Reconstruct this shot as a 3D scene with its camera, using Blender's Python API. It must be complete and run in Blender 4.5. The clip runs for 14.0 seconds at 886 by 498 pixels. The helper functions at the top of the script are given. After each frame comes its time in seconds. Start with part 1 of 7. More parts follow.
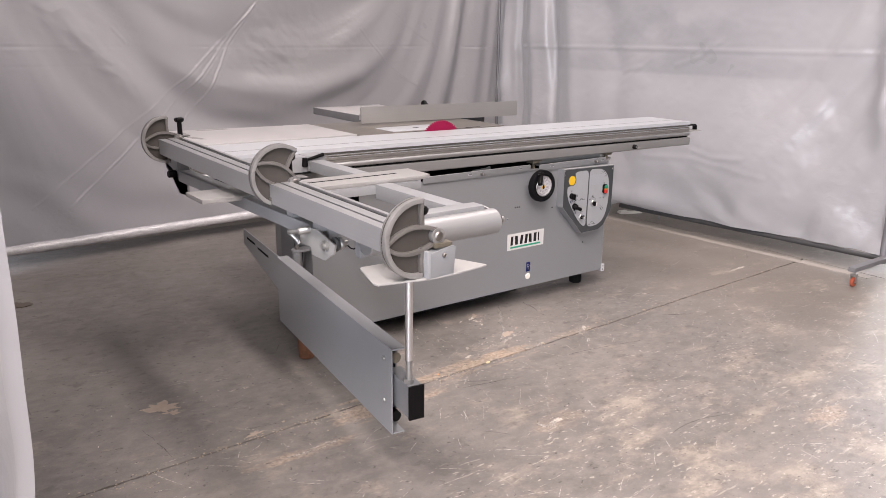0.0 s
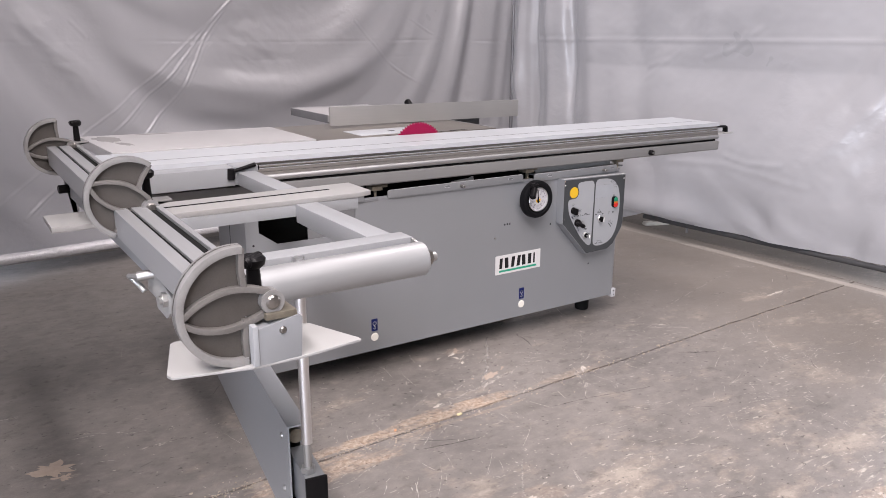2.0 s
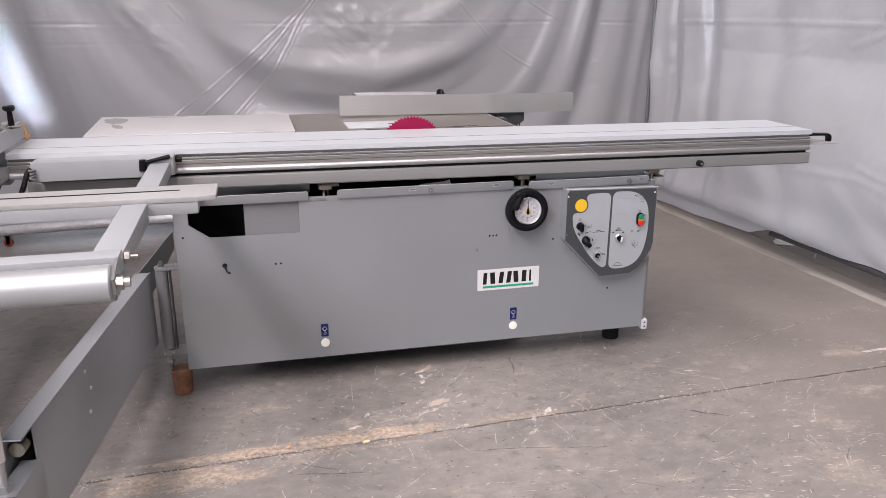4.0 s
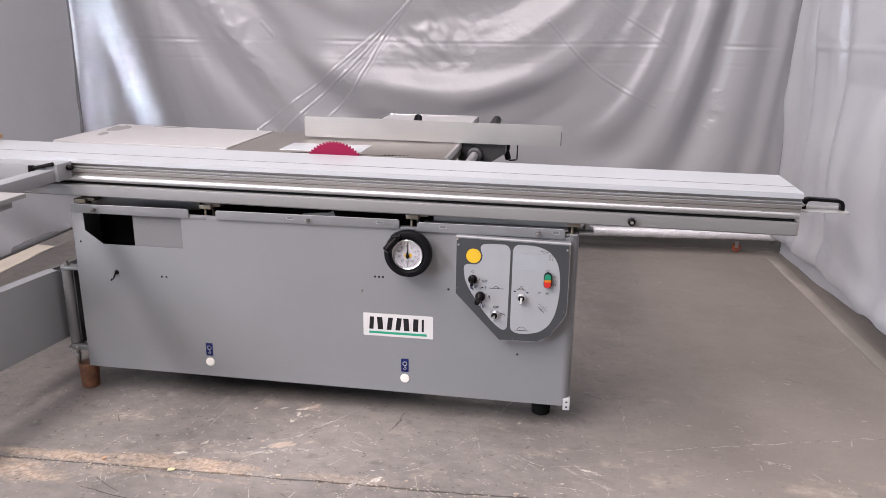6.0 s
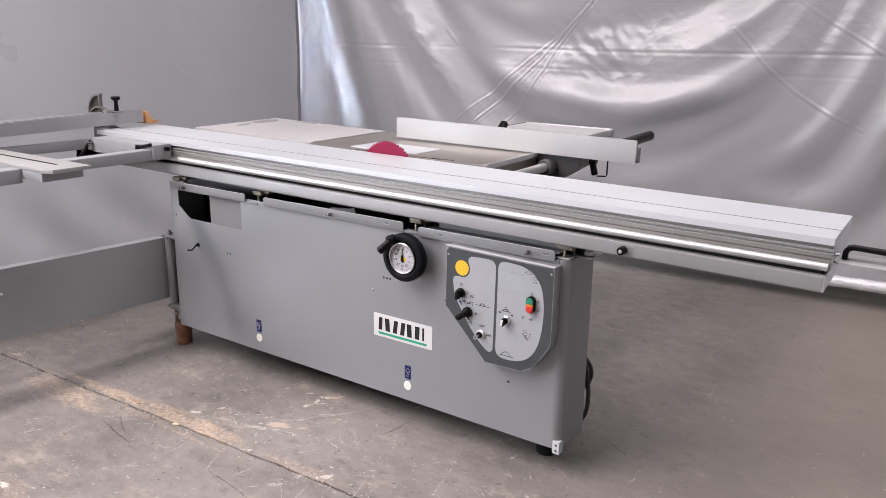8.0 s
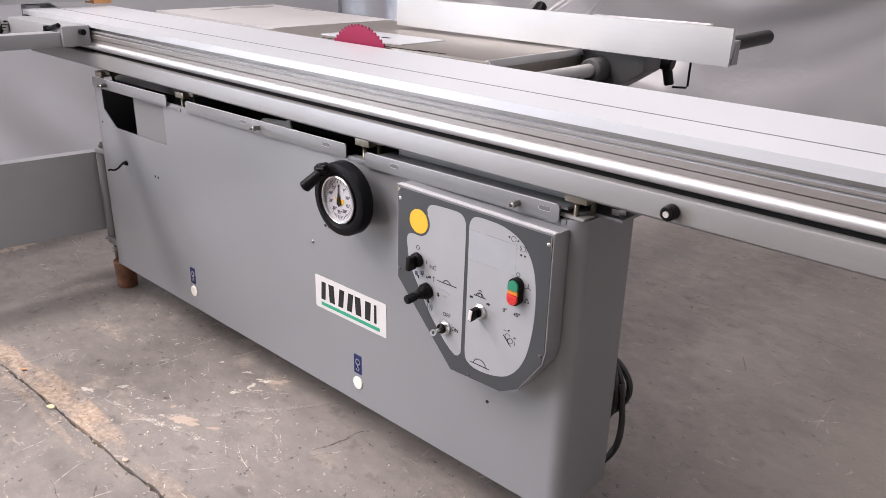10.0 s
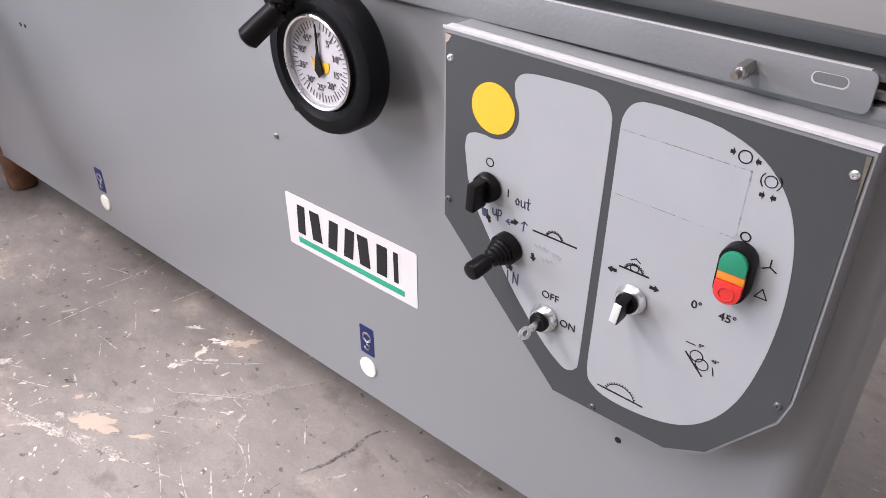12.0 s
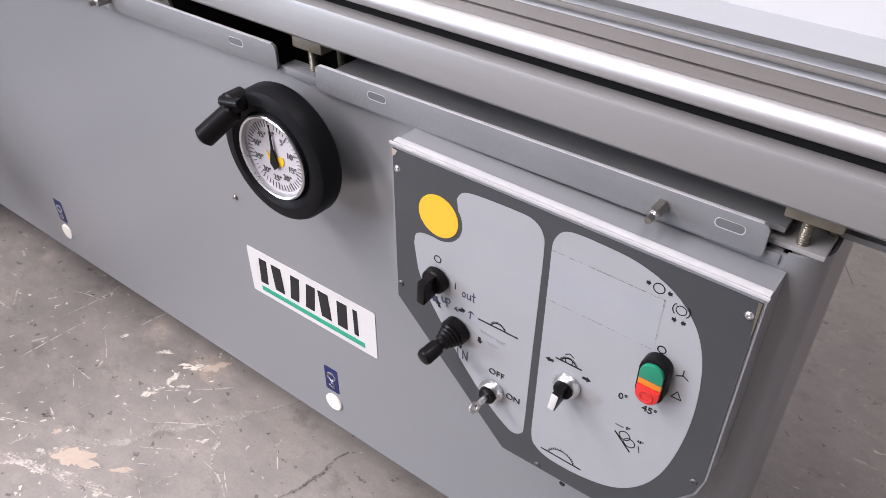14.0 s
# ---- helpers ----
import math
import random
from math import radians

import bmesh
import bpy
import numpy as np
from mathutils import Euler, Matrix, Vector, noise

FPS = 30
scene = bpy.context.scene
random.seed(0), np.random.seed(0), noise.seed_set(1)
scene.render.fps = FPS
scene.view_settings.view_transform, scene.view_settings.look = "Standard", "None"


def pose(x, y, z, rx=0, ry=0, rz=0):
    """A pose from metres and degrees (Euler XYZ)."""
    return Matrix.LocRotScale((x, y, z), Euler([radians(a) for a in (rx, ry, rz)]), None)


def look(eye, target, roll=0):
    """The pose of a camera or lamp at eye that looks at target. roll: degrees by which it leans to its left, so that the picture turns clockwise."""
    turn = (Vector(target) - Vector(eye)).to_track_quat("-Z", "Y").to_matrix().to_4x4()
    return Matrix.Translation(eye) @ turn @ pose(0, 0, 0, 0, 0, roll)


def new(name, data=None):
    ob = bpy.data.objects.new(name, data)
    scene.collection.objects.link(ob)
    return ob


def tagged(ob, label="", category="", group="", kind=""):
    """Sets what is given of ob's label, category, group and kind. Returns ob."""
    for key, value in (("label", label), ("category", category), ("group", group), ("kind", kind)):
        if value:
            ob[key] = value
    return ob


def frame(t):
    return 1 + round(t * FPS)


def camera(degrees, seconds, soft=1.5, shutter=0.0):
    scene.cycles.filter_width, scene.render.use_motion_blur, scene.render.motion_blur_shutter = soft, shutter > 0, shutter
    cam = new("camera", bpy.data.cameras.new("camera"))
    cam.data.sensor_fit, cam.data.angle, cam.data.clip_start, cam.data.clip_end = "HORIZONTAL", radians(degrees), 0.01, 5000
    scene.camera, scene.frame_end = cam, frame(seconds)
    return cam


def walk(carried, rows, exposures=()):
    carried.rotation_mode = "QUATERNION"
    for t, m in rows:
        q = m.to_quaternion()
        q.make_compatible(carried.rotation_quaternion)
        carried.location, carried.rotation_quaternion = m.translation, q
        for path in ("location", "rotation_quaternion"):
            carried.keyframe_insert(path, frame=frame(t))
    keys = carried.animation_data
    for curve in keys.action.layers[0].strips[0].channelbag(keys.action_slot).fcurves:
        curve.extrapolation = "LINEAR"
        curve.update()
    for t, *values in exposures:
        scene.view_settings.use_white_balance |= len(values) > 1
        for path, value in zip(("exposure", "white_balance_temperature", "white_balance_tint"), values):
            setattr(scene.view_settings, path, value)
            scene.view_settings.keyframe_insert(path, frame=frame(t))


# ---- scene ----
cam = camera(59.7, 14.0, 0.5)
PATH = [
    (0, (-1.32, -2.793, 1.347), (-0.169, -1.248, 0.812), 0.7),
    (0.5, (-1.269, -2.719, 1.331), (-0.12, -1.174, 0.792), 0.5),
    (1, (-1.164, -2.583, 1.322), (-0.019, -1.036, 0.778), 0.3),
    (1.5, (-0.966, -2.512, 1.303), (0.165, -0.954, 0.763), 0.0),
    (2, (-0.753, -2.506, 1.298), (0.305, -0.896, 0.762), 0.2),
    (2.2, (-0.658, -2.507, 1.293), (0.346, -0.863, 0.754), 0.2),
    (4.3, (0.567, -2.672, 1.356), (0.943, -0.799, 0.763), 0.3),
    (4.5, (0.702, -2.662, 1.364), (1.026, -0.778, 0.775), 0.5),
    (5, (1.043, -2.578, 1.349), (1.198, -0.672, 0.762), 0.4),
    (5.5, (1.432, -2.51, 1.365), (1.379, -0.596, 0.785), 0.5),
    (6, (1.821, -2.458, 1.363), (1.527, -0.561, 0.802), 0.6),
    (6.5, (2.164, -2.352, 1.362), (1.621, -0.509, 0.809), 0.6),
    (7, (2.485, -2.282, 1.359), (1.737, -0.51, 0.813), 0.8),
    (7.2, (2.594, -2.244, 1.35), (1.77, -0.504, 0.807), 0.8),
    (9.3, (2.825, -1.379, 1.255), (1.568, 0.063, 0.67), 1.0),
    (9.5, (2.749, -1.292, 1.228), (1.498, 0.141, 0.61), 1.1),
    (10, (2.531, -1.061, 1.128), (1.282, 0.321, 0.399), 1.3),
    (10.5, (2.319, -0.902, 1.039), (1.086, 0.454, 0.24), 1.1),
    (11, (2.141, -0.771, 0.955), (0.923, 0.568, 0.104), 0.7),
    (11.5, (2.04, -0.666, 0.912), (0.875, 0.643, -0.053), 0.5),
    (12, (1.943, -0.576, 0.907), (0.852, 0.698, -0.181), 0.1),
    (12.5, (1.874, -0.532, 0.907), (0.831, 0.728, -0.244), 0.3),
    (13, (1.816, -0.498, 0.943), (0.818, 0.742, -0.268), -0.1),
    (13.5, (1.837, -0.5, 0.974), (0.863, 0.74, -0.256), -0.2),
    (14, (1.93, -0.542, 1.074), (0.975, 0.72, -0.148), 0.0),
]
walk(cam, [(t, look(eye, target, roll)) for t, eye, target, roll in PATH], [(0.0, -0.05, 7000, 21), (2.0, -0.05, 6650, 20), (5.0, 0.03, 6600, 20), (7.0, 0.08, 6600, 20), (9.5, 0.12, 6650, 20), (10.5, 0.22, 6750, 20), (11.5, 0.35, 6620, 20), (12.5, 0.35, 6430, 20), (14.0, 0.23, 6400, 20)])
SKYLIGHT, DOORWAY, BACKLIGHT, GATE = 545.0, 190.0, 3.0, 660.0

# ---- light ----
world = bpy.data.worlds.new("hall_sky")
scene.world = world
world.use_nodes = True
wn = world.node_tree.nodes
sky = wn.new("ShaderNodeTexSky")
sky.sky_type = "NISHITA"
sky.sun_disc = False
sky.sun_elevation, sky.sun_rotation = radians(50), radians(200)
world.node_tree.links.new(sky.outputs[0], wn["Background"].inputs[0])
wn["Background"].inputs[1].default_value = 0.08


def area_lamp(name, place, target, sx, sy, power, colour, spread=180):
    data = bpy.data.lights.new(name, "AREA")
    data.shape, data.size, data.size_y, data.energy, data.color = "RECTANGLE", sx, sy, power, colour
    data.spread = radians(spread)
    ob = new(name, data)
    ob.matrix_world = look(place, target)
    return ob


WARM = (1.0, 0.98, 0.96)
# the third strip is an added fill for the back right floor and curtain
for lx, ly, share, wide, long in ((-2.6, -4.3, 1.55, 1.1, 6.4), (0.2, -4.3, 0.62, 0.6, 6.4), (2.7, 0.4, 0.27, 0.8, 2.8)):
    area_lamp("skylight_and_fill", (lx, ly, 5.15), (lx, ly, 0), wide, long, SKYLIGHT * share, WARM)
# unseen doorway, added to backlight the right curtain
area_lamp("assumed_doorway_light", (7.9, 0.1, 1.7), (0.0, 0.1, 1.0), 1.6, 3.2, DOORWAY, (0.90, 0.95, 1.0))
area_lamp("gate_daylight", (-6.9, -7.3, 1.75), (0.5, -1.0, 0.7), 2.6, 3.3, GATE, (0.77, 0.89, 1.0))
# added unseen lamp that brightens the left end of the back curtain
area_lamp("added_backlight", (-1.05, 5.12, 1.85), (-1.05, 2.2, 1.6), 1.3, 2.1, 28.0, (0.86, 0.92, 1.0))
# two added narrow-beam lamps that throw bluish bands through the back curtain's corner
for wx, wide, share, lean in ((-1.05, 0.08, 1.05, -19), (-1.23, 0.06, 0.5, -5)):
    slit = area_lamp("added_backlight", (wx, 5.1, 1.55), (wx, 2.2, 1.35), wide, 1.3, BACKLIGHT * share, (0.70, 0.86, 1.0), 5)
    slit.matrix_world = slit.matrix_world @ pose(0, 0, 0, 0, 0, lean)


# ---- materials ----
def nodes_of(name):
    m = bpy.data.materials.new(name)
    m.use_nodes = True
    nt = m.node_tree
    return m, nt, nt.nodes["Principled BSDF"]


def mapped(nt, scale=(1, 1, 1), turn=0.0):
    tc = nt.nodes.new("ShaderNodeTexCoord")
    mp = nt.nodes.new("ShaderNodeMapping")
    mp.inputs["Scale"].default_value = scale
    mp.inputs["Rotation"].default_value = (0, 0, radians(turn))
    nt.links.new(tc.outputs["Object"], mp.inputs[0])
    return mp.outputs[0]


def noise_of(nt, vec, scale, detail=4.0, rough=0.55):
    n = nt.nodes.new("ShaderNodeTexNoise")
    n.inputs["Scale"].default_value, n.inputs["Detail"].default_value = scale, detail
    n.inputs["Roughness"].default_value = rough
    nt.links.new(vec, n.inputs["Vector"])
    return n.outputs["Fac"]


def ramp(nt, fac, lo, hi, a=0.0, b=1.0):
    r = nt.nodes.new("ShaderNodeMapRange")
    for k, v in (("From Min", lo), ("From Max", hi), ("To Min", a), ("To Max", b)):
        r.inputs[k].default_value = v
    nt.links.new(fac, r.inputs["Value"])
    return r.outputs[0]


def blend(nt, fac, a, b):
    m = nt.nodes.new("ShaderNodeMix")
    m.data_type = "RGBA"
    for sock, v in ((m.inputs[0], fac), (m.inputs[6], a), (m.inputs[7], b)):
        if isinstance(v, (tuple, list)):
            sock.default_value = (*v, 1.0)
        elif isinstance(v, float):
            sock.default_value = v
        else:
            nt.links.new(v, sock)
    return m.outputs[2]


def calc(nt, op, a, b):
    m = nt.nodes.new("ShaderNodeMath")
    m.operation = op
    for sock, v in zip(m.inputs, (a, b)):
        if isinstance(v, (int, float)):
            sock.default_value = v
        else:
            nt.links.new(v, sock)
    return m.outputs[0]


def relief(nt, bsdf, height, strength, distance):
    b = nt.nodes.new("ShaderNodeBump")
    b.inputs["Strength"].default_value, b.inputs["Distance"].default_value = strength, distance
    nt.links.new(height, b.inputs["Height"])
    nt.links.new(b.outputs[0], bsdf.inputs["Normal"])


def surface(name, c1, c2, rough=0.45, metal=0.0, scale=6.0, grain=160.0, bump=0.15, dist=0.0004, stretch=(1, 1, 1), swing=0.12, spec=0.5, coat=0.0):
    """A plain material with a large drift of colour, a fine grain and uneven gloss."""
    m, nt, bsdf = nodes_of(name)
    wide = noise_of(nt, mapped(nt), scale, 3.0)
    fine = noise_of(nt, mapped(nt, stretch), grain, 3.0)
    mixed = calc(nt, "ADD", calc(nt, "MULTIPLY", ramp(nt, wide, 0.12, 0.88), 0.7), calc(nt, "MULTIPLY", ramp(nt, fine, 0.12, 0.88), 0.3))
    nt.links.new(blend(nt, mixed, c1, c2), bsdf.inputs["Base Color"])
    nt.links.new(ramp(nt, mixed, 0.0, 1.0, rough - swing / 2, rough + swing / 2), bsdf.inputs["Roughness"])
    bsdf.inputs["Metallic"].default_value = metal
    bsdf.inputs["Specular IOR Level"].default_value = spec
    bsdf.inputs["Coat Weight"].default_value = coat
    relief(nt, bsdf, fine, bump, dist)
    return m


GREY_PAINT = surface("grey_machine_paint", (0.168, 0.174, 0.183), (0.196, 0.202, 0.211), 0.28, 0, 1.6, 6.0, 0.0, 0.0001, swing=0.03, spec=0.9)
LIGHT_PAINT = surface("light_grey_paint", (0.245, 0.243, 0.238), (0.315, 0.312, 0.305), 0.42, 0, 7.0, 420, 0.12, 0.0003)
ARM_PAINT = surface("arm_grey_paint", (0.225, 0.233, 0.243), (0.280, 0.288, 0.298), 0.40, 0, 7.0, 420, 0.12, 0.0003)
DARK_PANEL = surface("dark_grey_foil", (0.036, 0.039, 0.042), (0.048, 0.052, 0.055), 0.45, 0, 8, 500, 0.1, 0.0002, spec=0.35)
PALE_FOIL = surface("pale_grey_foil", (0.270, 0.280, 0.292), (0.315, 0.325, 0.338), 0.40, 0, 14, 500, 0.03, 0.0002)
ALUMINIUM = surface("brushed_aluminium", (0.66, 0.66, 0.67), (0.76, 0.76, 0.77), 0.36, 1.0, 2.0, 240, 0.2, 0.0002, (0.03, 1, 1))
ANODISED = surface("anodised_table_top", (0.475, 0.495, 0.52), (0.57, 0.59, 0.615), 0.36, 0.3, 3.0, 260, 0.15, 0.0002, (0.03, 1, 1))
FENCE_ALU = surface("fence_aluminium", (0.44, 0.434, 0.42), (0.54, 0.53, 0.515), 0.42, 0.75, 5.0, 160, 0.03, 0.0002, (0.04, 1, 1), 0.08)
BEAM_ALU = surface("beam_aluminium", (0.33, 0.335, 0.345), (0.43, 0.435, 0.445), 0.40, 0.6, 5.0, 260, 0.15, 0.0002, (1, 0.03, 1))
RAIL_STEEL = surface("ground_rail_steel", (0.43, 0.43, 0.435), (0.52, 0.52, 0.525), 0.50, 1.0, 4.0, 260, 0.01, 0.0001, (0.03, 1, 1))
# one casting in three tones: recess shade put into the web, rim lightest
CAST_ALU = surface("recess_shaded_cast_alu", (0.040, 0.034, 0.029), (0.085, 0.076, 0.068), 0.55, 0.2, 24, 400, 0.6, 0.0008)
CAST_RIM = surface("light_cast_edge", (0.20, 0.195, 0.19), (0.32, 0.315, 0.31), 0.38, 0.45, 30, 300, 0.3, 0.0004)
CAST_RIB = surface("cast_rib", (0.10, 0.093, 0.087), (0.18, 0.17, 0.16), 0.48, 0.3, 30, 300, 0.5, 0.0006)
IRON = surface("ground_cast_iron", (0.19, 0.172, 0.152), (0.33, 0.305, 0.278), 0.38, 0.65, 6.0, 60, 0.1, 0.0003, (0.2, 1, 1), 0.2)
EXT_TOP = surface("worn_extension_top", (0.45, 0.44, 0.44), (0.60, 0.59, 0.59), 0.40, 0.4, 5.0, 120, 0.2, 0.0003, (0.3, 1, 1), 0.2)
ZINC = surface("zinc_plated_steel", (0.34, 0.34, 0.335), (0.44, 0.44, 0.43), 0.42, 0.8, 30, 300, 0.2, 0.0003)
CHROME = surface("chrome", (0.66, 0.66, 0.66), (0.74, 0.74, 0.74), 0.28, 1.0, 30, 300, 0.02, 0.0001, swing=0.05)
BRASSY = surface("yellowed_steel_block", (0.10, 0.088, 0.068), (0.24, 0.215, 0.17), 0.42, 0.6, 60, 300, 0.4, 0.0005)
BLACK = surface("black_plastic", (0.004, 0.004, 0.005), (0.008, 0.007, 0.007), 0.34, 0, 20, 500, 0.15, 0.0003, spec=0.10)
RUBBER = surface("black_rubber_rim", (0.004, 0.004, 0.005), (0.008, 0.008, 0.009), 0.46, 0, 20, 600, 0.2, 0.0004, spec=0.07)
# near-black that paints the shade of interiors, gaps and slots; also on feet
VOID = surface("shade_and_fitting_black", (0.006, 0.006, 0.006), (0.010, 0.010, 0.010), 0.8, 0, 10, 200, 0.1, 0.0003, spec=0.1)
BLADE_RED = surface("red_blade_coating", (0.19, 0.004, 0.034), (0.235, 0.007, 0.045), 0.5, 0.0, 30, 300, 0.1, 0.0002, spec=0.2)
YELLOW = surface("yellow_sticker", (0.62, 0.37, 0.013), (0.67, 0.41, 0.022), 0.4, 0, 20, 400, 0.03, 0.0001)
WHITE = surface("white_sticker", (0.53, 0.52, 0.515), (0.59, 0.58, 0.57), 0.4, 0, 20, 400, 0.03, 0.0001)
DIAL_WHITE = surface("dial_face_print", (0.42, 0.405, 0.425), (0.48, 0.465, 0.485), 0.4, 0, 20, 400, 0.03, 0.0001)
BLUE = surface("blue_sticker", (0.004, 0.010, 0.070), (0.008, 0.016, 0.095), 0.4, 0, 20, 400, 0.03, 0.0001, spec=0.25)
GREEN_PRINT = surface("green_print", (0.0, 0.26, 0.15), (0.01, 0.30, 0.18), 0.4, 0, 20, 400, 0.03, 0.0001)
INK = surface("black_print", (0.007, 0.007, 0.008), (0.011, 0.011, 0.012), 0.45, 0, 20, 400, 0.03, 0.0001, spec=0.25)
PEN = surface("blue_marker_ink", (0.010, 0.014, 0.045), (0.035, 0.042, 0.085), 0.45, 0, 60, 400, 0.03, 0.0001)
GHOST = surface("worn_marker_ink", (0.20, 0.20, 0.23), (0.34, 0.34, 0.37), 0.45, 0, 90, 400, 0.03, 0.0001)
FILM = surface("sticker_trace_foil", (0.272, 0.286, 0.306), (0.318, 0.332, 0.352), 0.38, 0, 20, 400, 0.03, 0.0001)
BTN_GREEN = surface("green_button", (0.0, 0.16, 0.09), (0.01, 0.20, 0.11), 0.3, 0, 20, 300, 0.05, 0.0001)
BTN_AMBER = surface("amber_lens", (0.55, 0.16, 0.01), (0.62, 0.20, 0.02), 0.3, 0, 20, 300, 0.05, 0.0001)
# strip paint darkened to draw the shade inside the slots
SLOT_GREY = surface("shaded_slot_grey", (0.085, 0.088, 0.091), (0.115, 0.118, 0.121), 0.45, 0.0, 9.0, 260, 0.2, 0.0004)
BTN_RED = surface("red_button", (0.50, 0.02, 0.016), (0.56, 0.03, 0.025), 0.3, 0, 20, 300, 0.05, 0.0001)
FOOT_WOOD = surface("stained_wood_foot", (0.030, 0.011, 0.006), (0.34, 0.145, 0.075), 0.6, 0, 30, 45, 0.9, 0.002, (1, 1, 0.15))
PINE = surface("orange_pine", (0.50, 0.24, 0.09), (0.60, 0.31, 0.13), 0.55, 0, 12, 60, 0.3, 0.0006, (0.1, 1, 1))
CAPS = surface("ivory_plastic_plug", (0.66, 0.64, 0.58), (0.72, 0.70, 0.64), 0.4, 0, 20, 300, 0.05, 0.0002)
CASTER_RED = surface("orange_red_polyurethane", (0.30, 0.060, 0.030), (0.40, 0.095, 0.050), 0.4, 0, 30, 300, 0.1, 0.0003)
POST_GREY = surface("grey_tube_paint", (0.16, 0.16, 0.17), (0.24, 0.24, 0.25), 0.5, 0.3, 12, 300, 0.2, 0.0004)
RAIL_DARK = surface("dark_rail_paint", (0.040, 0.040, 0.042), (0.075, 0.075, 0.078), 0.5, 0.2, 12, 300, 0.2, 0.0004)
CABLE = surface("grey_cable_sheath", (0.020, 0.019, 0.019), (0.042, 0.040, 0.040), 0.5, 0, 20, 300, 0.2, 0.0003)
HALL_WALL = surface("hall_wall_paint", (0.13, 0.13, 0.13), (0.18, 0.18, 0.18), 0.7, 0, 0.8, 60, 0.2, 0.001)
HALL_ROOF = surface("hall_roof_sheet", (0.10, 0.10, 0.105), (0.14, 0.14, 0.145), 0.6, 0, 0.8, 60, 0.2, 0.001)
CARD = surface("crumpled_pale_card", (0.62, 0.60, 0.54), (0.74, 0.72, 0.66), 0.7, 0, 20, 200, 0.4, 0.001)


def curtain_material():
    m, nt, bsdf = nodes_of("grey_pvc_tarpaulin")
    v = mapped(nt)
    wide = noise_of(nt, v, 1.1, 4.0)
    weave = noise_of(nt, v, 900.0, 2.0)
    c = blend(nt, ramp(nt, wide, 0.1, 0.9), (0.295, 0.29, 0.302), (0.395, 0.39, 0.402))
    nt.links.new(c, bsdf.inputs["Base Color"])
    nt.links.new(ramp(nt, wide, 0.1, 0.9, 0.23, 0.40), bsdf.inputs["Roughness"])
    # crushed folds: sharp little ridges where the sheet was handled, smooth elsewhere
    def ridged(scale, turn):
        n = noise_of(nt, mapped(nt, (1, 1, 1.3), turn), scale, 3.0, 0.5)
        return calc(nt, "SUBTRACT", 1.0, calc(nt, "ABSOLUTE", calc(nt, "MULTIPLY", calc(nt, "SUBTRACT", n, 0.5), 5.0), 0.0))
    handled = ramp(nt, noise_of(nt, v, 1.9, 3.0), 0.46, 0.66, 0.06, 0.85)
    crumple = calc(nt, "ADD", calc(nt, "MULTIPLY", ridged(6.0, 20), 0.60), calc(nt, "MULTIPLY", ridged(15.0, 50), 0.20))
    crumple = calc(nt, "ADD", crumple, calc(nt, "MULTIPLY", noise_of(nt, v, 22.0, 2.0, 0.4), 0.06))
    crumple = calc(nt, "ADD", calc(nt, "MULTIPLY", crumple, handled), calc(nt, "MULTIPLY", weave, 0.02))
    bsdf.inputs["Specular IOR Level"].default_value = 0.8
    relief(nt, bsdf, crumple, 0.7, 0.008)
    glow = nt.nodes.new("ShaderNodeBsdfTranslucent")
    glow.inputs[0].default_value = (0.65, 0.645, 0.665, 1)
    mix = nt.nodes.new("ShaderNodeMixShader")
    mix.inputs[0].default_value = 0.27
    nt.links.new(bsdf.outputs[0], mix.inputs[1])
    nt.links.new(glow.outputs[0], mix.inputs[2])
    nt.links.new(mix.outputs[0], nt.nodes["Material Output"].inputs[0])
    return m


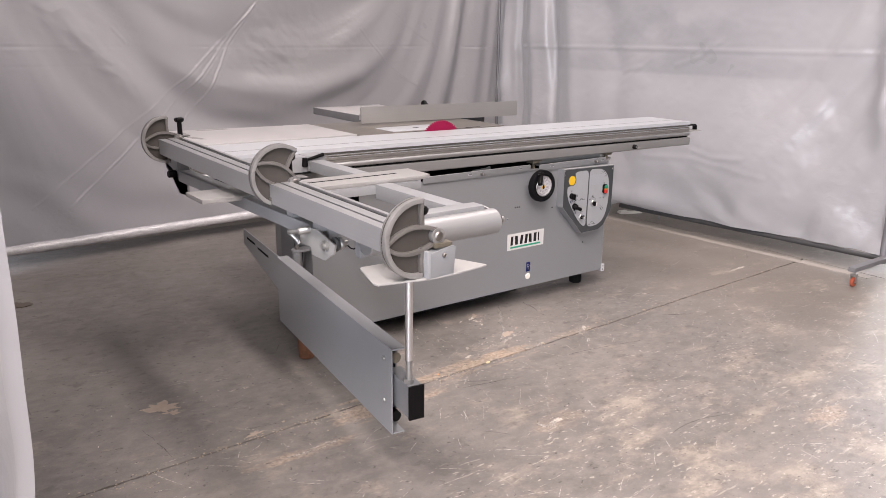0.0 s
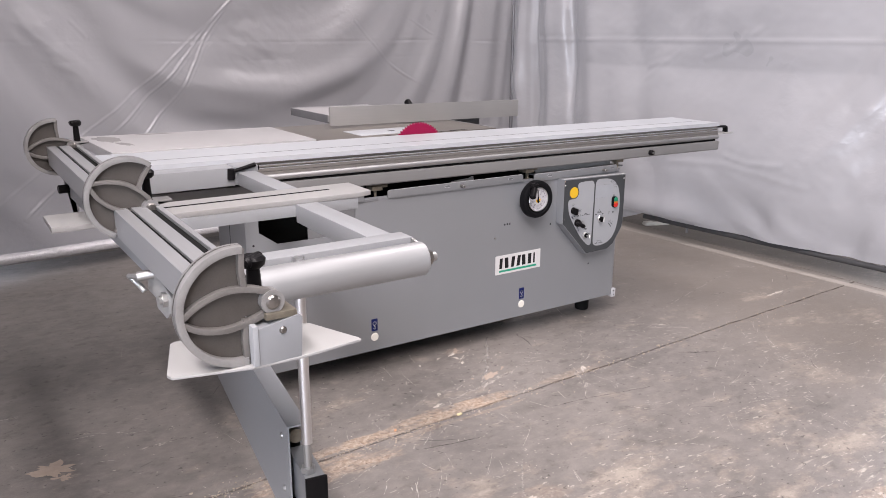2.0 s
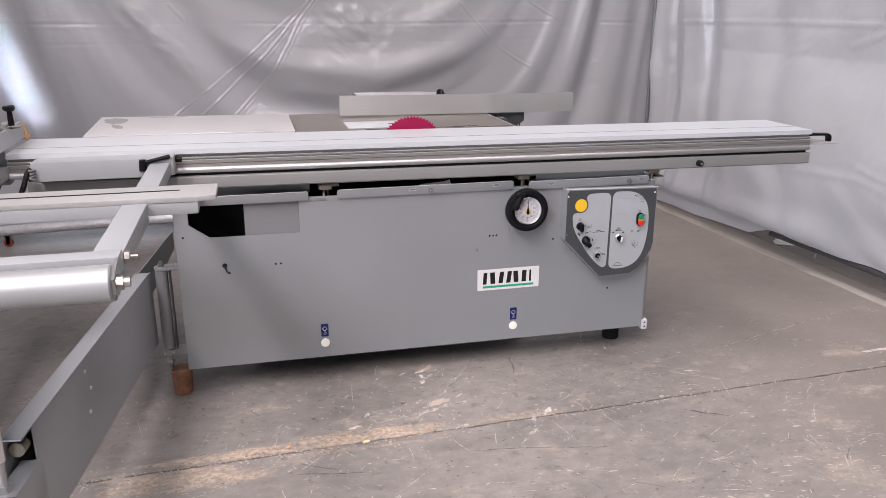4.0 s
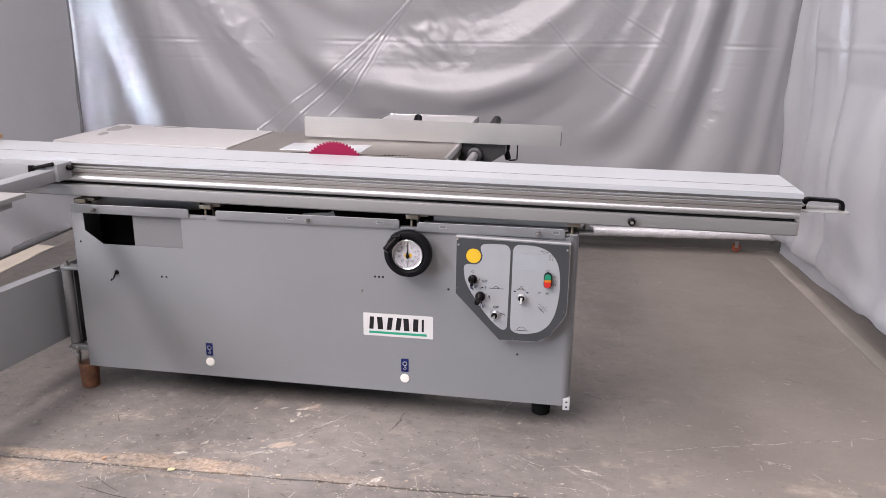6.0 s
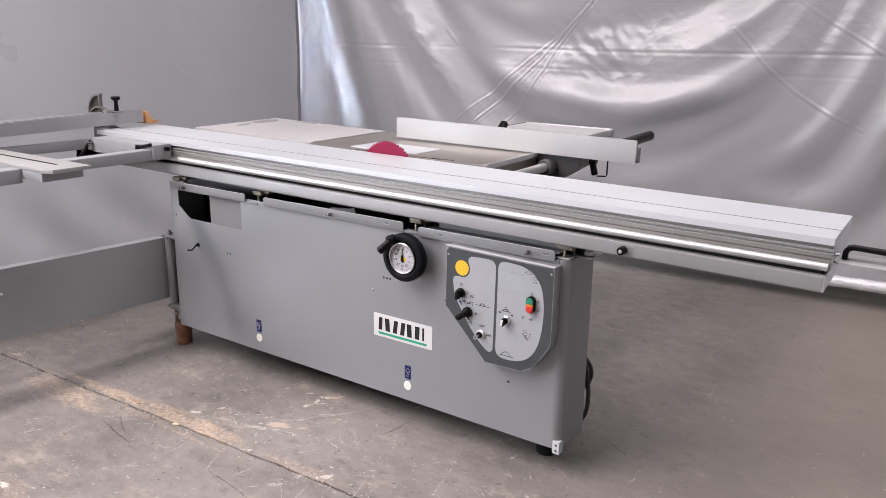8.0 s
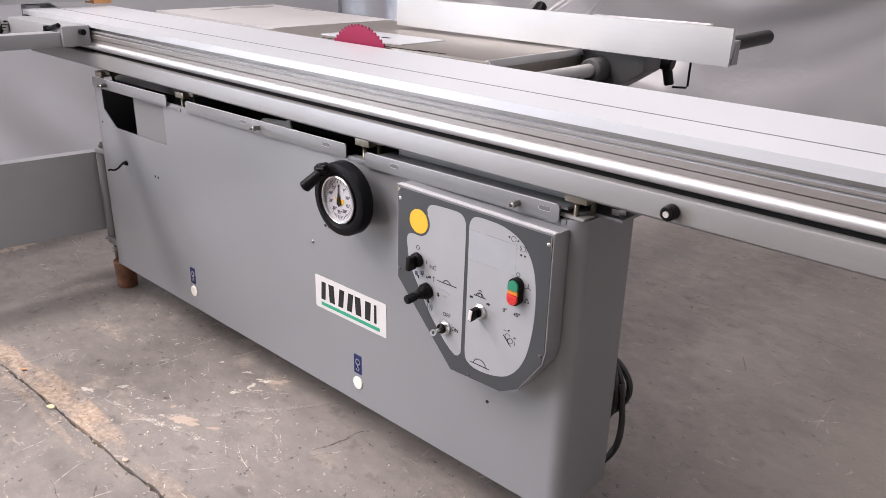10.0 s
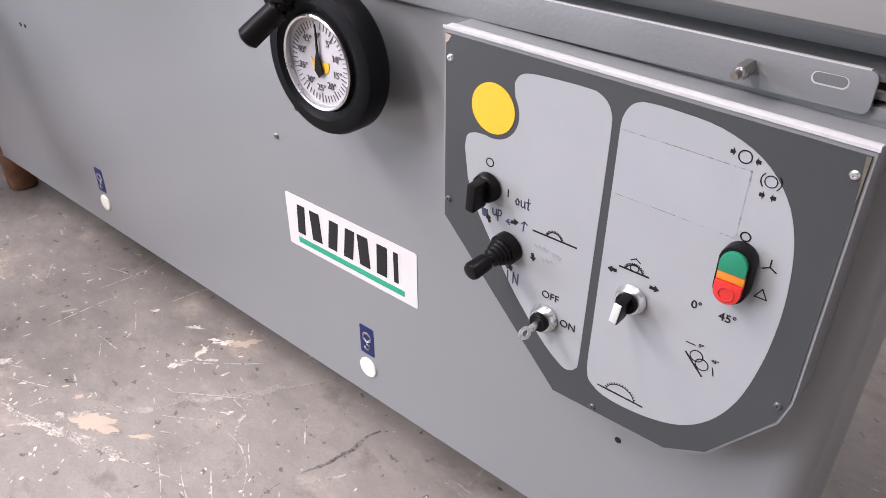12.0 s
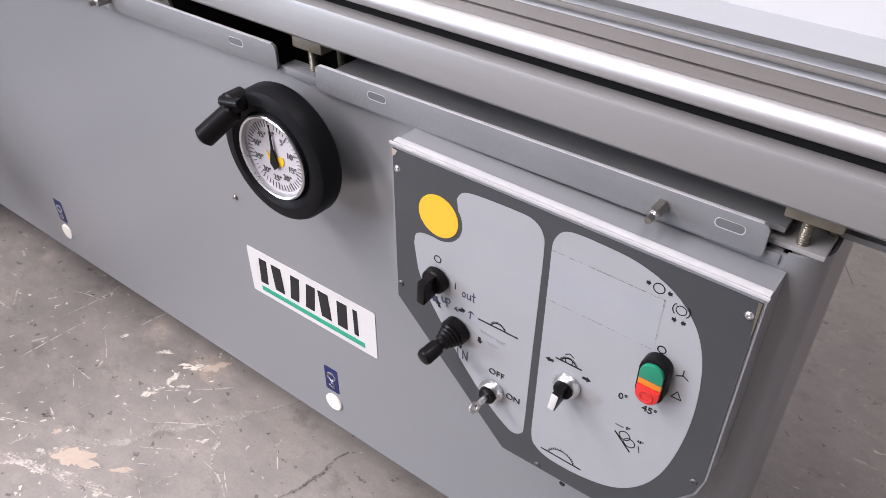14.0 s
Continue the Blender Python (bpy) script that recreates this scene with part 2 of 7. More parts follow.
def scratches(nt, vec, cells, angle, half_length, half_width, share, seed):
    """Short straight strokes, one to a cell, each turned its own way and many left out."""
    vo = nt.nodes.new("ShaderNodeTexVoronoi")
    vo.voronoi_dimensions = "3D"
    vo.inputs["Scale"].default_value = cells
    shift = nt.nodes.new("ShaderNodeVectorMath")
    shift.operation = "ADD"
    shift.inputs[1].default_value = (seed * 3.7, seed * 1.9, 0.0)
    nt.links.new(vec, shift.inputs[0])
    flatten = nt.nodes.new("ShaderNodeVectorMath")
    flatten.operation = "MULTIPLY"
    flatten.inputs[1].default_value = (1, 1, 0)
    nt.links.new(shift.outputs[0], flatten.inputs[0])
    nt.links.new(flatten.outputs[0], vo.inputs["Vector"])
    sub = nt.nodes.new("ShaderNodeVectorMath")
    sub.operation = "SUBTRACT"
    nt.links.new(flatten.outputs[0], sub.inputs[0])
    nt.links.new(vo.outputs["Position"], sub.inputs[1])
    col = nt.nodes.new("ShaderNodeSeparateColor")
    nt.links.new(vo.outputs["Color"], col.inputs[0])
    rot = nt.nodes.new("ShaderNodeVectorRotate")
    rot.rotation_type = "Z_AXIS"
    nt.links.new(sub.outputs[0], rot.inputs["Vector"])
    nt.links.new(calc(nt, "MULTIPLY", col.outputs[0], angle), rot.inputs["Angle"])
    xyz = nt.nodes.new("ShaderNodeSeparateXYZ")
    nt.links.new(rot.outputs[0], xyz.inputs[0])
    ax = calc(nt, "ABSOLUTE", xyz.outputs[0], 0.0)
    bow = calc(nt, "MULTIPLY", calc(nt, "MULTIPLY", xyz.outputs[0], xyz.outputs[0]), calc(nt, "MULTIPLY", calc(nt, "SUBTRACT", col.outputs[2], 0.5), 3.0))
    ay = calc(nt, "ABSOLUTE", calc(nt, "ADD", xyz.outputs[1], bow), 0.0)
    along = ramp(nt, calc(nt, "DIVIDE", ax, calc(nt, "ADD", calc(nt, "MULTIPLY", col.outputs[2], half_length), half_length * 0.25)), 0.75, 1.0, 1.0, 0.0)
    across = ramp(nt, ay, half_width * 0.5, half_width, 1.0, 0.0)
    kept = ramp(nt, col.outputs[1], share, share - 0.01)
    return calc(nt, "MULTIPLY", calc(nt, "MULTIPLY", along, across), kept)


def floor_material():
    m, nt, bsdf = nodes_of("worn_painted_concrete")
    v = mapped(nt)
    sep = nt.nodes.new("ShaderNodeSeparateXYZ")
    nt.links.new(v, sep.inputs[0])
    X, Y = sep.outputs[0], sep.outputs[1]
    cloud = noise_of(nt, v, 1.3, 5.0, 0.55)
    mid = noise_of(nt, mapped(nt, (0.9, 1.2, 1), 17), 3.2, 8.0, 0.66)
    rub = noise_of(nt, mapped(nt, (0.8, 1.3, 1), 33), 11.0, 8.0, 0.70)
    flake = noise_of(nt, mapped(nt, (0.9, 1.25, 1), 28), 15.0, 8.0, 0.66)
    fine = noise_of(nt, v, 60.0, 6.0, 0.70)
    dust = noise_of(nt, v, 210.0, 3.0, 0.6)
    drift = calc(nt, "SUBTRACT", noise_of(nt, mapped(nt, (1, 1.2, 1), 80), 2.4, 4.0, 0.6), 0.5)
    back = ramp(nt, Y, -0.1, 0.5, 0.0, 1.0)
    streak = noise_of(nt, mapped(nt, (0.45, 1.9, 1), 28), 9.0, 8.0, 0.68)
    thread = noise_of(nt, mapped(nt, (0.35, 2.2, 1), -38), 13.0, 8.0, 0.66)

    def spot(cx, cy, rx, ry, soft=0.5, torn=2.2):
        """A patch round a centre, with a torn and feathered outline."""
        ex = calc(nt, "DIVIDE", calc(nt, "SUBTRACT", X, cx), rx)
        ey = calc(nt, "DIVIDE", calc(nt, "SUBTRACT", Y, cy), ry)
        e = calc(nt, "ADD", calc(nt, "MULTIPLY", ex, ex), calc(nt, "MULTIPLY", ey, ey))
        e = calc(nt, "ADD", e, calc(nt, "MULTIPLY", calc(nt, "SUBTRACT", streak, 0.5), torn * 2))
        return ramp(nt, calc(nt, "ADD", e, calc(nt, "MULTIPLY", calc(nt, "SUBTRACT", flake, 0.5), torn)), 1.0 + soft, 1.0 - soft)

    # smooth clouded grey-brown paint
    c = blend(nt, ramp(nt, cloud, 0.30, 0.70), (0.130, 0.118, 0.111), (0.228, 0.206, 0.191))
    busy = ramp(nt, X, 2.5, 1.7, 0.0, 1.0)
    c = blend(nt, calc(nt, "MULTIPLY", ramp(nt, busy, 1.0, 0.0), 0.60), c, (0.186, 0.157, 0.131))
    c = blend(nt, calc(nt, "MULTIPLY", calc(nt, "MULTIPLY", ramp(nt, streak, 0.38, 0.62), busy), 0.30), c, (0.115, 0.104, 0.099))
    c = blend(nt, calc(nt, "MULTIPLY", calc(nt, "MULTIPLY", ramp(nt, flake, 0.44, 0.64), busy), 0.35), c, (0.285, 0.258, 0.236))
    c = blend(nt, calc(nt, "MULTIPLY", ramp(nt, rub, 0.50, 0.68), 0.22), c, (0.265, 0.24, 0.208))
    c = blend(nt, calc(nt, "MULTIPLY", calc(nt, "MULTIPLY", ramp(nt, mid, 0.47, 0.34), ramp(nt, busy, 0.0, 1.0, 0.25, 1.0)), 0.55), c, (0.098, 0.090, 0.082))
    c = blend(nt, calc(nt, "MULTIPLY", ramp(nt, dust, 0.45, 0.62), 0.20), c, (0.125, 0.115, 0.104))
    c = blend(nt, calc(nt, "MULTIPLY", ramp(nt, fine, 0.52, 0.68), 0.18), c, (0.275, 0.25, 0.22))
    # paint rubbed thin to tan concrete, mostly in the aisle before the machine
    aisle = spot(0.95, -1.45, 1.25, 0.55, 0.7, 2.6)
    far_east = calc(nt, "MULTIPLY", spot(2.4, -1.0, 0.9, 0.40, 0.7, 2.6), 0.6)
    wear = calc(nt, "MAXIMUM", aisle, far_east)
    tan = blend(nt, ramp(nt, fine, 0.35, 0.65), (0.26, 0.216, 0.176), (0.40, 0.338, 0.280))
    feather = noise_of(nt, mapped(nt, (0.8, 1.35, 1), 30), 4.2, 10.0, 0.70)
    shift = calc(nt, "ADD", calc(nt, "MULTIPLY", wear, 0.062), calc(nt, "MULTIPLY", back, -0.09))
    rubbed = calc(nt, "ADD", feather, shift)
    c = blend(nt, calc(nt, "MULTIPLY", ramp(nt, rubbed, 0.560, 0.640), 0.42), c, tan)
    c = blend(nt, calc(nt, "MULTIPLY", ramp(nt, rubbed, 0.640, 0.690), 0.34), c, (0.44, 0.385, 0.325))
    rubble = blend(nt, ramp(nt, fine, 0.38, 0.62), (0.24, 0.165, 0.118), (0.48, 0.39, 0.31))
    for cx, cy, rx, ry, k in ((0.20, -0.445, 0.24, 0.022, 0.9), (0.66, -0.420, 0.24, 0.034, 1.0), (0.50, -0.456, 0.40, 0.012, 0.8), (0.10, -0.550, 0.22, 0.055, 0.9), (0.62, -0.50, 0.25, 0.012, 0.5), (-0.30, -0.68, 0.17, 0.03, 0.6), (1.39, -1.56, 0.10, 0.05, 0.6), (0.97, 0.01, 0.05, 0.03, 0.3), (1.25, -0.43, 0.20, 0.025, 0.35), (0.55, -1.02, 0.12, 0.05, 0.4)):
        c = blend(nt, calc(nt, "MULTIPLY", spot(cx, cy, rx, ry, 0.45, 3.0), calc(nt, "MULTIPLY", ramp(nt, rub, 0.34, 0.56, 0.25, 1.0), k)), c, rubble)
    # pale scraped flakes, strung out along two ways
    west = ramp(nt, X, -0.5, 0.3, 0.0, 1.0)
    place = calc(nt, "ADD", calc(nt, "MULTIPLY", wear, 0.050), calc(nt, "MULTIPLY", calc(nt, "SUBTRACT", drift, calc(nt, "MULTIPLY", back, 0.10)), 0.22))
    place = calc(nt, "ADD", place, ramp(nt, west, 0.0, 1.0, -0.05, 0.0))
    c = blend(nt, calc(nt, "MULTIPLY", ramp(nt, calc(nt, "ADD", thread, place), 0.665, 0.705), 0.42), c, (0.46, 0.41, 0.355))
    small = noise_of(nt, mapped(nt, (0.6, 1.8, 1), 70), 36.0, 5.0, 0.62)
    c = blend(nt, calc(nt, "MULTIPLY", ramp(nt, calc(nt, "ADD", small, place), 0.665, 0.690), 0.6), c, (0.50, 0.45, 0.39))
    # scratches and scuffs, bowed and broken
    wob = nt.nodes.new("ShaderNodeVectorMath")
    wob.operation = "MULTIPLY_ADD"
    nz = nt.nodes.new("ShaderNodeTexNoise")
    nz.inputs["Scale"].default_value = 9.0
    nt.links.new(v, nz.inputs["Vector"])
    nt.links.new(nz.outputs["Color"], wob.inputs[0])
    wob.inputs[1].default_value = (0.012, 0.012, 0)
    nt.links.new(v, wob.inputs[2])
    bent = wob.outputs[0]
    broken = ramp(nt, flake, 0.44, 0.56, 0.0, 1.0)
    keep = calc(nt, "MULTIPLY", calc(nt, "MULTIPLY", ramp(nt, back, 0.0, 1.0, 1.0, 0.40), ramp(nt, west, 0.0, 1.0, 0.35, 1.0)), broken)
    pale = (0.47, 0.425, 0.375)
    for cells, span, half, wide, share, seed, k in ((1.5, 6.28, 0.15, 0.0030, 0.30, 1, 0.45), (2.2, 6.28, 0.08, 0.0028, 0.25, 2, 0.5), (4.5, 6.28, 0.030, 0.0026, 0.30, 3, 0.55), (7.0, 6.28, 0.013, 0.0032, 0.25, 4, 0.6), (12.0, 6.28, 0.006, 0.0022, 0.25, 8, 0.7), (1.1, 1.2, 0.22, 0.0070, 0.30, 5, 0.30)):
        line = scratches(nt, bent, cells, span, half, wide, share, seed)
        c = blend(nt, calc(nt, "MULTIPLY", calc(nt, "MULTIPLY", line, keep), k), c, pale)
    for cells, span, half, wide, share, seed in ((1.3, 1.0, 0.14, 0.003, 0.22, 6), (2.6, 6.28, 0.045, 0.0022, 0.35, 7)):
        line = scratches(nt, bent, cells, span, half, wide, share, seed)
        c = blend(nt, calc(nt, "MULTIPLY", line, 0.6), c, (0.045, 0.040, 0.037))
    dark = noise_of(nt, mapped(nt, (1, 1.4, 1), 40), 13.0, 6.0, 0.65)
    c = blend(nt, calc(nt, "MULTIPLY", calc(nt, "MULTIPLY", ramp(nt, dark, 0.57, 0.68), ramp(nt, busy, 0.0, 1.0, 0.2, 1.0)), 0.5), c, (0.080, 0.070, 0.062))
    grit = noise_of(nt, mapped(nt, (1, 1.3, 1), 15), 34.0, 5.0, 0.62)
    c = blend(nt, calc(nt, "MULTIPLY", calc(nt, "MULTIPLY", ramp(nt, grit, 0.640, 0.662), ramp(nt, busy, 0.0, 1.0, 0.35, 1.0)), 0.75), c, (0.058, 0.051, 0.046))
    nt.links.new(c, bsdf.inputs["Base Color"])
    nt.links.new(ramp(nt, mid, 0.3, 0.7, 0.42, 0.58), bsdf.inputs["Roughness"])
    relief(nt, bsdf, calc(nt, "ADD", fine, calc(nt, "MULTIPLY", flake, 0.8)), 0.35, 0.002)
    return m


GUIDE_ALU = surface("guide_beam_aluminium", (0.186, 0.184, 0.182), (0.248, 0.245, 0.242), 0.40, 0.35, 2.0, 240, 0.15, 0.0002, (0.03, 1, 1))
# carriage aluminium darkened, so the side's recess shade sits in the colour
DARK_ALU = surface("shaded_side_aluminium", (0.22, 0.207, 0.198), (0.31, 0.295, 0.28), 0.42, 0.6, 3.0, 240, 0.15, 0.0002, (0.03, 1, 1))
ROLLER_ALU = surface("satin_roller_aluminium", (0.26, 0.265, 0.27), (0.33, 0.335, 0.34), 0.42, 0.4, 8.0, 240, 0.15, 0.0002, (0.05, 1, 1))
STAIN = surface("dull_wear_stain", (0.20, 0.192, 0.188), (0.36, 0.35, 0.345), 0.5, 0.3, 30, 120, 0.2, 0.0003)
STRIP_PAINT = surface("strip_grey_paint", (0.130, 0.134, 0.138), (0.176, 0.181, 0.186), 0.40, 0.0, 9.0, 260, 0.5, 0.0008)
DARK_STEEL = surface("dark_bolt_steel", (0.16, 0.15, 0.14), (0.34, 0.32, 0.30), 0.30, 0.9, 60, 300, 0.2, 0.0003)
DIAL_INK = surface("grey_dial_print", (0.075, 0.073, 0.078), (0.105, 0.10, 0.108), 0.45, 0, 20, 400, 0.03, 0.0001)
COVER_GREY = surface("dull_cover_plate", (0.125, 0.126, 0.128), (0.16, 0.161, 0.163), 0.5, 0, 8, 300, 0.1, 0.0003)
# white for bare edges and for highlights painted on the panel and slot rims
WHITE_EDGE = surface("bright_edge_and_glint", (0.36, 0.36, 0.37), (0.50, 0.50, 0.51), 0.34, 0, 40, 160, 0.1, 0.0002)
# dark castings and fittings, also painted into the groove and hinge gap as shade
GUIDE_DARK = surface("dark_cast_and_gap_paint", (0.05, 0.05, 0.052), (0.085, 0.085, 0.088), 0.45, 0.2, 20, 300, 0.3, 0.0004)

SHINY_WRAP = surface("shiny_wrapped_tarpaulin", (0.42, 0.415, 0.43), (0.62, 0.615, 0.63), 0.24, 0.1, 30, 60, 0.9, 0.006, (1, 1, 1), 0.1, spec=0.9)
TARP = curtain_material()
FLOOR = floor_material()
# floor colour lightened to paint the daylight beyond the left curtain
DAYLIT_PATCH = surface("painted_daylit_floor", (0.42, 0.365, 0.30), (0.56, 0.50, 0.42), 0.75, 0, 7.0, 80, 0.4, 0.002)
EDGE_TONE = surface("pale_floor_strip", (0.215, 0.190, 0.166), (0.325, 0.290, 0.255), 0.7, 0, 9.0, 80, 0.5, 0.002)


def rubbed_mark(name, c1, c2, least, most, scale=130.0, lo=0.42, hi=0.53):
    """A smear that covers the floor only in crumbs and threads."""
    m, nt, bsdf = nodes_of(name)
    v = mapped(nt)
    grain = noise_of(nt, v, scale, 4.0, 0.65)
    wide = noise_of(nt, v, 22.0, 4.0, 0.6)
    nt.links.new(blend(nt, ramp(nt, wide, 0.3, 0.7), c1, c2), bsdf.inputs["Base Color"])
    bsdf.inputs["Roughness"].default_value = 0.6
    cover = calc(nt, "ADD", calc(nt, "MULTIPLY", grain, 0.6), calc(nt, "MULTIPLY", wide, 0.4))
    nt.links.new(ramp(nt, cover, lo, hi, least, most), bsdf.inputs["Alpha"])
    return m


PALE_MARK = rubbed_mark("pale_scuff", (0.33, 0.30, 0.27), (0.50, 0.46, 0.42), 0.18, 0.85, 170.0, 0.40, 0.55)
SMEAR_MARK = rubbed_mark("faint_smear", (0.30, 0.275, 0.25), (0.42, 0.39, 0.36), 0.22, 0.60, 90.0, 0.38, 0.60)
HAIR_MARK = rubbed_mark("hair_scratch", (0.40, 0.365, 0.33), (0.54, 0.50, 0.46), 0.55, 0.95, 60.0)
GLUE = rubbed_mark("old_glue", (0.14, 0.10, 0.07), (0.24, 0.18, 0.13), 0.0, 0.7, 160.0, 0.44, 0.60)
FLAKE_MARK = rubbed_mark("pale_flake", (0.44, 0.40, 0.35), (0.60, 0.55, 0.49), 0.72, 1.0)
DARK_MARK = rubbed_mark("dark_skid_mark", (0.045, 0.040, 0.037), (0.090, 0.080, 0.074), 0.05, 0.75, 200.0, 0.42, 0.58)
BROWN_MARK = surface("brown_spill", (0.085, 0.065, 0.05), (0.115, 0.092, 0.075), 0.5, 0, 12, 120, 0.3, 0.001)
RUBBLE_TAN = surface("bare_tan_concrete", (0.30, 0.24, 0.195), (0.46, 0.375, 0.31), 0.75, 0, 40, 110, 0.3, 0.0005)
CHIP_PALE = surface("pale_wood_chip", (0.58, 0.50, 0.28), (0.68, 0.60, 0.38), 0.6, 0, 40, 200, 0.3, 0.0004)
CHIP_ORANGE = surface("orange_wood_chip", (0.52, 0.26, 0.13), (0.62, 0.34, 0.19), 0.6, 0, 40, 200, 0.3, 0.0004)
CRUMB = surface("broken_concrete", (0.22, 0.17, 0.13), (0.55, 0.48, 0.40), 0.8, 0, 25, 120, 0.5, 0.001)
GAP_DIRT = surface("joint_dirt", (0.045, 0.040, 0.035), (0.10, 0.085, 0.07), 0.9, 0, 20, 90, 0.8, 0.004)

# ---- building ----
BASE = {}


def thing(name, base, label, category, group="", kind=""):
    ob = tagged(new(name), label, category, group, kind)
    ob.location = base
    BASE[ob.name] = Vector(base)
    return ob


def finish(name, bm, material, angle=35):
    me = bpy.data.meshes.new(name)
    bmesh.ops.recalc_face_normals(bm, faces=bm.faces)
    bm.to_mesh(me)
    bm.free()
    me.materials.append(material)
    me.shade_smooth()
    me.set_sharp_from_angle(angle=radians(angle))
    return me


def part(name, bm, material, parent, label=""):
    """One mesh, given in world metres, under a thing or a part."""
    base = BASE[parent.name]
    bmesh.ops.translate(bm, vec=-base, verts=bm.verts)
    ob = new(name, finish(name, bm, material))
    ob.parent = parent
    BASE[ob.name] = base
    return tagged(ob, label)


def mesh():
    return bmesh.new()


def box(bm, x0, x1, y0, y1, z0, z1, bevel=0.002, m=None):
    vs = [bm.verts.new((x, y, z)) for x in (x0, x1) for y in (y0, y1) for z in (z0, z1)]
    fs = [bm.faces.new([vs[i] for i in f]) for f in ((0, 1, 3, 2), (4, 6, 7, 5), (0, 4, 5, 1), (2, 3, 7, 6), (0, 2, 6, 4), (1, 5, 7, 3))]
    bmesh.ops.recalc_face_normals(bm, faces=fs)
    made = vs
    if bevel > 0:
        edges = list({e for f in fs for e in f.edges})
        r = bmesh.ops.bevel(bm, geom=edges, offset=bevel, segments=2, profile=0.6, affect="EDGES")
        made = list({v for f in r["faces"] for v in f.verts} | {v for v in vs if v.is_valid})
    if m is not None:
        bmesh.ops.transform(bm, matrix=m, verts=made)
    return bm


def prism(bm, poly, axis, a0, a1, bevel=0.0):
    """A polygon pushed along an axis. Its two numbers are the other two axes, in order."""
    def at(p, a):
        return {"x": (a, p[0], p[1]), "y": (p[0], a, p[1]), "z": (p[0], p[1], a)}[axis]
    lo = [bm.verts.new(at(p, a0)) for p in poly]
    hi = [bm.verts.new(at(p, a1)) for p in poly]
    n = len(poly)
    fs = [bm.faces.new(lo), bm.faces.new(hi[::-1])]
    fs += [bm.faces.new((lo[i], lo[(i + 1) % n], hi[(i + 1) % n], hi[i])) for i in range(n)]
    bmesh.ops.recalc_face_normals(bm, faces=fs)
    if bevel > 0:
        es = list({e for f in fs[:2] for e in f.edges})
        bmesh.ops.bevel(bm, geom=es, offset=bevel, segments=2, profile=0.6, affect="EDGES")
    return bm


def rod(bm, p0, p1, r0, r1=None, seg=24, bevel=0.0):
    """A round bar from p0 to p1, with an edge rounding."""
    p0, p1 = Vector(p0), Vector(p1)
    r1 = r0 if r1 is None else r1
    d = p1 - p0
    n = d.length
    q = d.to_track_quat("Z", "Y").to_matrix()
    rings = [(0, r0 - bevel), (bevel, r0), (n - bevel, r1), (n, r1 - bevel)] if bevel > 0 else [(0, r0), (n, r1)]
    turned(bm, rings, Matrix.Translation(p0) @ q.to_4x4(), seg)
    return bm


def turned(bm, rings, m, seg=32, closed=True):
    """A lathe shape: rings of (height, radius) about the local z of m."""
    loops = []
    for h, r in rings:
        loops.append([bm.verts.new(m @ Vector((r * math.cos(2 * math.pi * i / seg), r * math.sin(2 * math.pi * i / seg), h))) for i in range(seg)])
    for a, b in zip(loops, loops[1:]):
        for i in range(seg):
            bm.faces.new((a[i], a[(i + 1) % seg], b[(i + 1) % seg], b[i]))
    if closed:
        bm.faces.new(loops[0][::-1])
        bm.faces.new(loops[-1])
    return bm


def sweep(bm, pts, r, seg=10, caps=True):
    """A round bar along a line of points."""
    pts = [Vector(p) for p in pts]
    loops, up = [], Vector((0.13, 0.31, 0.94))
    for i, p in enumerate(pts):
        d = (pts[min(i + 1, len(pts) - 1)] - pts[max(i - 1, 0)]).normalized()
        side = d.cross(up).normalized()
        top = side.cross(d)
        loops.append([bm.verts.new(p + r * (math.cos(2 * math.pi * k / seg) * side + math.sin(2 * math.pi * k / seg) * top)) for k in range(seg)])
    for a, b in zip(loops, loops[1:]):
        for k in range(seg):
            bm.faces.new((a[k], a[(k + 1) % seg], b[(k + 1) % seg], b[k]))
    if caps:
        bm.faces.new(loops[0][::-1])
        bm.faces.new(loops[-1])
    return bm


def curve(pts, n=6, closed=True):
    """A smooth line through points (Catmull-Rom)."""
    out, k = [], len(pts)
    last = k if closed else k - 1
    for i in range(last):
        p = [Vector(pts[(i + j) % k] if closed else pts[min(max(i + j, 0), k - 1)]) for j in (-1, 0, 1, 2)]
        for s in range(n):
            t = s / n
            out.append(0.5 * ((2 * p[1]) + (p[2] - p[0]) * t + (2 * p[0] - 5 * p[1] + 4 * p[2] - p[3]) * t * t + (3 * p[1] - p[0] - 3 * p[2] + p[3]) * t ** 3))
    if not closed:
        out.append(Vector(pts[-1]))
    return [tuple(v) for v in out]


def rounded(x0, x1, z0, z1, r, n=5):
    pts = []
    for cx, cz, a in ((x1 - r, z1 - r, 0), (x0 + r, z1 - r, 90), (x0 + r, z0 + r, 180), (x1 - r, z0 + r, 270)):
        pts += [(cx + r * math.cos(radians(a + 90 * i / n)), cz + r * math.sin(radians(a + 90 * i / n))) for i in range(n + 1)]
    return pts


def disc(cx, cz, r, n=40):
    return [(cx + r * math.cos(2 * math.pi * i / n), cz + r * math.sin(2 * math.pi * i / n)) for i in range(n)]


def flat(bm, poly, y):
    """A thin printed shape on an upright face, in x and z."""
    return prism(bm, poly, "y", y, y + 0.0006)


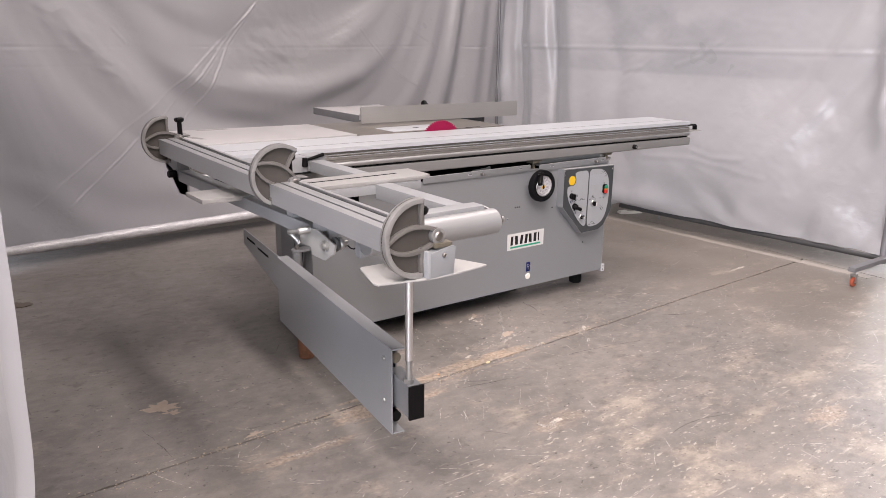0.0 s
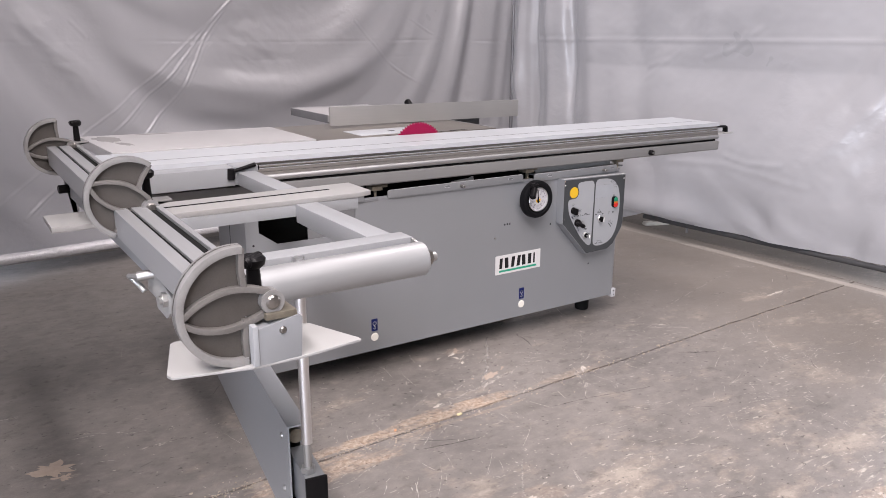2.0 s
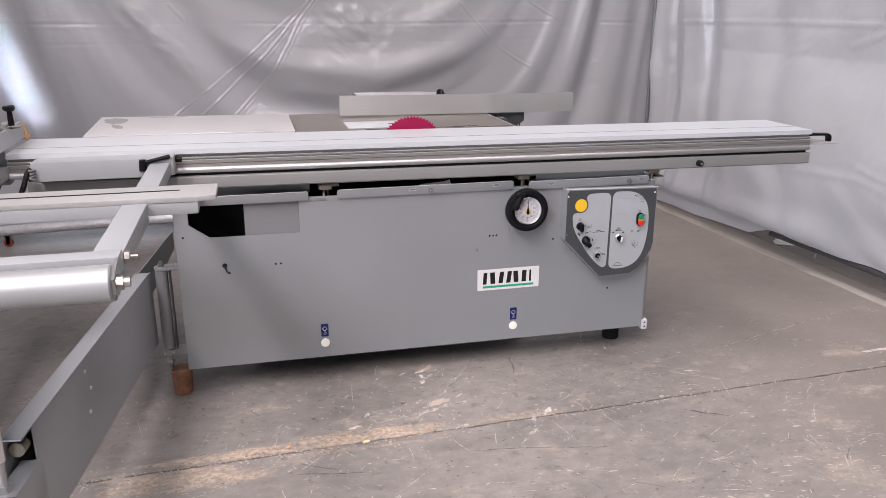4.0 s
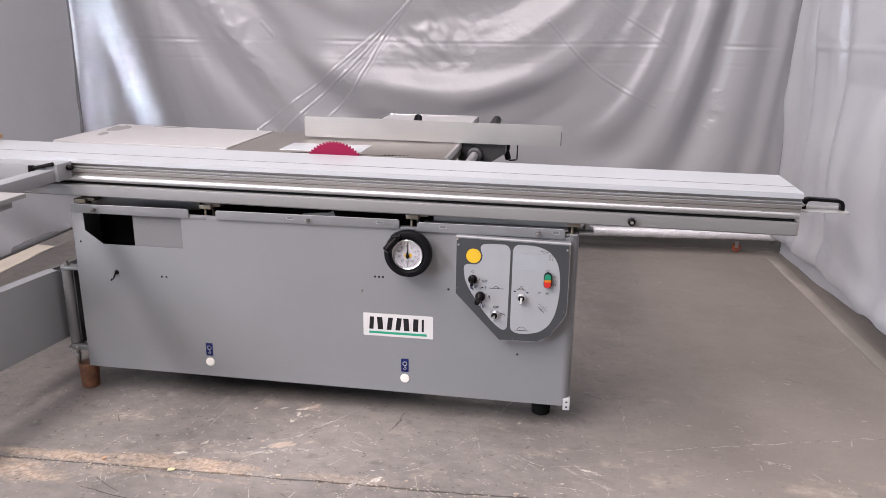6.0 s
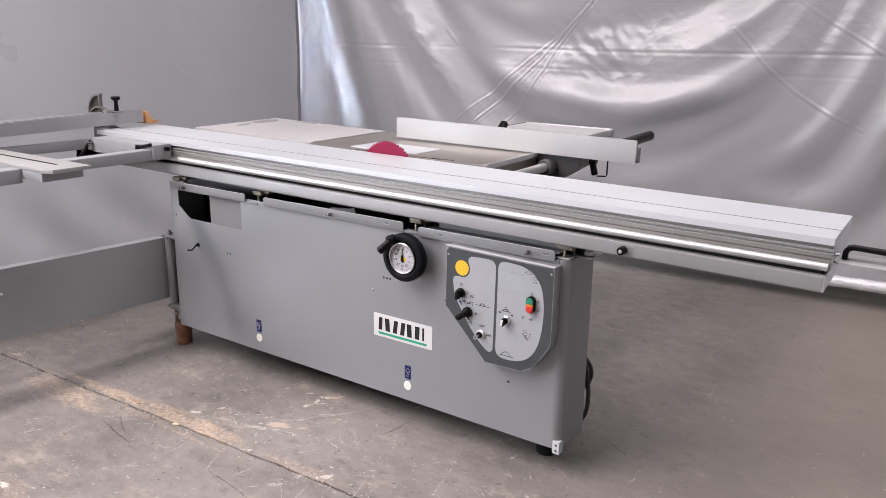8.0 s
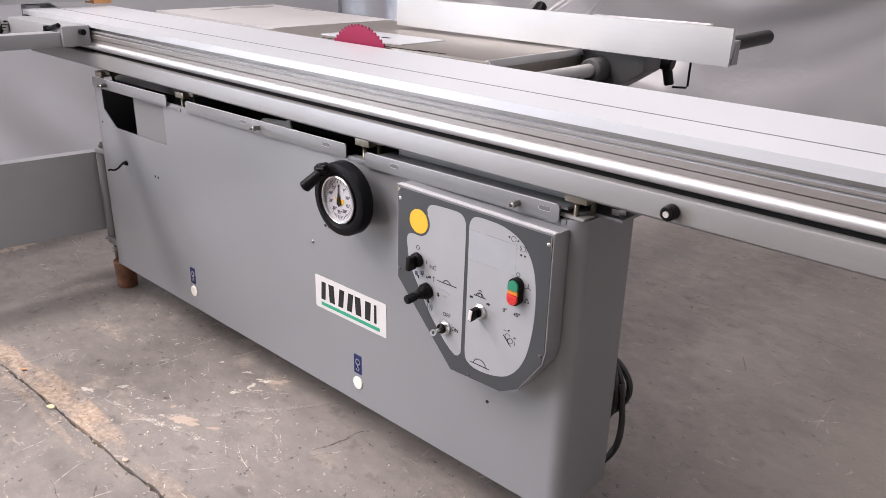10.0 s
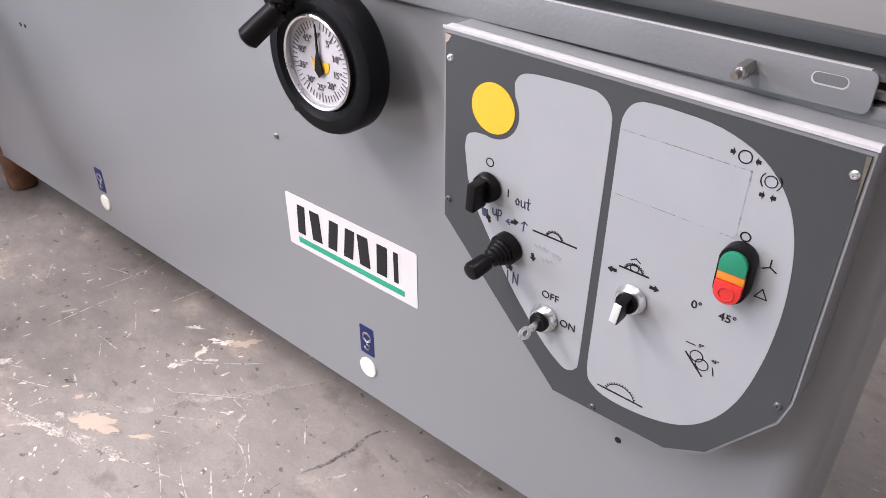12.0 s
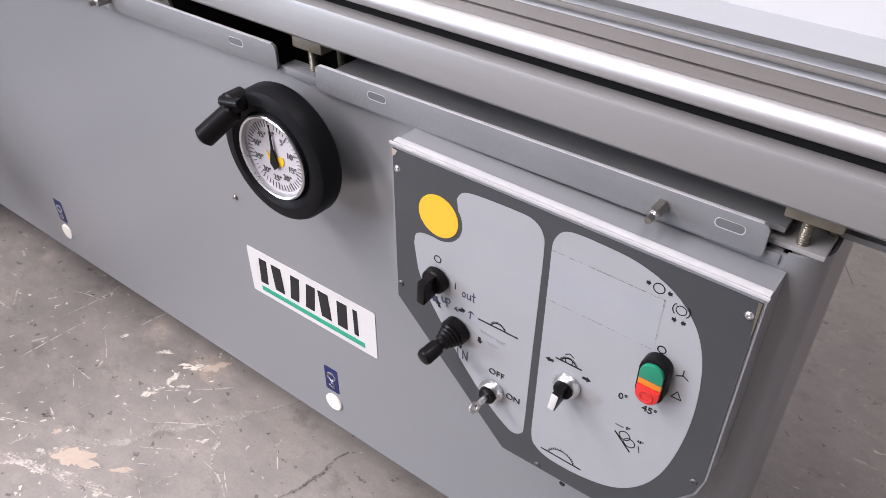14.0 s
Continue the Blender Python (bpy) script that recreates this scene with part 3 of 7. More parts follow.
def stroke(bm, pts, w, y, closed=False):
    """A printed line of width w through points in x and z."""
    k = len(pts)
    for i in range(k if closed else k - 1):
        a, b = Vector(pts[i]), Vector(pts[(i + 1) % k])
        d = (b - a).normalized() * (w * 0.35)
        nrm = Vector((-d.y, d.x)).normalized() * (w / 2)
        a, b = a - d, b + d
        flat(bm, [tuple(a + nrm), tuple(b + nrm), tuple(b - nrm), tuple(a - nrm)], y)
    return bm


def lettering(text, size, x, y, z, material, parent, turn=0.0, name="lettering"):
    """Printed characters on an upright face that looks towards -y, centred on x, z."""
    cu = bpy.data.curves.new(name, "FONT")
    cu.body, cu.size, cu.align_x, cu.align_y, cu.extrude = text, size, "CENTER", "CENTER", 0.0003
    tmp = bpy.data.objects.new("tmp", cu)
    me = bpy.data.meshes.new_from_object(tmp)
    me.name = name
    bpy.data.objects.remove(tmp)
    me.transform(pose(x, y, z, 90, 0, 0) @ pose(0, 0, 0, 0, 0, turn))
    me.transform(Matrix.Translation(-BASE[parent.name]))
    me.materials.clear()
    me.materials.append(material)
    ob = new(name, me)
    ob.parent = parent
    BASE[ob.name] = BASE[parent.name]
    return ob


def hex_bolt(bm, p, d, r=0.007, h=0.006):
    p, d = Vector(p), Vector(d).normalized()
    rod(bm, p, p + d * h, r, r, 6)
    rod(bm, p + d * h * 0.9, p + d * (h * 1.6), r * 0.55, r * 0.5, 12)
    return bm


def dome_screw(bm, p, d, r=0.005):
    q = Vector(d).to_track_quat("Z", "Y").to_matrix().to_4x4()
    turned(bm, [(0, r), (r * 0.35, r * 0.9), (r * 0.6, r * 0.6), (r * 0.62, r * 0.3), (r * 0.35, r * 0.28)], Matrix.Translation(Vector(p)) @ q, 16)
    return bm

# ---- the hall: floor, unseen walls and roof ----
X0, X1, Y0, Y1, ROOF = -7.0, 8.0, -9.2, 5.2, 5.2
rng = random.Random(7)


def joint_y(x):
    return -0.49 + 0.033 * x


def ragged(a, b, fixed_y, step=0.02):
    """A broken slab edge along x from a to b."""
    pts, n = [], int(abs(b - a) / step)
    for i in range(n + 1):
        x = a + (b - a) * i / n
        pts.append((x, fixed_y(x) + 0.0035 * noise.noise((x * 9, 3.1, fixed_y(0) * 7)) + rng.uniform(-0.003, 0.003)))
    return pts


floor = thing("floor", (0, 0, 0), "worn grey painted concrete floor with a broken joint", "floor", kind="structure")
JX = 3.34
north = ragged(X0, JX - 0.002, lambda x: joint_y(x) + 0.004) + [(JX - 0.002, Y1), (X0, Y1)]
south = ragged(JX - 0.002, X0, lambda x: joint_y(x) - 0.004) + [(X0, Y0), (JX - 0.002, Y0)]
part("floor_slab", prism(mesh(), north, "z", -0.15, 0.0), FLOOR, floor)
part("floor_slab", prism(mesh(), south, "z", -0.15, 0.0), FLOOR, floor)
part("floor_slab", prism(mesh(), [(JX + 0.003, Y0), (X1, Y0), (X1, Y1), (JX + 0.003, Y1)], "z", -0.15, 0.0), FLOOR, floor)
part("edge_strip", prism(mesh(), [(3.25, -0.82), (3.31, -0.82), (3.155, 2.38), (3.085, 2.38)], "z", -0.002, 0.0011), EDGE_TONE, floor, "pale strip along the curtain")
part("edge_strip", prism(mesh(), [(-1.25, 2.455), (3.16, 2.475), (3.16, 2.565), (-1.25, 2.545)], "z", -0.002, 0.0013), EDGE_TONE, floor, "pale strip behind the curtain")
# daylit floor under the left hem, put into a pale patch
part("edge_strip", prism(mesh(), [(-1.20, 0.55), (-1.29, 1.75), (-1.72, 1.80), (-1.75, 0.55)], "z", -0.002, 0.0013), DAYLIT_PATCH, floor, "pale patch painting the daylight on the floor outside the curtain")
part("joint_dirt", box(mesh(), X0, X1, Y0, Y1, -0.2, -0.011, 0), GAP_DIRT, floor, "dark dirt in the floor joints")



MARKS = []


def floor_mark(pts, w, material, label, name="floor_mark"):
    """A thin ragged smear along a line, wider in the middle."""
    line = curve([(a, b, 0) for a, b in pts], 8, False) if len(pts) > 2 else [tuple(Vector((*pts[0], 0)).lerp(Vector((*pts[1], 0)), i / 14)) for i in range(15)]
    up, down, n = [], [], len(line)
    for i, p in enumerate(line):
        a, b = Vector(line[max(i - 1, 0)]), Vector(line[min(i + 1, n - 1)])
        d = (b - a).normalized()
        q = Vector((-d.y, d.x, 0)) * w * (0.15 + 0.6 * math.sin(math.pi * i / (n - 1)))
        p = Vector(p) + Vector((rng.uniform(-1, 1), rng.uniform(-1, 1), 0)) * min(w, 0.006) * 0.2
        up.append(tuple((Vector(p) + q * rng.uniform(0.45, 1.0)))[:2])
        down.append(tuple((Vector(p) - q * rng.uniform(0.45, 1.0)))[:2])
    MARKS.append(name)
    part(name, prism(mesh(), up + down[::-1], "z", -0.001, 0.0006 + 0.00006 * len(MARKS)), material, floor, label)


def scratch(pts, w, material, label, strands=1, fill=0.95):
    """A scrape: one or two uneven strands, here and there broken off."""
    line = [Vector(p) for p in curve([(a, b, 0) for a, b in pts], 12, False)]
    total = sum((b - a).length for a, b in zip(line, line[1:]))
    n = max(8, int(total / 0.005))
    way, k, run = [], 0, 0.0
    for i in range(n + 1):
        goal = total * i / n
        while k < len(line) - 2 and run + (line[k + 1] - line[k]).length < goal:
            run += (line[k + 1] - line[k]).length
            k += 1
        span = (line[k + 1] - line[k]).length
        way.append(line[k].lerp(line[k + 1], min(1.0, (goal - run) / span)))
    bm, seed = mesh(), rng.uniform(0, 90)
    MARKS.append(label)
    up = 0.0006 + 0.00001 * len(MARKS)
    for s in range(strands):
        off = w * (s - (strands - 1) / 2) / max(1, strands - 1) if strands > 1 else 0.0
        last = None
        for i, p in enumerate(way):
            d = (way[min(i + 1, n)] - way[max(i - 1, 0)]).normalized()
            q = Vector((-d.y, d.x, 0))
            on = 0.55 + 0.8 * noise.noise((i * 0.13, s * 5.3, seed)) + 0.6 * noise.noise((i * 0.8, s * 3.1, seed + 9))
            half = min(w, 0.016) * 0.50 * max(0.0, on - (1.0 - fill) * 0.8) * (0.35 + 0.65 * math.sin(math.pi * (i + 0.5) / (n + 1)))
            if half < 0.0002:
                last = None
                continue
            c = p + q * (0.7 * off + 0.9 * w * noise.noise((i * 0.11, s * 2.7, seed + 4)) + 0.25 * w * noise.noise((i * 0.6, s * 1.3, seed + 7)))
            pair = [bm.verts.new(c + q * half + Vector((0, 0, up + 0.000004 * s))), bm.verts.new(c - q * half + Vector((0, 0, up + 0.000004 * s)))]
            if last:
                bm.faces.new((last[0], last[1], pair[1], pair[0]))
            last = pair
    part("floor_mark", bm, material, floor, label)


PALE_RUNS = (
    ([(0.611, -0.388), (0.771, -0.344), (0.868, -0.334), (1.029, -0.283), (1.166, -0.241)], 0.007),
    ([(0.695, -0.370), (0.884, -0.320)], 0.006), ([(1.292, -0.408), (1.237, -0.508), (1.131, -0.604), (1.056, -0.690)], 0.007),
    ([(1.245, -0.422), (1.334, -0.439)], 0.007), ([(0.660, -0.818), (0.592, -0.903), (0.534, -0.985)], 0.012),
    ([(0.472, -0.954), (0.469, -1.003), (0.528, -1.021), (0.578, -1.003)], 0.020), ([(0.520, -1.014), (0.466, -1.052), (0.431, -1.087), (0.383, -1.099)], 0.012),
    ([(1.807, -0.552), (1.851, -0.557)], 0.006), ([(0.82, -0.343), (0.839, -0.28)], 0.006), ([(0.906, -0.150), (0.93, -0.152), (0.977, -0.144)], 0.004),
    ([(0.958, -0.067), (1.03, -0.005), (1.104, 0.053)], 0.004), ([(0.608, -0.010), (0.639, 0.036)], 0.005), ([(0.742, -0.150), (0.810, -0.147)], 0.003),
    ([(1.090, -0.231), (1.112, -0.171)], 0.003), ([(1.154, -0.156), (1.110, -0.104), (1.075, -0.047)], 0.006), ([(1.287, -0.137), (1.326, -0.076)], 0.006),
    ([(1.196, -0.052), (1.192, -0.028)], 0.005), ([(1.198, -0.205), (1.202, -0.174)], 0.010))
for pts, w in PALE_RUNS:
    scratch(pts, w, PALE_MARK, "pale worn scrape")
# a broad faint wheel track runs under the cabinet
scratch([(0.853, -0.336), (1.008, -0.152), (1.172, 0.060)], 0.016, SMEAR_MARK, "faint pale smear", 1, 1.5)
PALE_ARCS = (
    ([(1.525, 0.038), (1.577, -0.096), (1.618, -0.260), (1.642, -0.408)], 0.006), ([(1.311, -0.273), (1.419, -0.254), (1.499, -0.198), (1.565, -0.087), (1.591, -0.012)], 0.007),
    ([(1.635, -0.216), (1.693, -0.257), (1.760, -0.294)], 0.006), ([(1.832, -0.243), (1.938, -0.228), (2.044, -0.212)], 0.006),
    ([(2.110, -0.112), (2.329, -0.049), (2.645, 0.045), (3.10, 0.16)], 0.009), ([(2.291, -0.225), (2.356, -0.200), (2.480, -0.160)], 0.006),
    ([(2.083, 0.255), (2.088, 0.138), (2.092, -0.006)], 0.010), ([(2.078, -0.220), (2.078, -0.295), (2.085, -0.366)], 0.007),
    ([(1.381, -0.165), (1.500, -0.138), (1.586, -0.113)], 0.005), ([(2.074, 0.839), (2.167, 0.907)], 0.010))
for pts, w in PALE_ARCS:
    scratch(pts, w, PALE_MARK, "pale worn scratch", 1, 0.95)
PALE_BITS = (
    ([(1.948, -0.252), (2.000, -0.266)], 0.014), ([(1.846, -0.148), (1.879, -0.153)], 0.010), ([(1.714, 0.010), (1.741, 0.064)], 0.010),
    ([(1.048, -0.274), (0.938, -0.308), (0.842, -0.335)], 0.008), ([(0.704, -0.359), (0.696, -0.321), (0.699, -0.281)], 0.010),
    ([(0.676, -0.411), (0.685, -0.376)], 0.008), ([(1.200, -0.517), (1.239, -0.453), (1.282, -0.395)], 0.016), ([(0.365, -0.360), (0.453, -0.338)], 0.010),
    ([(0.863, -0.329), (0.952, -0.297), (1.041, -0.276)], 0.008), ([(1.066, -0.412), (1.075, -0.365)], 0.006), ([(2.734, -0.208), (2.766, -0.278), (2.929, -0.263)], 0.022),
    ([(-0.810, 0.027), (-0.734, 0.036)], 0.010), ([(-0.880, 0.030), (-0.839, 0.012)], 0.010), ([(-0.749, 0.353), (-0.653, 0.354)], 0.012))
for pts, w in PALE_BITS:
    scratch(pts, w, PALE_MARK, "pale flaked scuff", 2, 0.9)
for pts, w in (([(-0.346, -0.107), (-0.202, -0.104)], 0.010), ([(-0.511, 0.113), (-0.456, 0.096)], 0.010), ([(-0.388, 0.048), (-0.367, 0.042)], 0.008), ([(-0.240, -0.021), (-0.211, -0.010)], 0.010), ([(0.911, -0.107), (0.927, -0.079)], 0.016), ([(2.50, -0.09), (2.60, -0.12)], 0.014), ([(-0.379, -0.684), (-0.220, -0.676), (-0.174, -0.646)], 0.020)):
    scratch(pts, w, PALE_MARK, "pale flaked scuff", 2, 0.9)
DARK_RUNS = (
    ([(0.943, -0.596), (1.130, -0.623), (1.296, -0.659), (1.437, -0.687)], 0.005), ([(0.396, -0.592), (0.493, -0.616), (0.636, -0.639)], 0.006),
    ([(1.303, 0.020), (1.294, -0.061), (1.274, -0.119)], 0.011), ([(-0.704, -0.222), (-0.675, -0.482)], 0.005), ([(-0.866, -0.295), (-0.779, -0.311)], 0.004),
    ([(-0.465, -0.407), (-0.283, -0.451)], 0.004), ([(1.75, -0.52), (1.90, -0.60)], 0.008), ([(1.263, -0.196), (1.264, -0.151)], 0.005))
for pts, w in DARK_RUNS:
    scratch(pts, w, DARK_MARK, "dark skid mark", 1, 1.1)
floor_mark([(-0.90, 1.50), (-0.85, 1.44), (-0.78, 1.42)], 0.075, BROWN_MARK, "dark brown spill")


def torn(bm, x, y, r, stretch, turn, n):
    """A flat bare spot with a torn outline."""
    ring, seed = [], rng.uniform(0, 90)
    for i in range(n):
        a = i / n * 2 * math.pi
        f = r * max(0.22, 0.85 + 0.75 * noise.noise((1.6 * math.cos(a), 1.6 * math.sin(a), seed)) + 0.45 * noise.noise((4.5 * math.cos(a), 4.5 * math.sin(a), seed + 5)) + rng.uniform(-0.12, 0.12))
        px, py = f * stretch * math.cos(a), f * math.sin(a)
        ring.append(bm.verts.new((x + px * math.cos(turn) - py * math.sin(turn), y + px * math.sin(turn) + py * math.cos(turn), rng.uniform(0.00040, 0.00041))))
    heart = bm.verts.new((x, y, 0.00045))
    for i in range(n):
        bm.faces.new((heart, ring[i], ring[(i + 1) % n]))
    return bm


def flake(x, y, r, stretch, turn, material=FLAKE_MARK, label="pale flaked spot"):
    part("floor_mark", torn(mesh(), x, y, r, stretch, turn, 44), material, floor, label)


for x, y, r, stretch, turn in ((-0.600, -0.085, 0.050, 1.25, -0.5), (-0.575, -0.150, 0.022, 1.6, -0.4), (0.941, -0.270, 0.022, 1.9, 0.35), (0.966, 0.012, 0.011, 2.6, 0.9), (0.868, -0.255, 0.006, 1.4, 0.5), (1.030, -0.233, 0.006, 3.0, 0.5), (-0.398, -0.468, 0.015, 2.0, 0.2)):
    flake(x, y, r, stretch, turn, RUBBLE_TAN, "bare tan patch")
for x, y, r, stretch, turn in ((0.924, -0.098, 0.008, 2.3, 1.25), (0.926, -0.052, 0.009, 2.0, 1.9), (0.918, -0.016, 0.006, 2.0, 0.7), (0.938, -0.009, 0.008, 2.2, 0.9), (0.957, -0.056, 0.006, 2.4, 0.7), (0.858, -0.020, 0.006, 2.4, 0.6), (0.758, -0.038, 0.004, 3.0, 0.9), (0.886, -0.294, 0.006, 2.0, 0.3), (0.919, -0.317, 0.006, 2.4, 0.3), (1.035, -0.283, 0.007, 1.6, 0.2), (1.090, -0.112, 0.004, 1.8, 1.1), (1.050, -0.102, 0.004, 1.8, 0.8), (0.687, -0.293, 0.008, 2.0, 0.8), (1.114, -0.108, 0.005, 2.0, 1.9),
                                (1.962, -0.256, 0.010, 2.6, -0.3), (2.80, -0.262, 0.013, 5.0, 0.1), (1.30, -0.415, 0.010, 3.0, 0.9), (0.53, -1.01, 0.012, 3.2, 0.2), (0.63, -0.37, 0.009, 3.0, 0.4)):
    flake(x, y, r, stretch, turn)
flecks = mesh()
for cx, cy, n, spread in ((0.93, -0.02, 16, 0.030), (0.90, -0.10, 8, 0.03), (0.78, -0.28, 12, 0.04), (0.62, -0.16, 14, 0.08), (1.10, -0.16, 12, 0.06), (0.36, -0.25, 20, 0.12), (1.45, -0.22, 14, 0.10), (0.85, -0.36, 24, 0.07), (0.62, -0.86, 30, 0.06), (1.20, -0.20, 12, 0.04), (0.95, -0.30, 14, 0.05)):
    for k in range(n):
        torn(flecks, cx + rng.gauss(0, spread), cy + rng.gauss(0, spread), rng.uniform(0.0008, 0.0028), rng.uniform(1.0, 3.0), rng.uniform(0, 3.1), 9)
for k in range(420):
    fx, fy = rng.uniform(-0.9, 2.4), rng.uniform(-1.05, 0.10)
    if noise.noise((fx * 2.6, fy * 3.4, 4.0)) > rng.uniform(-0.45, 0.25):
        torn(flecks, fx, fy, rng.uniform(0.0006, 0.0017) * (1.7 if k % 19 == 0 else 1.0), rng.uniform(1.2, 6.0), rng.uniform(0, 3.1), 8)
part("paint_flecks", flecks, FLAKE_MARK, floor, "small pale flecks where the paint has chipped")
# hair-thin scratches, short and bowed, many of them in bundles
hairs, bundle = mesh(), (0.9, -0.3, 0.5)
for k in range(620):
    if k % 6 == 0:
        bundle = (rng.uniform(-0.8, 2.4), rng.uniform(-1.9, 0.05), rng.choice((0.45, 0.9, 2.3, 2.8, 1.5)) + rng.gauss(0, 0.25))
    a = bundle[2] + rng.gauss(0, 0.22)
    x, y = bundle[0] + rng.gauss(0, 0.10), bundle[1] + rng.gauss(0, 0.08)
    long, bow, half = rng.choice((0.012, 0.02, 0.035, 0.07, 0.12)) * rng.uniform(0.7, 1.4), rng.gauss(0, 3.0), rng.uniform(0.0006, 0.0013)
    n, last = max(3, int(long / 0.006)), None
    for i in range(n + 1):
        d = a + bow * long * (i / n - 0.5)
        x, y = x + math.cos(d) * long / n, y + math.sin(d) * long / n
        w = half * (0.25 + math.sin(math.pi * i / n)) * rng.uniform(0.5, 1.2)
        pair = [hairs.verts.new((x - math.sin(d) * w, y + math.cos(d) * w, 0.00025 + 0.0000009 * k)), hairs.verts.new((x + math.sin(d) * w, y - math.cos(d) * w, 0.00025 + 0.0000009 * k))]
        if last and (i * 7 + k) % 5:
            hairs.faces.new((last[0], last[1], pair[1], pair[0]))
        last = pair
part("hair_scratches", hairs, HAIR_MARK, floor, "fine pale scratches in the paint")
specks = mesh()
for k in range(260):
    torn(specks, rng.uniform(-0.9, 2.2), rng.uniform(-1.0, 0.12), rng.uniform(0.0008, 0.0026) * (1.8 if k % 23 == 0 else 1.0), rng.uniform(1.0, 3.0), rng.uniform(0, 3.1), 8)
for sx, sy, r in ((0.821, -0.245, 0.006), (1.262, -0.172, 0.006)):
    torn(specks, sx, sy, r, 1.6, 0.4, 14)
part("dark_specks", specks, DARK_MARK, floor, "dark specks of dirt")
# broken crumbs along the joint
crumbs = mesh()
for k in range(640):
    cx = rng.uniform(-1.3, 3.0) if k % 3 else rng.gauss(0.25, 0.35)
    cy = joint_y(cx) + rng.gauss(0, 0.012 if k % 4 else 0.05)
    r = rng.uniform(0.0010, 0.0028) * (2.2 if k % 61 == 0 else 1.0)
    a = rng.uniform(0, 6.28)
    poly = [(cx + r * rng.uniform(0.6, 1.3) * math.cos(a + i * 1.26) * 1.5, cy + r * rng.uniform(0.6, 1.3) * math.sin(a + i * 1.26)) for i in range(5)]
    prism(crumbs, poly, "z", -0.001, r * 0.8)
part("joint_crumbs", crumbs, CRUMB, floor, "pale broken crumbs along the joint")


# walls and roof are unseen, added to enclose; openings follow the lamps
def wall(name, bm):
    return tagged(new(name, finish(name, bm, HALL_WALL)), "plain grey hall wall, added out of view", "wall", kind="structure")


north_wall = box(mesh(), X0, -1.75, Y1, Y1 + 0.2, 0, ROOF, 0)
box(north_wall, -0.35, X1, Y1, Y1 + 0.2, 0, ROOF, 0)
box(north_wall, -1.75, -0.35, Y1, Y1 + 0.2, 0, 0.75, 0)
box(north_wall, -1.75, -0.35, Y1, Y1 + 0.2, 2.95, ROOF, 0)
wall("wall_north", north_wall)
west_wall = box(mesh(), X0 - 0.2, X0, Y0, -8.7, 0, ROOF, 0)
box(west_wall, X0 - 0.2, X0, -5.9, Y1, 0, ROOF, 0)
box(west_wall, X0 - 0.2, X0, -8.7, -5.9, 3.45, ROOF, 0)
wall("wall_west", west_wall)
east_wall = box(mesh(), X1, X1 + 0.2, Y0, -0.75, 0, ROOF, 0)
box(east_wall, X1, X1 + 0.2, 0.95, Y1, 0, ROOF, 0)
box(east_wall, X1, X1 + 0.2, -0.75, 0.95, 3.35, ROOF, 0)
wall("wall_east", east_wall)
wall("wall_south", box(mesh(), X0, X1, Y0 - 0.2, Y0, 0, ROOF, 0))
roof = mesh()
box(roof, X0, -3.3, Y0, Y1, ROOF, ROOF + 0.15, 0)
box(roof, -1.9, -0.2, Y0, Y1, ROOF, ROOF + 0.15, 0)
box(roof, 0.6, 2.2, Y0, Y1, ROOF, ROOF + 0.15, 0)
box(roof, 3.2, X1, Y0, Y1, ROOF, ROOF + 0.15, 0)
for a, b, c, d in ((-3.3, -1.9, -7.6, -1.0), (-0.2, 0.6, -7.6, -1.0), (2.2, 3.2, -1.1, 1.9)):
    box(roof, a, b, Y0, c, ROOF, ROOF + 0.15, 0)
    box(roof, a, b, d, Y1, ROOF, ROOF + 0.15, 0)
tagged(new("ceiling", finish("ceiling", roof, HALL_ROOF)), "grey sheet hall roof, added out of view, with openings for the lamps", "ceiling", kind="structure")


# ---- the curtain screens ----
def smooth(a, b, v):
    t = np.clip((v - a) / (b - a), 0, 1)
    return t * t * (3 - 2 * t)


def crease(X, Z, pts, w, h):
    """A sharp fold along a line of points."""
    best = off_line(X, Z, pts)
    return h * (np.exp(-best / w) - 0.35 * np.exp(-((best - 3.5 * w) / (1.5 * w)) ** 2))


def off_line(X, Z, pts):
    """How far each place lies from a line of points."""
    best = np.full(X.shape, 9.0)
    for (ax, az), (bx, bz) in zip(pts, pts[1:]):
        dx, dz = bx - ax, bz - az
        t = np.clip(((X - ax) * dx + (Z - az) * dz) / (dx * dx + dz * dz), 0, 1)
        best = np.minimum(best, np.hypot(X - ax - t * dx, Z - az - t * dz))
    return best


def bowed(pts, n=3):
    return [(v[0], v[1]) for v in curve([(a, b, 0) for a, b in pts], n, False)]


def rough_field(X, Z, scale, seed):
    flat_x, flat_z = X.ravel(), Z.ravel()
    return np.array([noise.noise((a * scale, b * scale, seed)) for a, b in zip(flat_x, flat_z)]).reshape(X.shape)


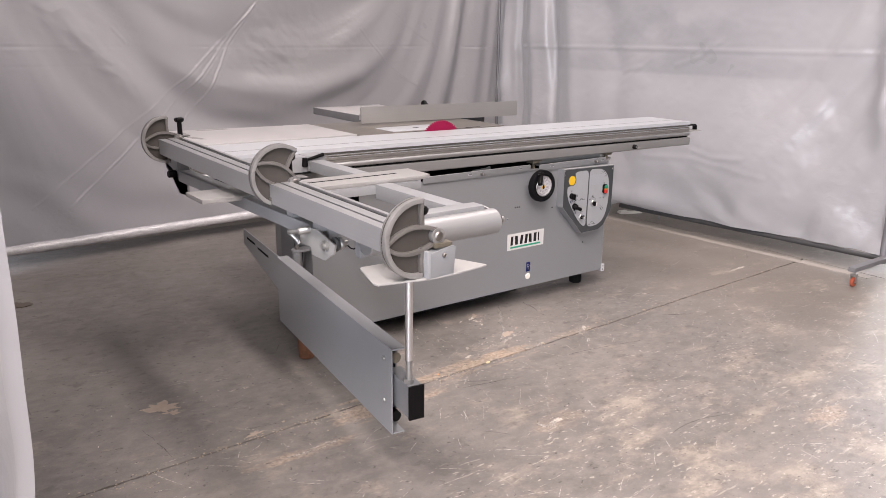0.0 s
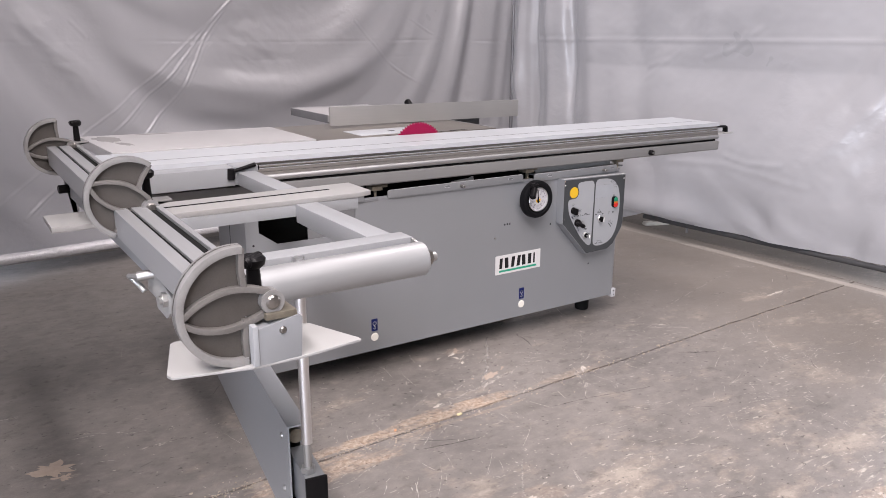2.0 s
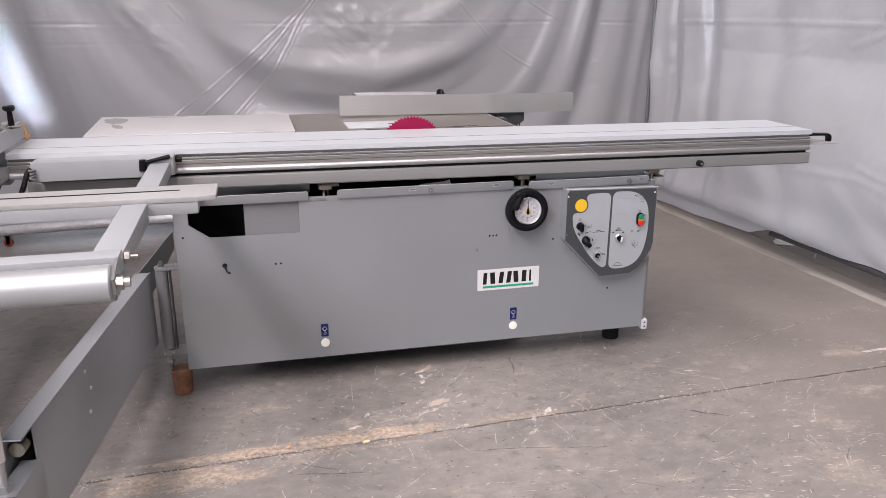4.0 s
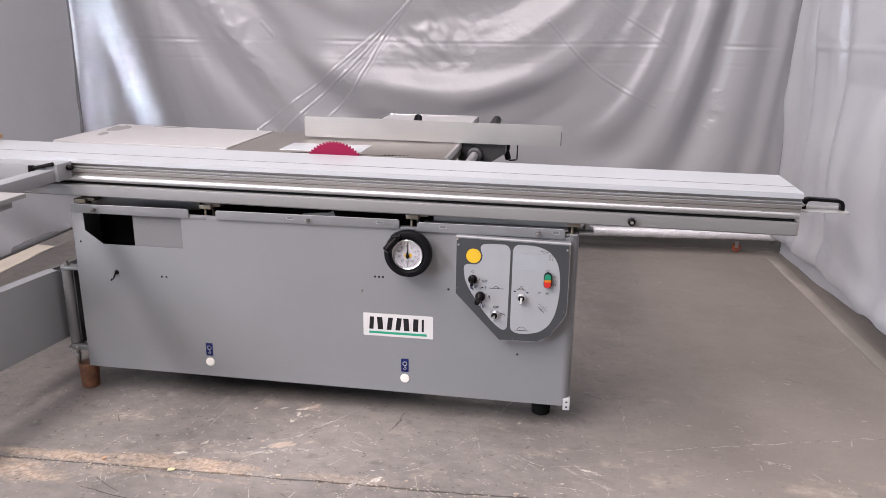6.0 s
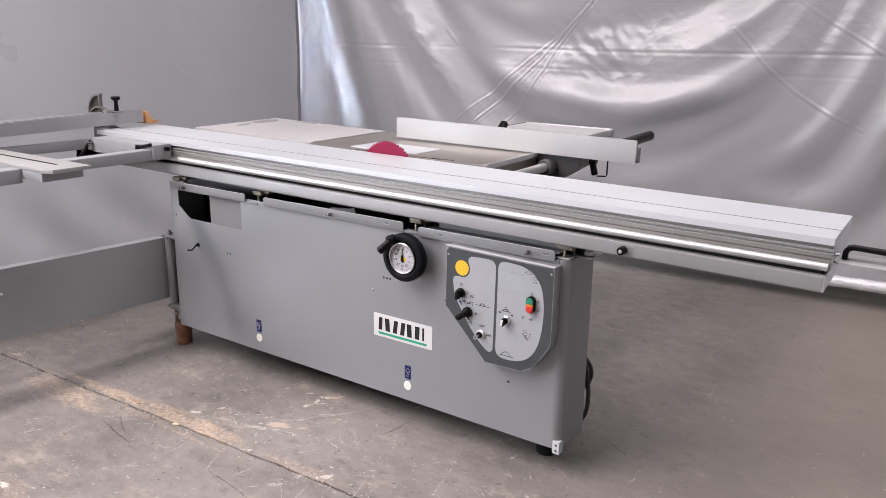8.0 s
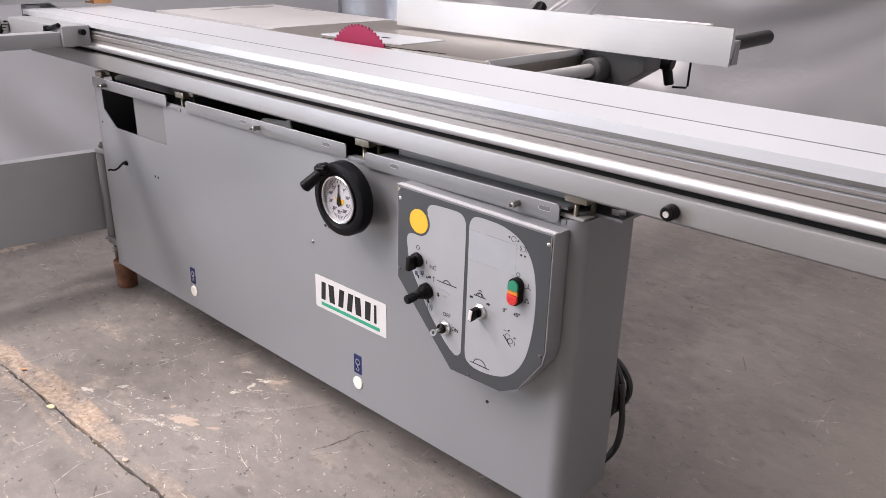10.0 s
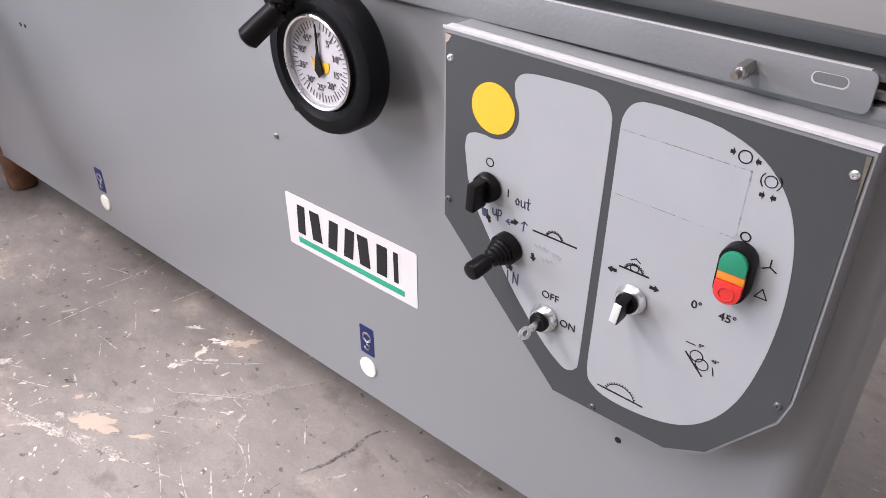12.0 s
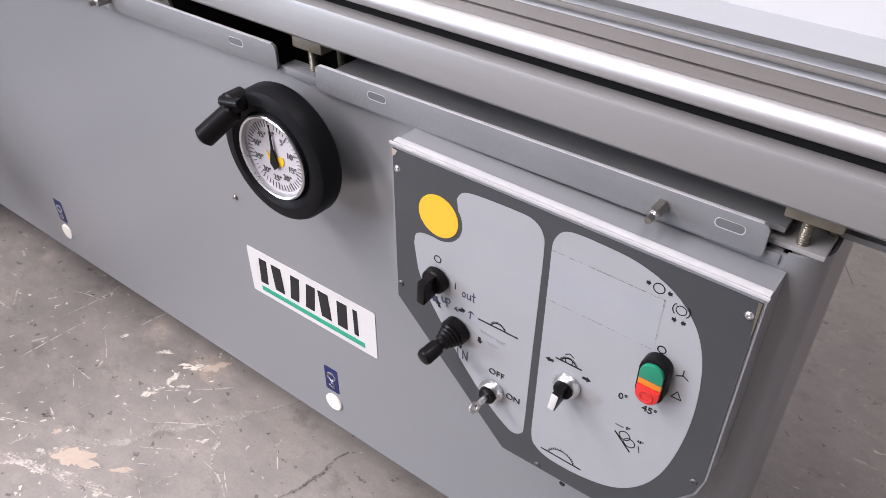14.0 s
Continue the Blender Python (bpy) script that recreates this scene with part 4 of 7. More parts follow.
def fabric(p0, p1, z0, z1, step, fold, parent, hem=None):
    p0, p1 = np.array(p0), np.array(p1)
    L = float(np.hypot(*(p1 - p0)))
    d = (p1 - p0) / L
    nrm = np.array((d[1], -d[0]))
    S, Z = np.meshgrid(np.linspace(0, L, int(L / step)), np.linspace(z0, z1, int((z1 - z0) / step)))
    if hem:
        Z = z1 - (z1 - Z) * (z1 - hem(S)) / (z1 - z0)
    D = fold(S, Z)
    P = np.stack((p0[0] + d[0] * S + nrm[0] * D, p0[1] + d[1] * S + nrm[1] * D, Z), -1).reshape(-1, 3) - np.array(BASE[parent.name])
    rows, cols = S.shape
    i = np.arange(rows * cols).reshape(rows, cols)
    F = np.stack((i[:-1, :-1], i[:-1, 1:], i[1:, 1:], i[1:, :-1]), -1).reshape(-1, 4)
    me = bpy.data.meshes.new("fabric")
    me.from_pydata(P.tolist(), [], F.tolist())
    me.materials.append(TARP)
    me.shade_smooth()
    ob = new("fabric", me)
    ob.parent = parent
    return ob


def fold_back(S, Z):
    X = S - 1.30
    r1, r2 = rough_field(X, Z, 1.4, 1.0), rough_field(X, Z, 5.0, 2.0)
    r3 = rough_field(X, Z, 2.6, 3.0)
    # swags that hang between the corners: their lines run level in the middle and steeply up at the sides
    d = np.sqrt((X - 0.95) ** 2 + 0.05)
    steep = 0.45 * np.exp(2.32 * (np.clip(d, 0, 2.1) - 0.69))
    u = Z - steep / 2.32 + 0.06 * r1
    env = np.exp(-((X - 0.95) / 1.20) ** 4) * smooth(0.35, 0.95, Z)
    D = env * (0.062 * rough_field(0.30 * X, u, 2.7, 11.0) + 0.018 * rough_field(0.35 * X, u, 6.5, 12.0))
    tex = rough_field(X + 0.4 * Z, Z, 17.0, 4.0)
    ridged = 0.5 - np.abs(rough_field(X + 0.5 * Z, Z, 9.0, 13.0))
    # two broad diagonal ridges that catch the light
    slope = off_line(X, Z, bowed([(-0.60, 1.80), (-0.36, 1.45), (-0.11, 1.14), (0.185, 0.80), (0.45, 0.62), (0.85, 0.52)]))
    D += 0.050 * np.exp(-(slope / 0.10) ** 2) - 0.022 * np.exp(-((slope - 0.20) / 0.08) ** 2)
    D += 0.026 * np.exp(-(off_line(X, Z, bowed([(0.02, 1.60), (0.20, 1.32), (0.44, 1.10), (0.75, 0.97), (1.15, 0.92), (1.6, 1.05)])) / 0.10) ** 2)
    crushed = np.exp(-((X - 1.00) / 0.26) ** 2 - ((Z - 1.27) / 0.20) ** 2) + 0.7 * np.exp(-(slope / 0.10) ** 2) * smooth(0.75, 1.1, Z) + 0.25 * env * smooth(0.1, 0.5, r3)
    D += crushed * (0.0065 * tex + 0.0110 * ridged)
    q = X - (Z - 1.08) / np.maximum(steep, 0.8)
    for at, w, h in ((2.06, 0.10, 0.014), (2.31, 0.10, 0.024), (2.55, 0.085, 0.046), (2.69, 0.055, -0.024), (2.87, 0.09, 0.034), (3.04, 0.05, 0.02)):
        D += h * np.exp(-((q - at + 0.03 * r1) / w) ** 2) * smooth(1.75, 2.2, X) * smooth(0.1, 0.6, Z)
    right, left = smooth(1.75, 2.5, X), smooth(-0.35, -0.95, X)
    D += right * (0.030 * rough_field(q, 0.22 * Z, 3.0, 14.0) + 0.012 * rough_field(q, 0.2 * Z, 7.0, 15.0))
    D += 0.045 * np.exp(-((X + 0.93 - 0.22 * (1.1 - Z)) / 0.07) ** 2) * smooth(0.3, 0.8, Z) + 0.035 * np.exp(-((X + 1.19) / 0.05) ** 2)
    D += left * (0.085 * rough_field(X + 0.19 * Z, 0.15 * Z, 3.4, 16.0) + 0.020 * rough_field(X + 0.15 * Z, 0.2 * Z, 8.0, 17.0))
    D += 0.030 * r1 + 0.006 * r2 * env
    low = smooth(0.75, 0.1, Z) * smooth(2.2, 0.2, X)
    D += low * 0.010 * np.sin(2 * np.pi * (Z + 0.5 * X) / 0.33 + 5 * r1)
    runs = ([(0.93, 1.56), (0.76, 1.385), (0.564, 1.224), (0.306, 1.007), (0.034, 0.803), (-0.30, 0.55), (-0.60, 0.32)],
            [(0.90, 1.53), (0.712, 1.328), (0.487, 1.083), (0.169, 0.796), (-0.15, 0.52), (-0.40, 0.30)],
            [(0.88, 1.50), (0.70, 1.272), (0.625, 1.14), (0.589, 1.085), (0.499, 0.941), (0.368, 0.804), (0.20, 0.65)])
    for run, h in zip(runs, (0.0032, 0.0046, 0.0050)):
        for off, k in ((0.0, 0.8), (0.014, 0.35)):
            D += crease(X, Z, bowed([(a + off, b - off * 0.8) for a, b in run]), 0.0040, h * k * (1 + 0.8 * r2))
    D += crease(X, Z, bowed([(1.70, 1.38), (1.77, 1.309), (1.887, 1.183), (2.024, 1.069), (2.202, 0.967), (2.354, 0.897)], 2), 0.004, 0.0024 * (1 + r2))
    D += crease(X, Z, [(1.987, 1.518), (2.14, 1.417), (2.312, 1.316), (2.441, 1.236)], 0.004, 0.0022 * (1 + r2))
    D += crease(X, Z, [(-0.05, 1.36), (0.02, 1.28)], 0.005, 0.002)
    for zs, h in ((1.25, -0.0016), (1.14, -0.0006)):
        D += crease(X, Z, [(-1.4, zs + 0.01), (-0.3, zs), (0.3, zs + 0.006), (0.9, zs - 0.004), (1.4, zs - 0.002), (2.2, zs + 0.008), (3.3, zs - 0.006)], 0.0050, h * (1 + 1.5 * r3))
    return D


def fold_right(S, Z):
    r1, r2 = rough_field(S, Z, 1.2, 5.0), rough_field(S, Z, 4.5, 6.0)
    corner = smooth(1.0, 0.2, S)
    D = corner * (0.055 * rough_field(S + 0.05 * Z, 0.12 * Z, 4.6, 21.0) + 0.018 * rough_field(S, 0.15 * Z, 10.0, 22.0))
    D += 0.10 * np.sin(np.pi * np.clip(Z / 1.1, 0, 1)) * smooth(0.2, 1.2, S) * smooth(3.2, 2.2, S)
    near = smooth(2.0, 3.0, S)
    D += near * (0.022 * np.sin(2 * np.pi * (S - 0.30 * Z) / 0.45 + 3 * r1) + 0.006 * np.sin(2 * np.pi * (S - 0.5 * Z) / 0.17 + 5 * r1))
    low = smooth(0.65, 0.1, Z) * smooth(0.6, 1.6, S)
    D += low * (0.030 * r2 + 0.006 * np.sin(2 * np.pi * (0.8 * S + Z) / 0.36 + 7 * r1))
    D += 0.055 * r1 + 0.006 * r2 + 0.02 * rough_field(S - 0.5 * Z, Z, 2.6, 23.0)
    D += 0.005 * rough_field(S, Z, 8.0, 24.0) + 0.0016 * rough_field(S + 0.3 * Z, Z, 22.0, 25.0) + 0.004 * (0.5 - np.abs(rough_field(S - 0.3 * Z, Z, 5.0, 26.0)))
    for at, w, h, lean in ((0.12, 0.06, 0.060, 0.02), (0.27, 0.03, -0.045, 0.03), (0.44, 0.06, 0.050, 0.05), (0.64, 0.045, -0.045, 0.10), (0.86, 0.09, 0.035, 0.16), (1.25, 0.12, -0.030, 0.30)):
        D += h * np.exp(-((S - at + lean * (Z - 1) + 0.02 * r1) / w) ** 2)
    D += 0.05 * np.exp(-((S - 3.14 + 0.10 * (Z - 1)) / 0.06) ** 2) * smooth(0.5, 1.0, Z)
    D += crease(S, Z, [(0.3, 1.262), (0.9, 1.268), (2.2, 1.265), (3.3, 1.272)], 0.007, 0.0055)
    D += crease(S, Z, [(1.3, 1.02), (1.55, 1.20)], 0.008, 0.002)
    D += crease(S, Z, [(1.9, 1.20), (2.1, 1.34)], 0.008, 0.003)
    D += crease(S, Z, [(1.6, 0.52), (2.0, 0.55), (2.5, 0.48)], 0.010, 0.004)
    D += crease(S, Z, [(1.75, 1.16), (1.92, 1.22), (2.0, 1.30)], 0.009, 0.005)
    D += crease(S, Z, [(1.3, 1.10), (1.46, 1.14)], 0.009, 0.004)
    D += crease(S, Z, [(2.0, 0.60), (2.15, 0.57), (2.35, 0.585)], 0.009, 0.005)
    D += crease(S, Z, [(1.5, 0.62), (1.62, 0.60)], 0.009, 0.004)
    # the sheet bellies out over the low tube and tucks back under it, straight along the floor near the corner
    D += 0.065 * np.exp(-((Z - 0.19) / 0.08) ** 2) * smooth(2.4, 1.3, S)
    foot = smooth(0.155, 0.085, Z) * smooth(2.0, 1.3, S)
    D = D * (1 - 0.5 * smooth(0.5, 0.2, Z) * smooth(1.5, 1.0, S))
    return D * (1 - foot) + foot * (-0.055 + 0.008 * r2)


def fold_left(S, Z):
    r1, r2 = rough_field(S, Z, 1.1, 8.0), rough_field(S, Z, 4.0, 9.0)
    D = 0.03 * r1 + 0.004 * r2
    D += smooth(0.8, 0.1, Z) * (0.03 * np.sin(2 * np.pi * (S * 0.8 - Z) / 0.5 + 2 * r1) + 0.012 * r2)
    D += smooth(3.2, 3.9, S) * 0.03 * np.sin(2 * np.pi * S / 0.3)
    D += crease(S, Z, [(0, 1.23), (1.2, 1.225), (4.0, 1.22)], 0.009, 0.0035)
    D += crease(S, Z, [(0.5, 0.95), (0.9, 1.0), (1.1, 1.12)], 0.010, 0.003) + 0.012 * rough_field(S - 0.6 * Z, Z, 2.2, 31.0)
    return D


def caster(parent, x, y):
    fork = box(mesh(), x - 0.016, x + 0.016, y - 0.014, y + 0.014, 0.062, 0.075, 0.002)
    rod(fork, (x, y, 0.07), (x, y, 0.095), 0.006, seg=12)
    for s in (-1, 1):
        box(fork, x - 0.010, x + 0.010, y + s * 0.013 - 0.0015, y + s * 0.013 + 0.0015, 0.024, 0.066, 0.0005)
    part("caster_fork", fork, ZINC, parent, "zinc-plated caster fork")
    w = mesh()
    turned(w, [(-0.010, 0.012), (-0.009, 0.024), (-0.006, 0.027), (0.006, 0.027), (0.009, 0.024), (0.010, 0.012)], Matrix.Translation((x, y, 0.027)) @ pose(0, 0, 0, 90, 0, 0), 28)
    tyre = part("caster_wheel", w, CASTER_RED, parent, "orange-red caster wheel")
    part("caster_hub", rod(mesh(), (x, y - 0.0112, 0.027), (x, y + 0.0112, 0.027), 0.010, seg=20), GUIDE_DARK, tyre, "dark hub")


def screen(label, p0, p1, z0, step, fold, feet, wrap=False, posts=2, hem=None, rail=0.085, start=0.0):
    p0v, p1v = Vector((*p0, 0)), Vector((*p1, 0))
    t = thing("curtain_screen", ((p0[0] + p1[0]) / 2, (p0[1] + p1[1]) / 2, 0), label, "curtain", "curtain screens round the machine")
    fabric(p0, p1, z0, 2.45, step, fold, t, hem)
    up = Vector((0, 0, 1))
    part("top_rail", rod(mesh(), p0v + up * 2.46, p1v + up * 2.46, 0.02, seg=16), POST_GREY, t)
    if wrap:
        bm, n = mesh(), 90
        rings, L = [], (p1v - p0v).length
        for i in range(n + 1):
            rings.append((L * i / n, 0.030 + 0.003 * noise.noise((i * 0.9, 2, 0)) + rng.uniform(-0.0015, 0.0015)))
        q = (p1v + up * 0.03 - p0v).to_track_quat("Z", "Y").to_matrix().to_4x4()
        turned(bm, rings, Matrix.Translation(p0v + up * 0.10 + Vector((0.002, -0.045, 0))) @ q, 18)
        part("bottom_rail", bm, SHINY_WRAP, t, "bottom tube wrapped in shiny grey tarpaulin")
    else:
        part("bottom_rail", rod(mesh(), p0v.lerp(p1v, start) + up * rail, p1v + up * rail, 0.016 if start else 0.021, seg=18), RAIL_DARK if start else POST_GREY, t, "painted steel tube")
    if posts:
        for p in (p0v, p1v)[2 - posts:]:
            part("post", rod(mesh(), p + up * 0.07, p + up * 2.48, 0.021 if p.y < 2 else 0.012, seg=18), POST_GREY, t, "grey painted steel tube")
    for x, y, xa, xb in feet:
        part("foot_bar", box(mesh(), xa, xb, y - 0.02, y + 0.02, 0.092, 0.118, 0.003), POST_GREY, t)
        caster(t, x, y)
        caster(t, xb - 0.04, y)
    return t


screen("draped light grey tarpaulin curtain with shiny creases", (-1.30, 2.18), (3.13, 2.42), 0.088, 0.0048, fold_back, [], True, 0)
right_screen = screen("light grey tarpaulin curtain on a caster frame", (3.13, 2.42), (3.40, -0.82), 0.09, 0.012, fold_right, [(2.93, 2.45, 2.89, 3.45), (3.03, -0.84, 2.99, 3.75)], False, 2, lambda S: 0.012 + 0.02 * smooth(0.6, 1.1, S) + 0.088 * np.clip((S - 1.12) / 0.24, 0, 1), 0.098, 0.42)
part("rail_stub", rod(mesh(), (3.272, 0.715, 0.052), (3.272, 0.715, 0.09), 0.007, seg=12), POST_GREY, right_screen)
screen("plain pale grey tarpaulin curtain on a caster frame", (-1.183, -1.45), (-1.29, 2.17), 0.09, 0.014, lambda S, Z: fold_left(S.max() - S, Z), [(-1.07, 2.16, -1.62, -1.03)], False, 1)


# ---- the panel saw ----
saw = thing("panel_saw", (0.983, 0.1037, 0.0), "grey sliding table panel saw cabinet on stub feet", "panel saw")
FX0, FX1, FZ0, FZ1 = 0.085, 1.858, 0.10, 0.712
front = [(FX0, FZ0), (FX1, FZ0 - 0.008), (FX1, FZ1 - 0.012), (0.506, FZ1), (0.506, 0.584), (0.199, 0.586), (0.133, 0.634), (0.133, FZ1), (FX0, FZ1)]
body = part("front_panel", prism(mesh(), front, "y", 0.0, 0.003), GREY_PAINT, saw)
arc = [(FX1 + 0.03 * math.sin(radians(a)), 0.03 - 0.03 * math.cos(radians(a))) for a in range(0, 91, 10)]
inner = [(FX1 + 0.027 * math.sin(radians(a)), 0.03 - 0.027 * math.cos(radians(a))) for a in range(90, -1, -10)]
part("side_panel", prism(mesh(), arc + [(FX1 + 0.03, 0.172), (FX1 + 0.027, 0.172)] + inner, "z", FZ0 - 0.008, FZ1 - 0.01), GREY_PAINT, saw)
part("side_panel", box(mesh(), FX0, FX0 + 0.003, 0.003, 0.30, FZ0, FZ1, 0), GREY_PAINT, saw)
# black colour here stands for the shade inside the cabinet
part("back_panel", box(mesh(), FX0, FX1 + 0.026, 0.165, 0.172, FZ0, 0.80, 0), VOID, saw, "back panel painted black for the cabinet's inner shade")
part("bottom_panel", box(mesh(), FX0 + 0.003, FX1 + 0.02, 0.004, 0.165, FZ0 + 0.004, FZ0 + 0.008, 0), GREY_PAINT, saw)
part("window_cover", box(mesh(), 0.318, 0.53, 0.008, 0.011, 0.56, 0.705, 0), COVER_GREY, saw, "grey cover plate behind the opening")
part("inner_ledge", box(mesh(), 1.37, 1.85, 0.006, 0.060, 0.7150, 0.7200, 0), STRIP_PAINT, saw)
part("inner_plate", box(mesh(), 1.40, 1.85, 0.046, 0.050, 0.7201, 0.752, 0), LIGHT_PAINT, saw, "pale inner plate with worn specks")
part("inner_plate", box(mesh(), 0.09, 0.55, 0.06, 0.064, 0.715, 0.752, 0), GREY_PAINT, saw)
rib = prism(mesh(), [(0.88, 0.69), (1.07, 0.69), (1.055, 0.742), (1.035, 0.736), (0.95, 0.730)], "y", 0.024, 0.028)
part("inner_rib", rib, LIGHT_PAINT, saw)
# added black block that deepens the shadow under the cabinet
part("under_shade_block", box(mesh(), 0.50, 1.42, 0.20, 0.80, 0.0, 0.072, 0.002), VOID, saw, "black block for the shade under the cabinet")
part("main_body", box(mesh(), 0.30, 1.36, 0.18, 0.84, 0.06, 0.835, 0.006), GREY_PAINT, saw, "grey sheet steel body under the saw table")

# guard strips with slots, bolts and rounded corners
for x0, x1, bolts, slots in ((0.092, 0.540, (0.185,), ()), (0.640, 1.292, (0.975,), (0.91, 1.225)), (1.352, 1.842, (1.755,), (1.44, 1.812))):
    z0, z1 = 0.700, 0.731
    z0 -= 0.006 * (x0 > 1.3)
    z1 -= 0.006 * (x0 > 1.3)
    strip = part("guard_strip", prism(mesh(), rounded(x0, x1, z0, z1, 0.006, 4), "y", -0.007, -0.003, 0.0006), STRIP_PAINT, saw, "light grey steel strip along the top edge")
    part("strip_edge", box(mesh(), x0 + 0.006, x1 - 0.006, -0.0068, -0.0032, z1 - 0.0002, z1 + 0.0009, 0.0003), WHITE_EDGE, strip, "bare bright top edge")
    part("strip_flange", prism(mesh(), [(-0.003, z0), (0.0, z0), (0.0, z0 + 0.004), (-0.003, z0 + 0.004)], "x", x0 + 0.01, x1 - 0.01), STRIP_PAINT, strip)
    for bx in bolts:
        bm = hex_bolt(mesh(), (bx, -0.007, (z0 + z1) / 2), (0, -1, 0), 0.0062, 0.018)
        part("bolt", bm, DARK_STEEL, strip, "dark hexagon bolt")
        part("bolt_tip", rod(mesh(), (bx, -0.024, (z0 + z1) / 2), (bx, -0.030, (z0 + z1) / 2), 0.0042, 0.003, 14, 0.001), CHROME, strip, "bright bolt tip")
    for sx in slots:
        zc = z1 - 0.012
        # flat slot: a painted rim highlight below a darker inside
        part("slot_edge", flat(mesh(), rounded(sx - 0.0128, sx + 0.0128, zc - 0.0050, zc + 0.0042, 0.0042, 5), -0.0074), WHITE_EDGE, strip, "slot rim painted as a highlight")
        part("slot", flat(mesh(), rounded(sx - 0.0118, sx + 0.0118, zc - 0.0036, zc + 0.0040, 0.0037, 5), -0.0079), SLOT_GREY, strip, "oblong slot")
    part("edge_tab", box(mesh(), x1, x1 + 0.062 if x1 < 1.8 else x1 + 0.012, -0.002, 0.02, z0 - 0.004, z0 + 0.006, 0.001), STRIP_PAINT, strip)

# levelling blocks that carry the slide
def threaded(bm, x, y, z0, z1, r):
    """A screw thread seen from outside: a bar of small ridges."""
    rings, n = [], int((z1 - z0) / 0.0022)
    for i in range(n + 1):
        rings += [((z1 - z0) * i / n, r * 0.84), ((z1 - z0) * (i + 0.5) / n, r)]
    turned(bm, rings[:-1], Matrix.Translation((x, y, z0)), 14)
    return bm


for bx in (0.125, 0.600, 1.335, 1.868):
    bl = part("levelling_block", box(mesh(), bx - 0.022, bx + 0.022, 0.0, 0.05, 0.733, 0.749, 0.002), BRASSY, saw, "yellowed steel clamp block")
    part("stud", threaded(mesh(), bx - 0.004, 0.012, 0.69, 0.735, 0.0050), BRASSY, bl, "brownish threaded stud")
    part("stud", threaded(mesh(), bx + 0.012, 0.040, 0.69, 0.735, 0.0050), BRASSY, bl, "brownish threaded stud")
    part("shim", box(mesh(), bx - 0.006, bx + 0.050, 0.012, 0.06, 0.741, 0.752, 0.001), BRASSY, bl)
tab = part("corner_bracket", box(mesh(), 1.85, 1.935, 0.045, 0.12, 0.703, 0.709, 0.001), GREY_PAINT, saw)
part("stud", rod(mesh(), (1.912, 0.07, 0.705), (1.912, 0.07, 0.752), 0.009, seg=16), ZINC, tab)
part("nut", rod(mesh(), (1.912, 0.07, 0.709), (1.912, 0.07, 0.720), 0.014, seg=6), ZINC, tab)
part("top_lip", box(mesh(), 1.80, 1.884, 0.0045, 0.05, 0.7025, 0.7075, 0.001), LIGHT_PAINT, saw)
ct = part("corner_tab", box(mesh(), 1.866, 1.8895, -0.003, 0.024, 0.078, 0.120, 0.0015), WHITE_EDGE, saw, "chipped pale corner bracket")
for hz in (0.090, 0.108):
    part("tab_hole", flat(mesh(), disc(1.878, hz, 0.0036, 12), -0.0037), INK, ct)


# small holes and fittings on the front
for hx, hz in ((0.111, 0.591), (0.414, 0.475), (0.432, 0.475), (1.219, 0.524), (1.205, 0.524), (1.232, 0.524), (1.46, 0.494), (1.702, 0.273)):
    part("hole", flat(mesh(), disc(hx, hz, 0.0040, 14), -0.0005), INK, saw)
part("rivet", dome_screw(mesh(), (1.156, 0.0, 0.471), (0, -1, 0), 0.0045), DARK_STEEL, saw)
hook = rod(mesh(), (0.240, 0.0, 0.482), (0.240, -0.009, 0.482), 0.0085, 0.006, 16, 0.001)
sweep(hook, curve([(0.240, -0.008, 0.486), (0.243, -0.020, 0.480), (0.247, -0.034, 0.472), (0.252, -0.050, 0.471), (0.256, -0.062, 0.476), (0.258, -0.068, 0.474)], 5, False), 0.0030, 8)
part("hook", hook, BLACK, saw, "small bent steel hook")
for px, pz in ((0.575, 0.154), (1.308, 0.150)):
    part("plug", turned(mesh(), [(0, 0.0165), (0.0015, 0.0165), (0.003, 0.015), (0.0032, 0.0)], Matrix.Translation((px, 0, pz)) @ pose(0, 0, 0, 90, 0, 0), 28, False), CAPS, saw, "ivory plastic plug")
    st = part("lifting_sticker", flat(mesh(), rounded(px - 0.0135, px + 0.0135, pz + 0.025, pz + 0.075, 0.002, 3), -0.0006), BLUE, saw, "blue lifting-point sticker with a white hook sign")
    g = mesh()
    a = pz + 0.056
    stroke(g, [(px + 0.0072 * math.cos(radians(k)), a + 0.007 * math.sin(radians(k))) for k in range(-50, 231, 20)], 0.0030, -0.0013)
    stroke(g, [(px - 0.004, a - 0.005), (px, a - 0.009), (px + 0.004, a - 0.005)], 0.0030, -0.0013)
    stroke(g, [(px + 0.0045 * math.cos(radians(k)), a - 0.018 + 0.005 * math.sin(radians(k))) for k in range(90, -181, -20)], 0.0030, -0.0013)
    part("hook_sign", g, WHITE, st)

# maker's plate: seven dark blocks and a green underline
badge = part("badge", flat(mesh(), rounded(1.160, 1.408, 0.306, 0.390, 0.003, 3), -0.0008), WHITE, saw, "white badge with dark blocks over a green bar")
bx = 1.181
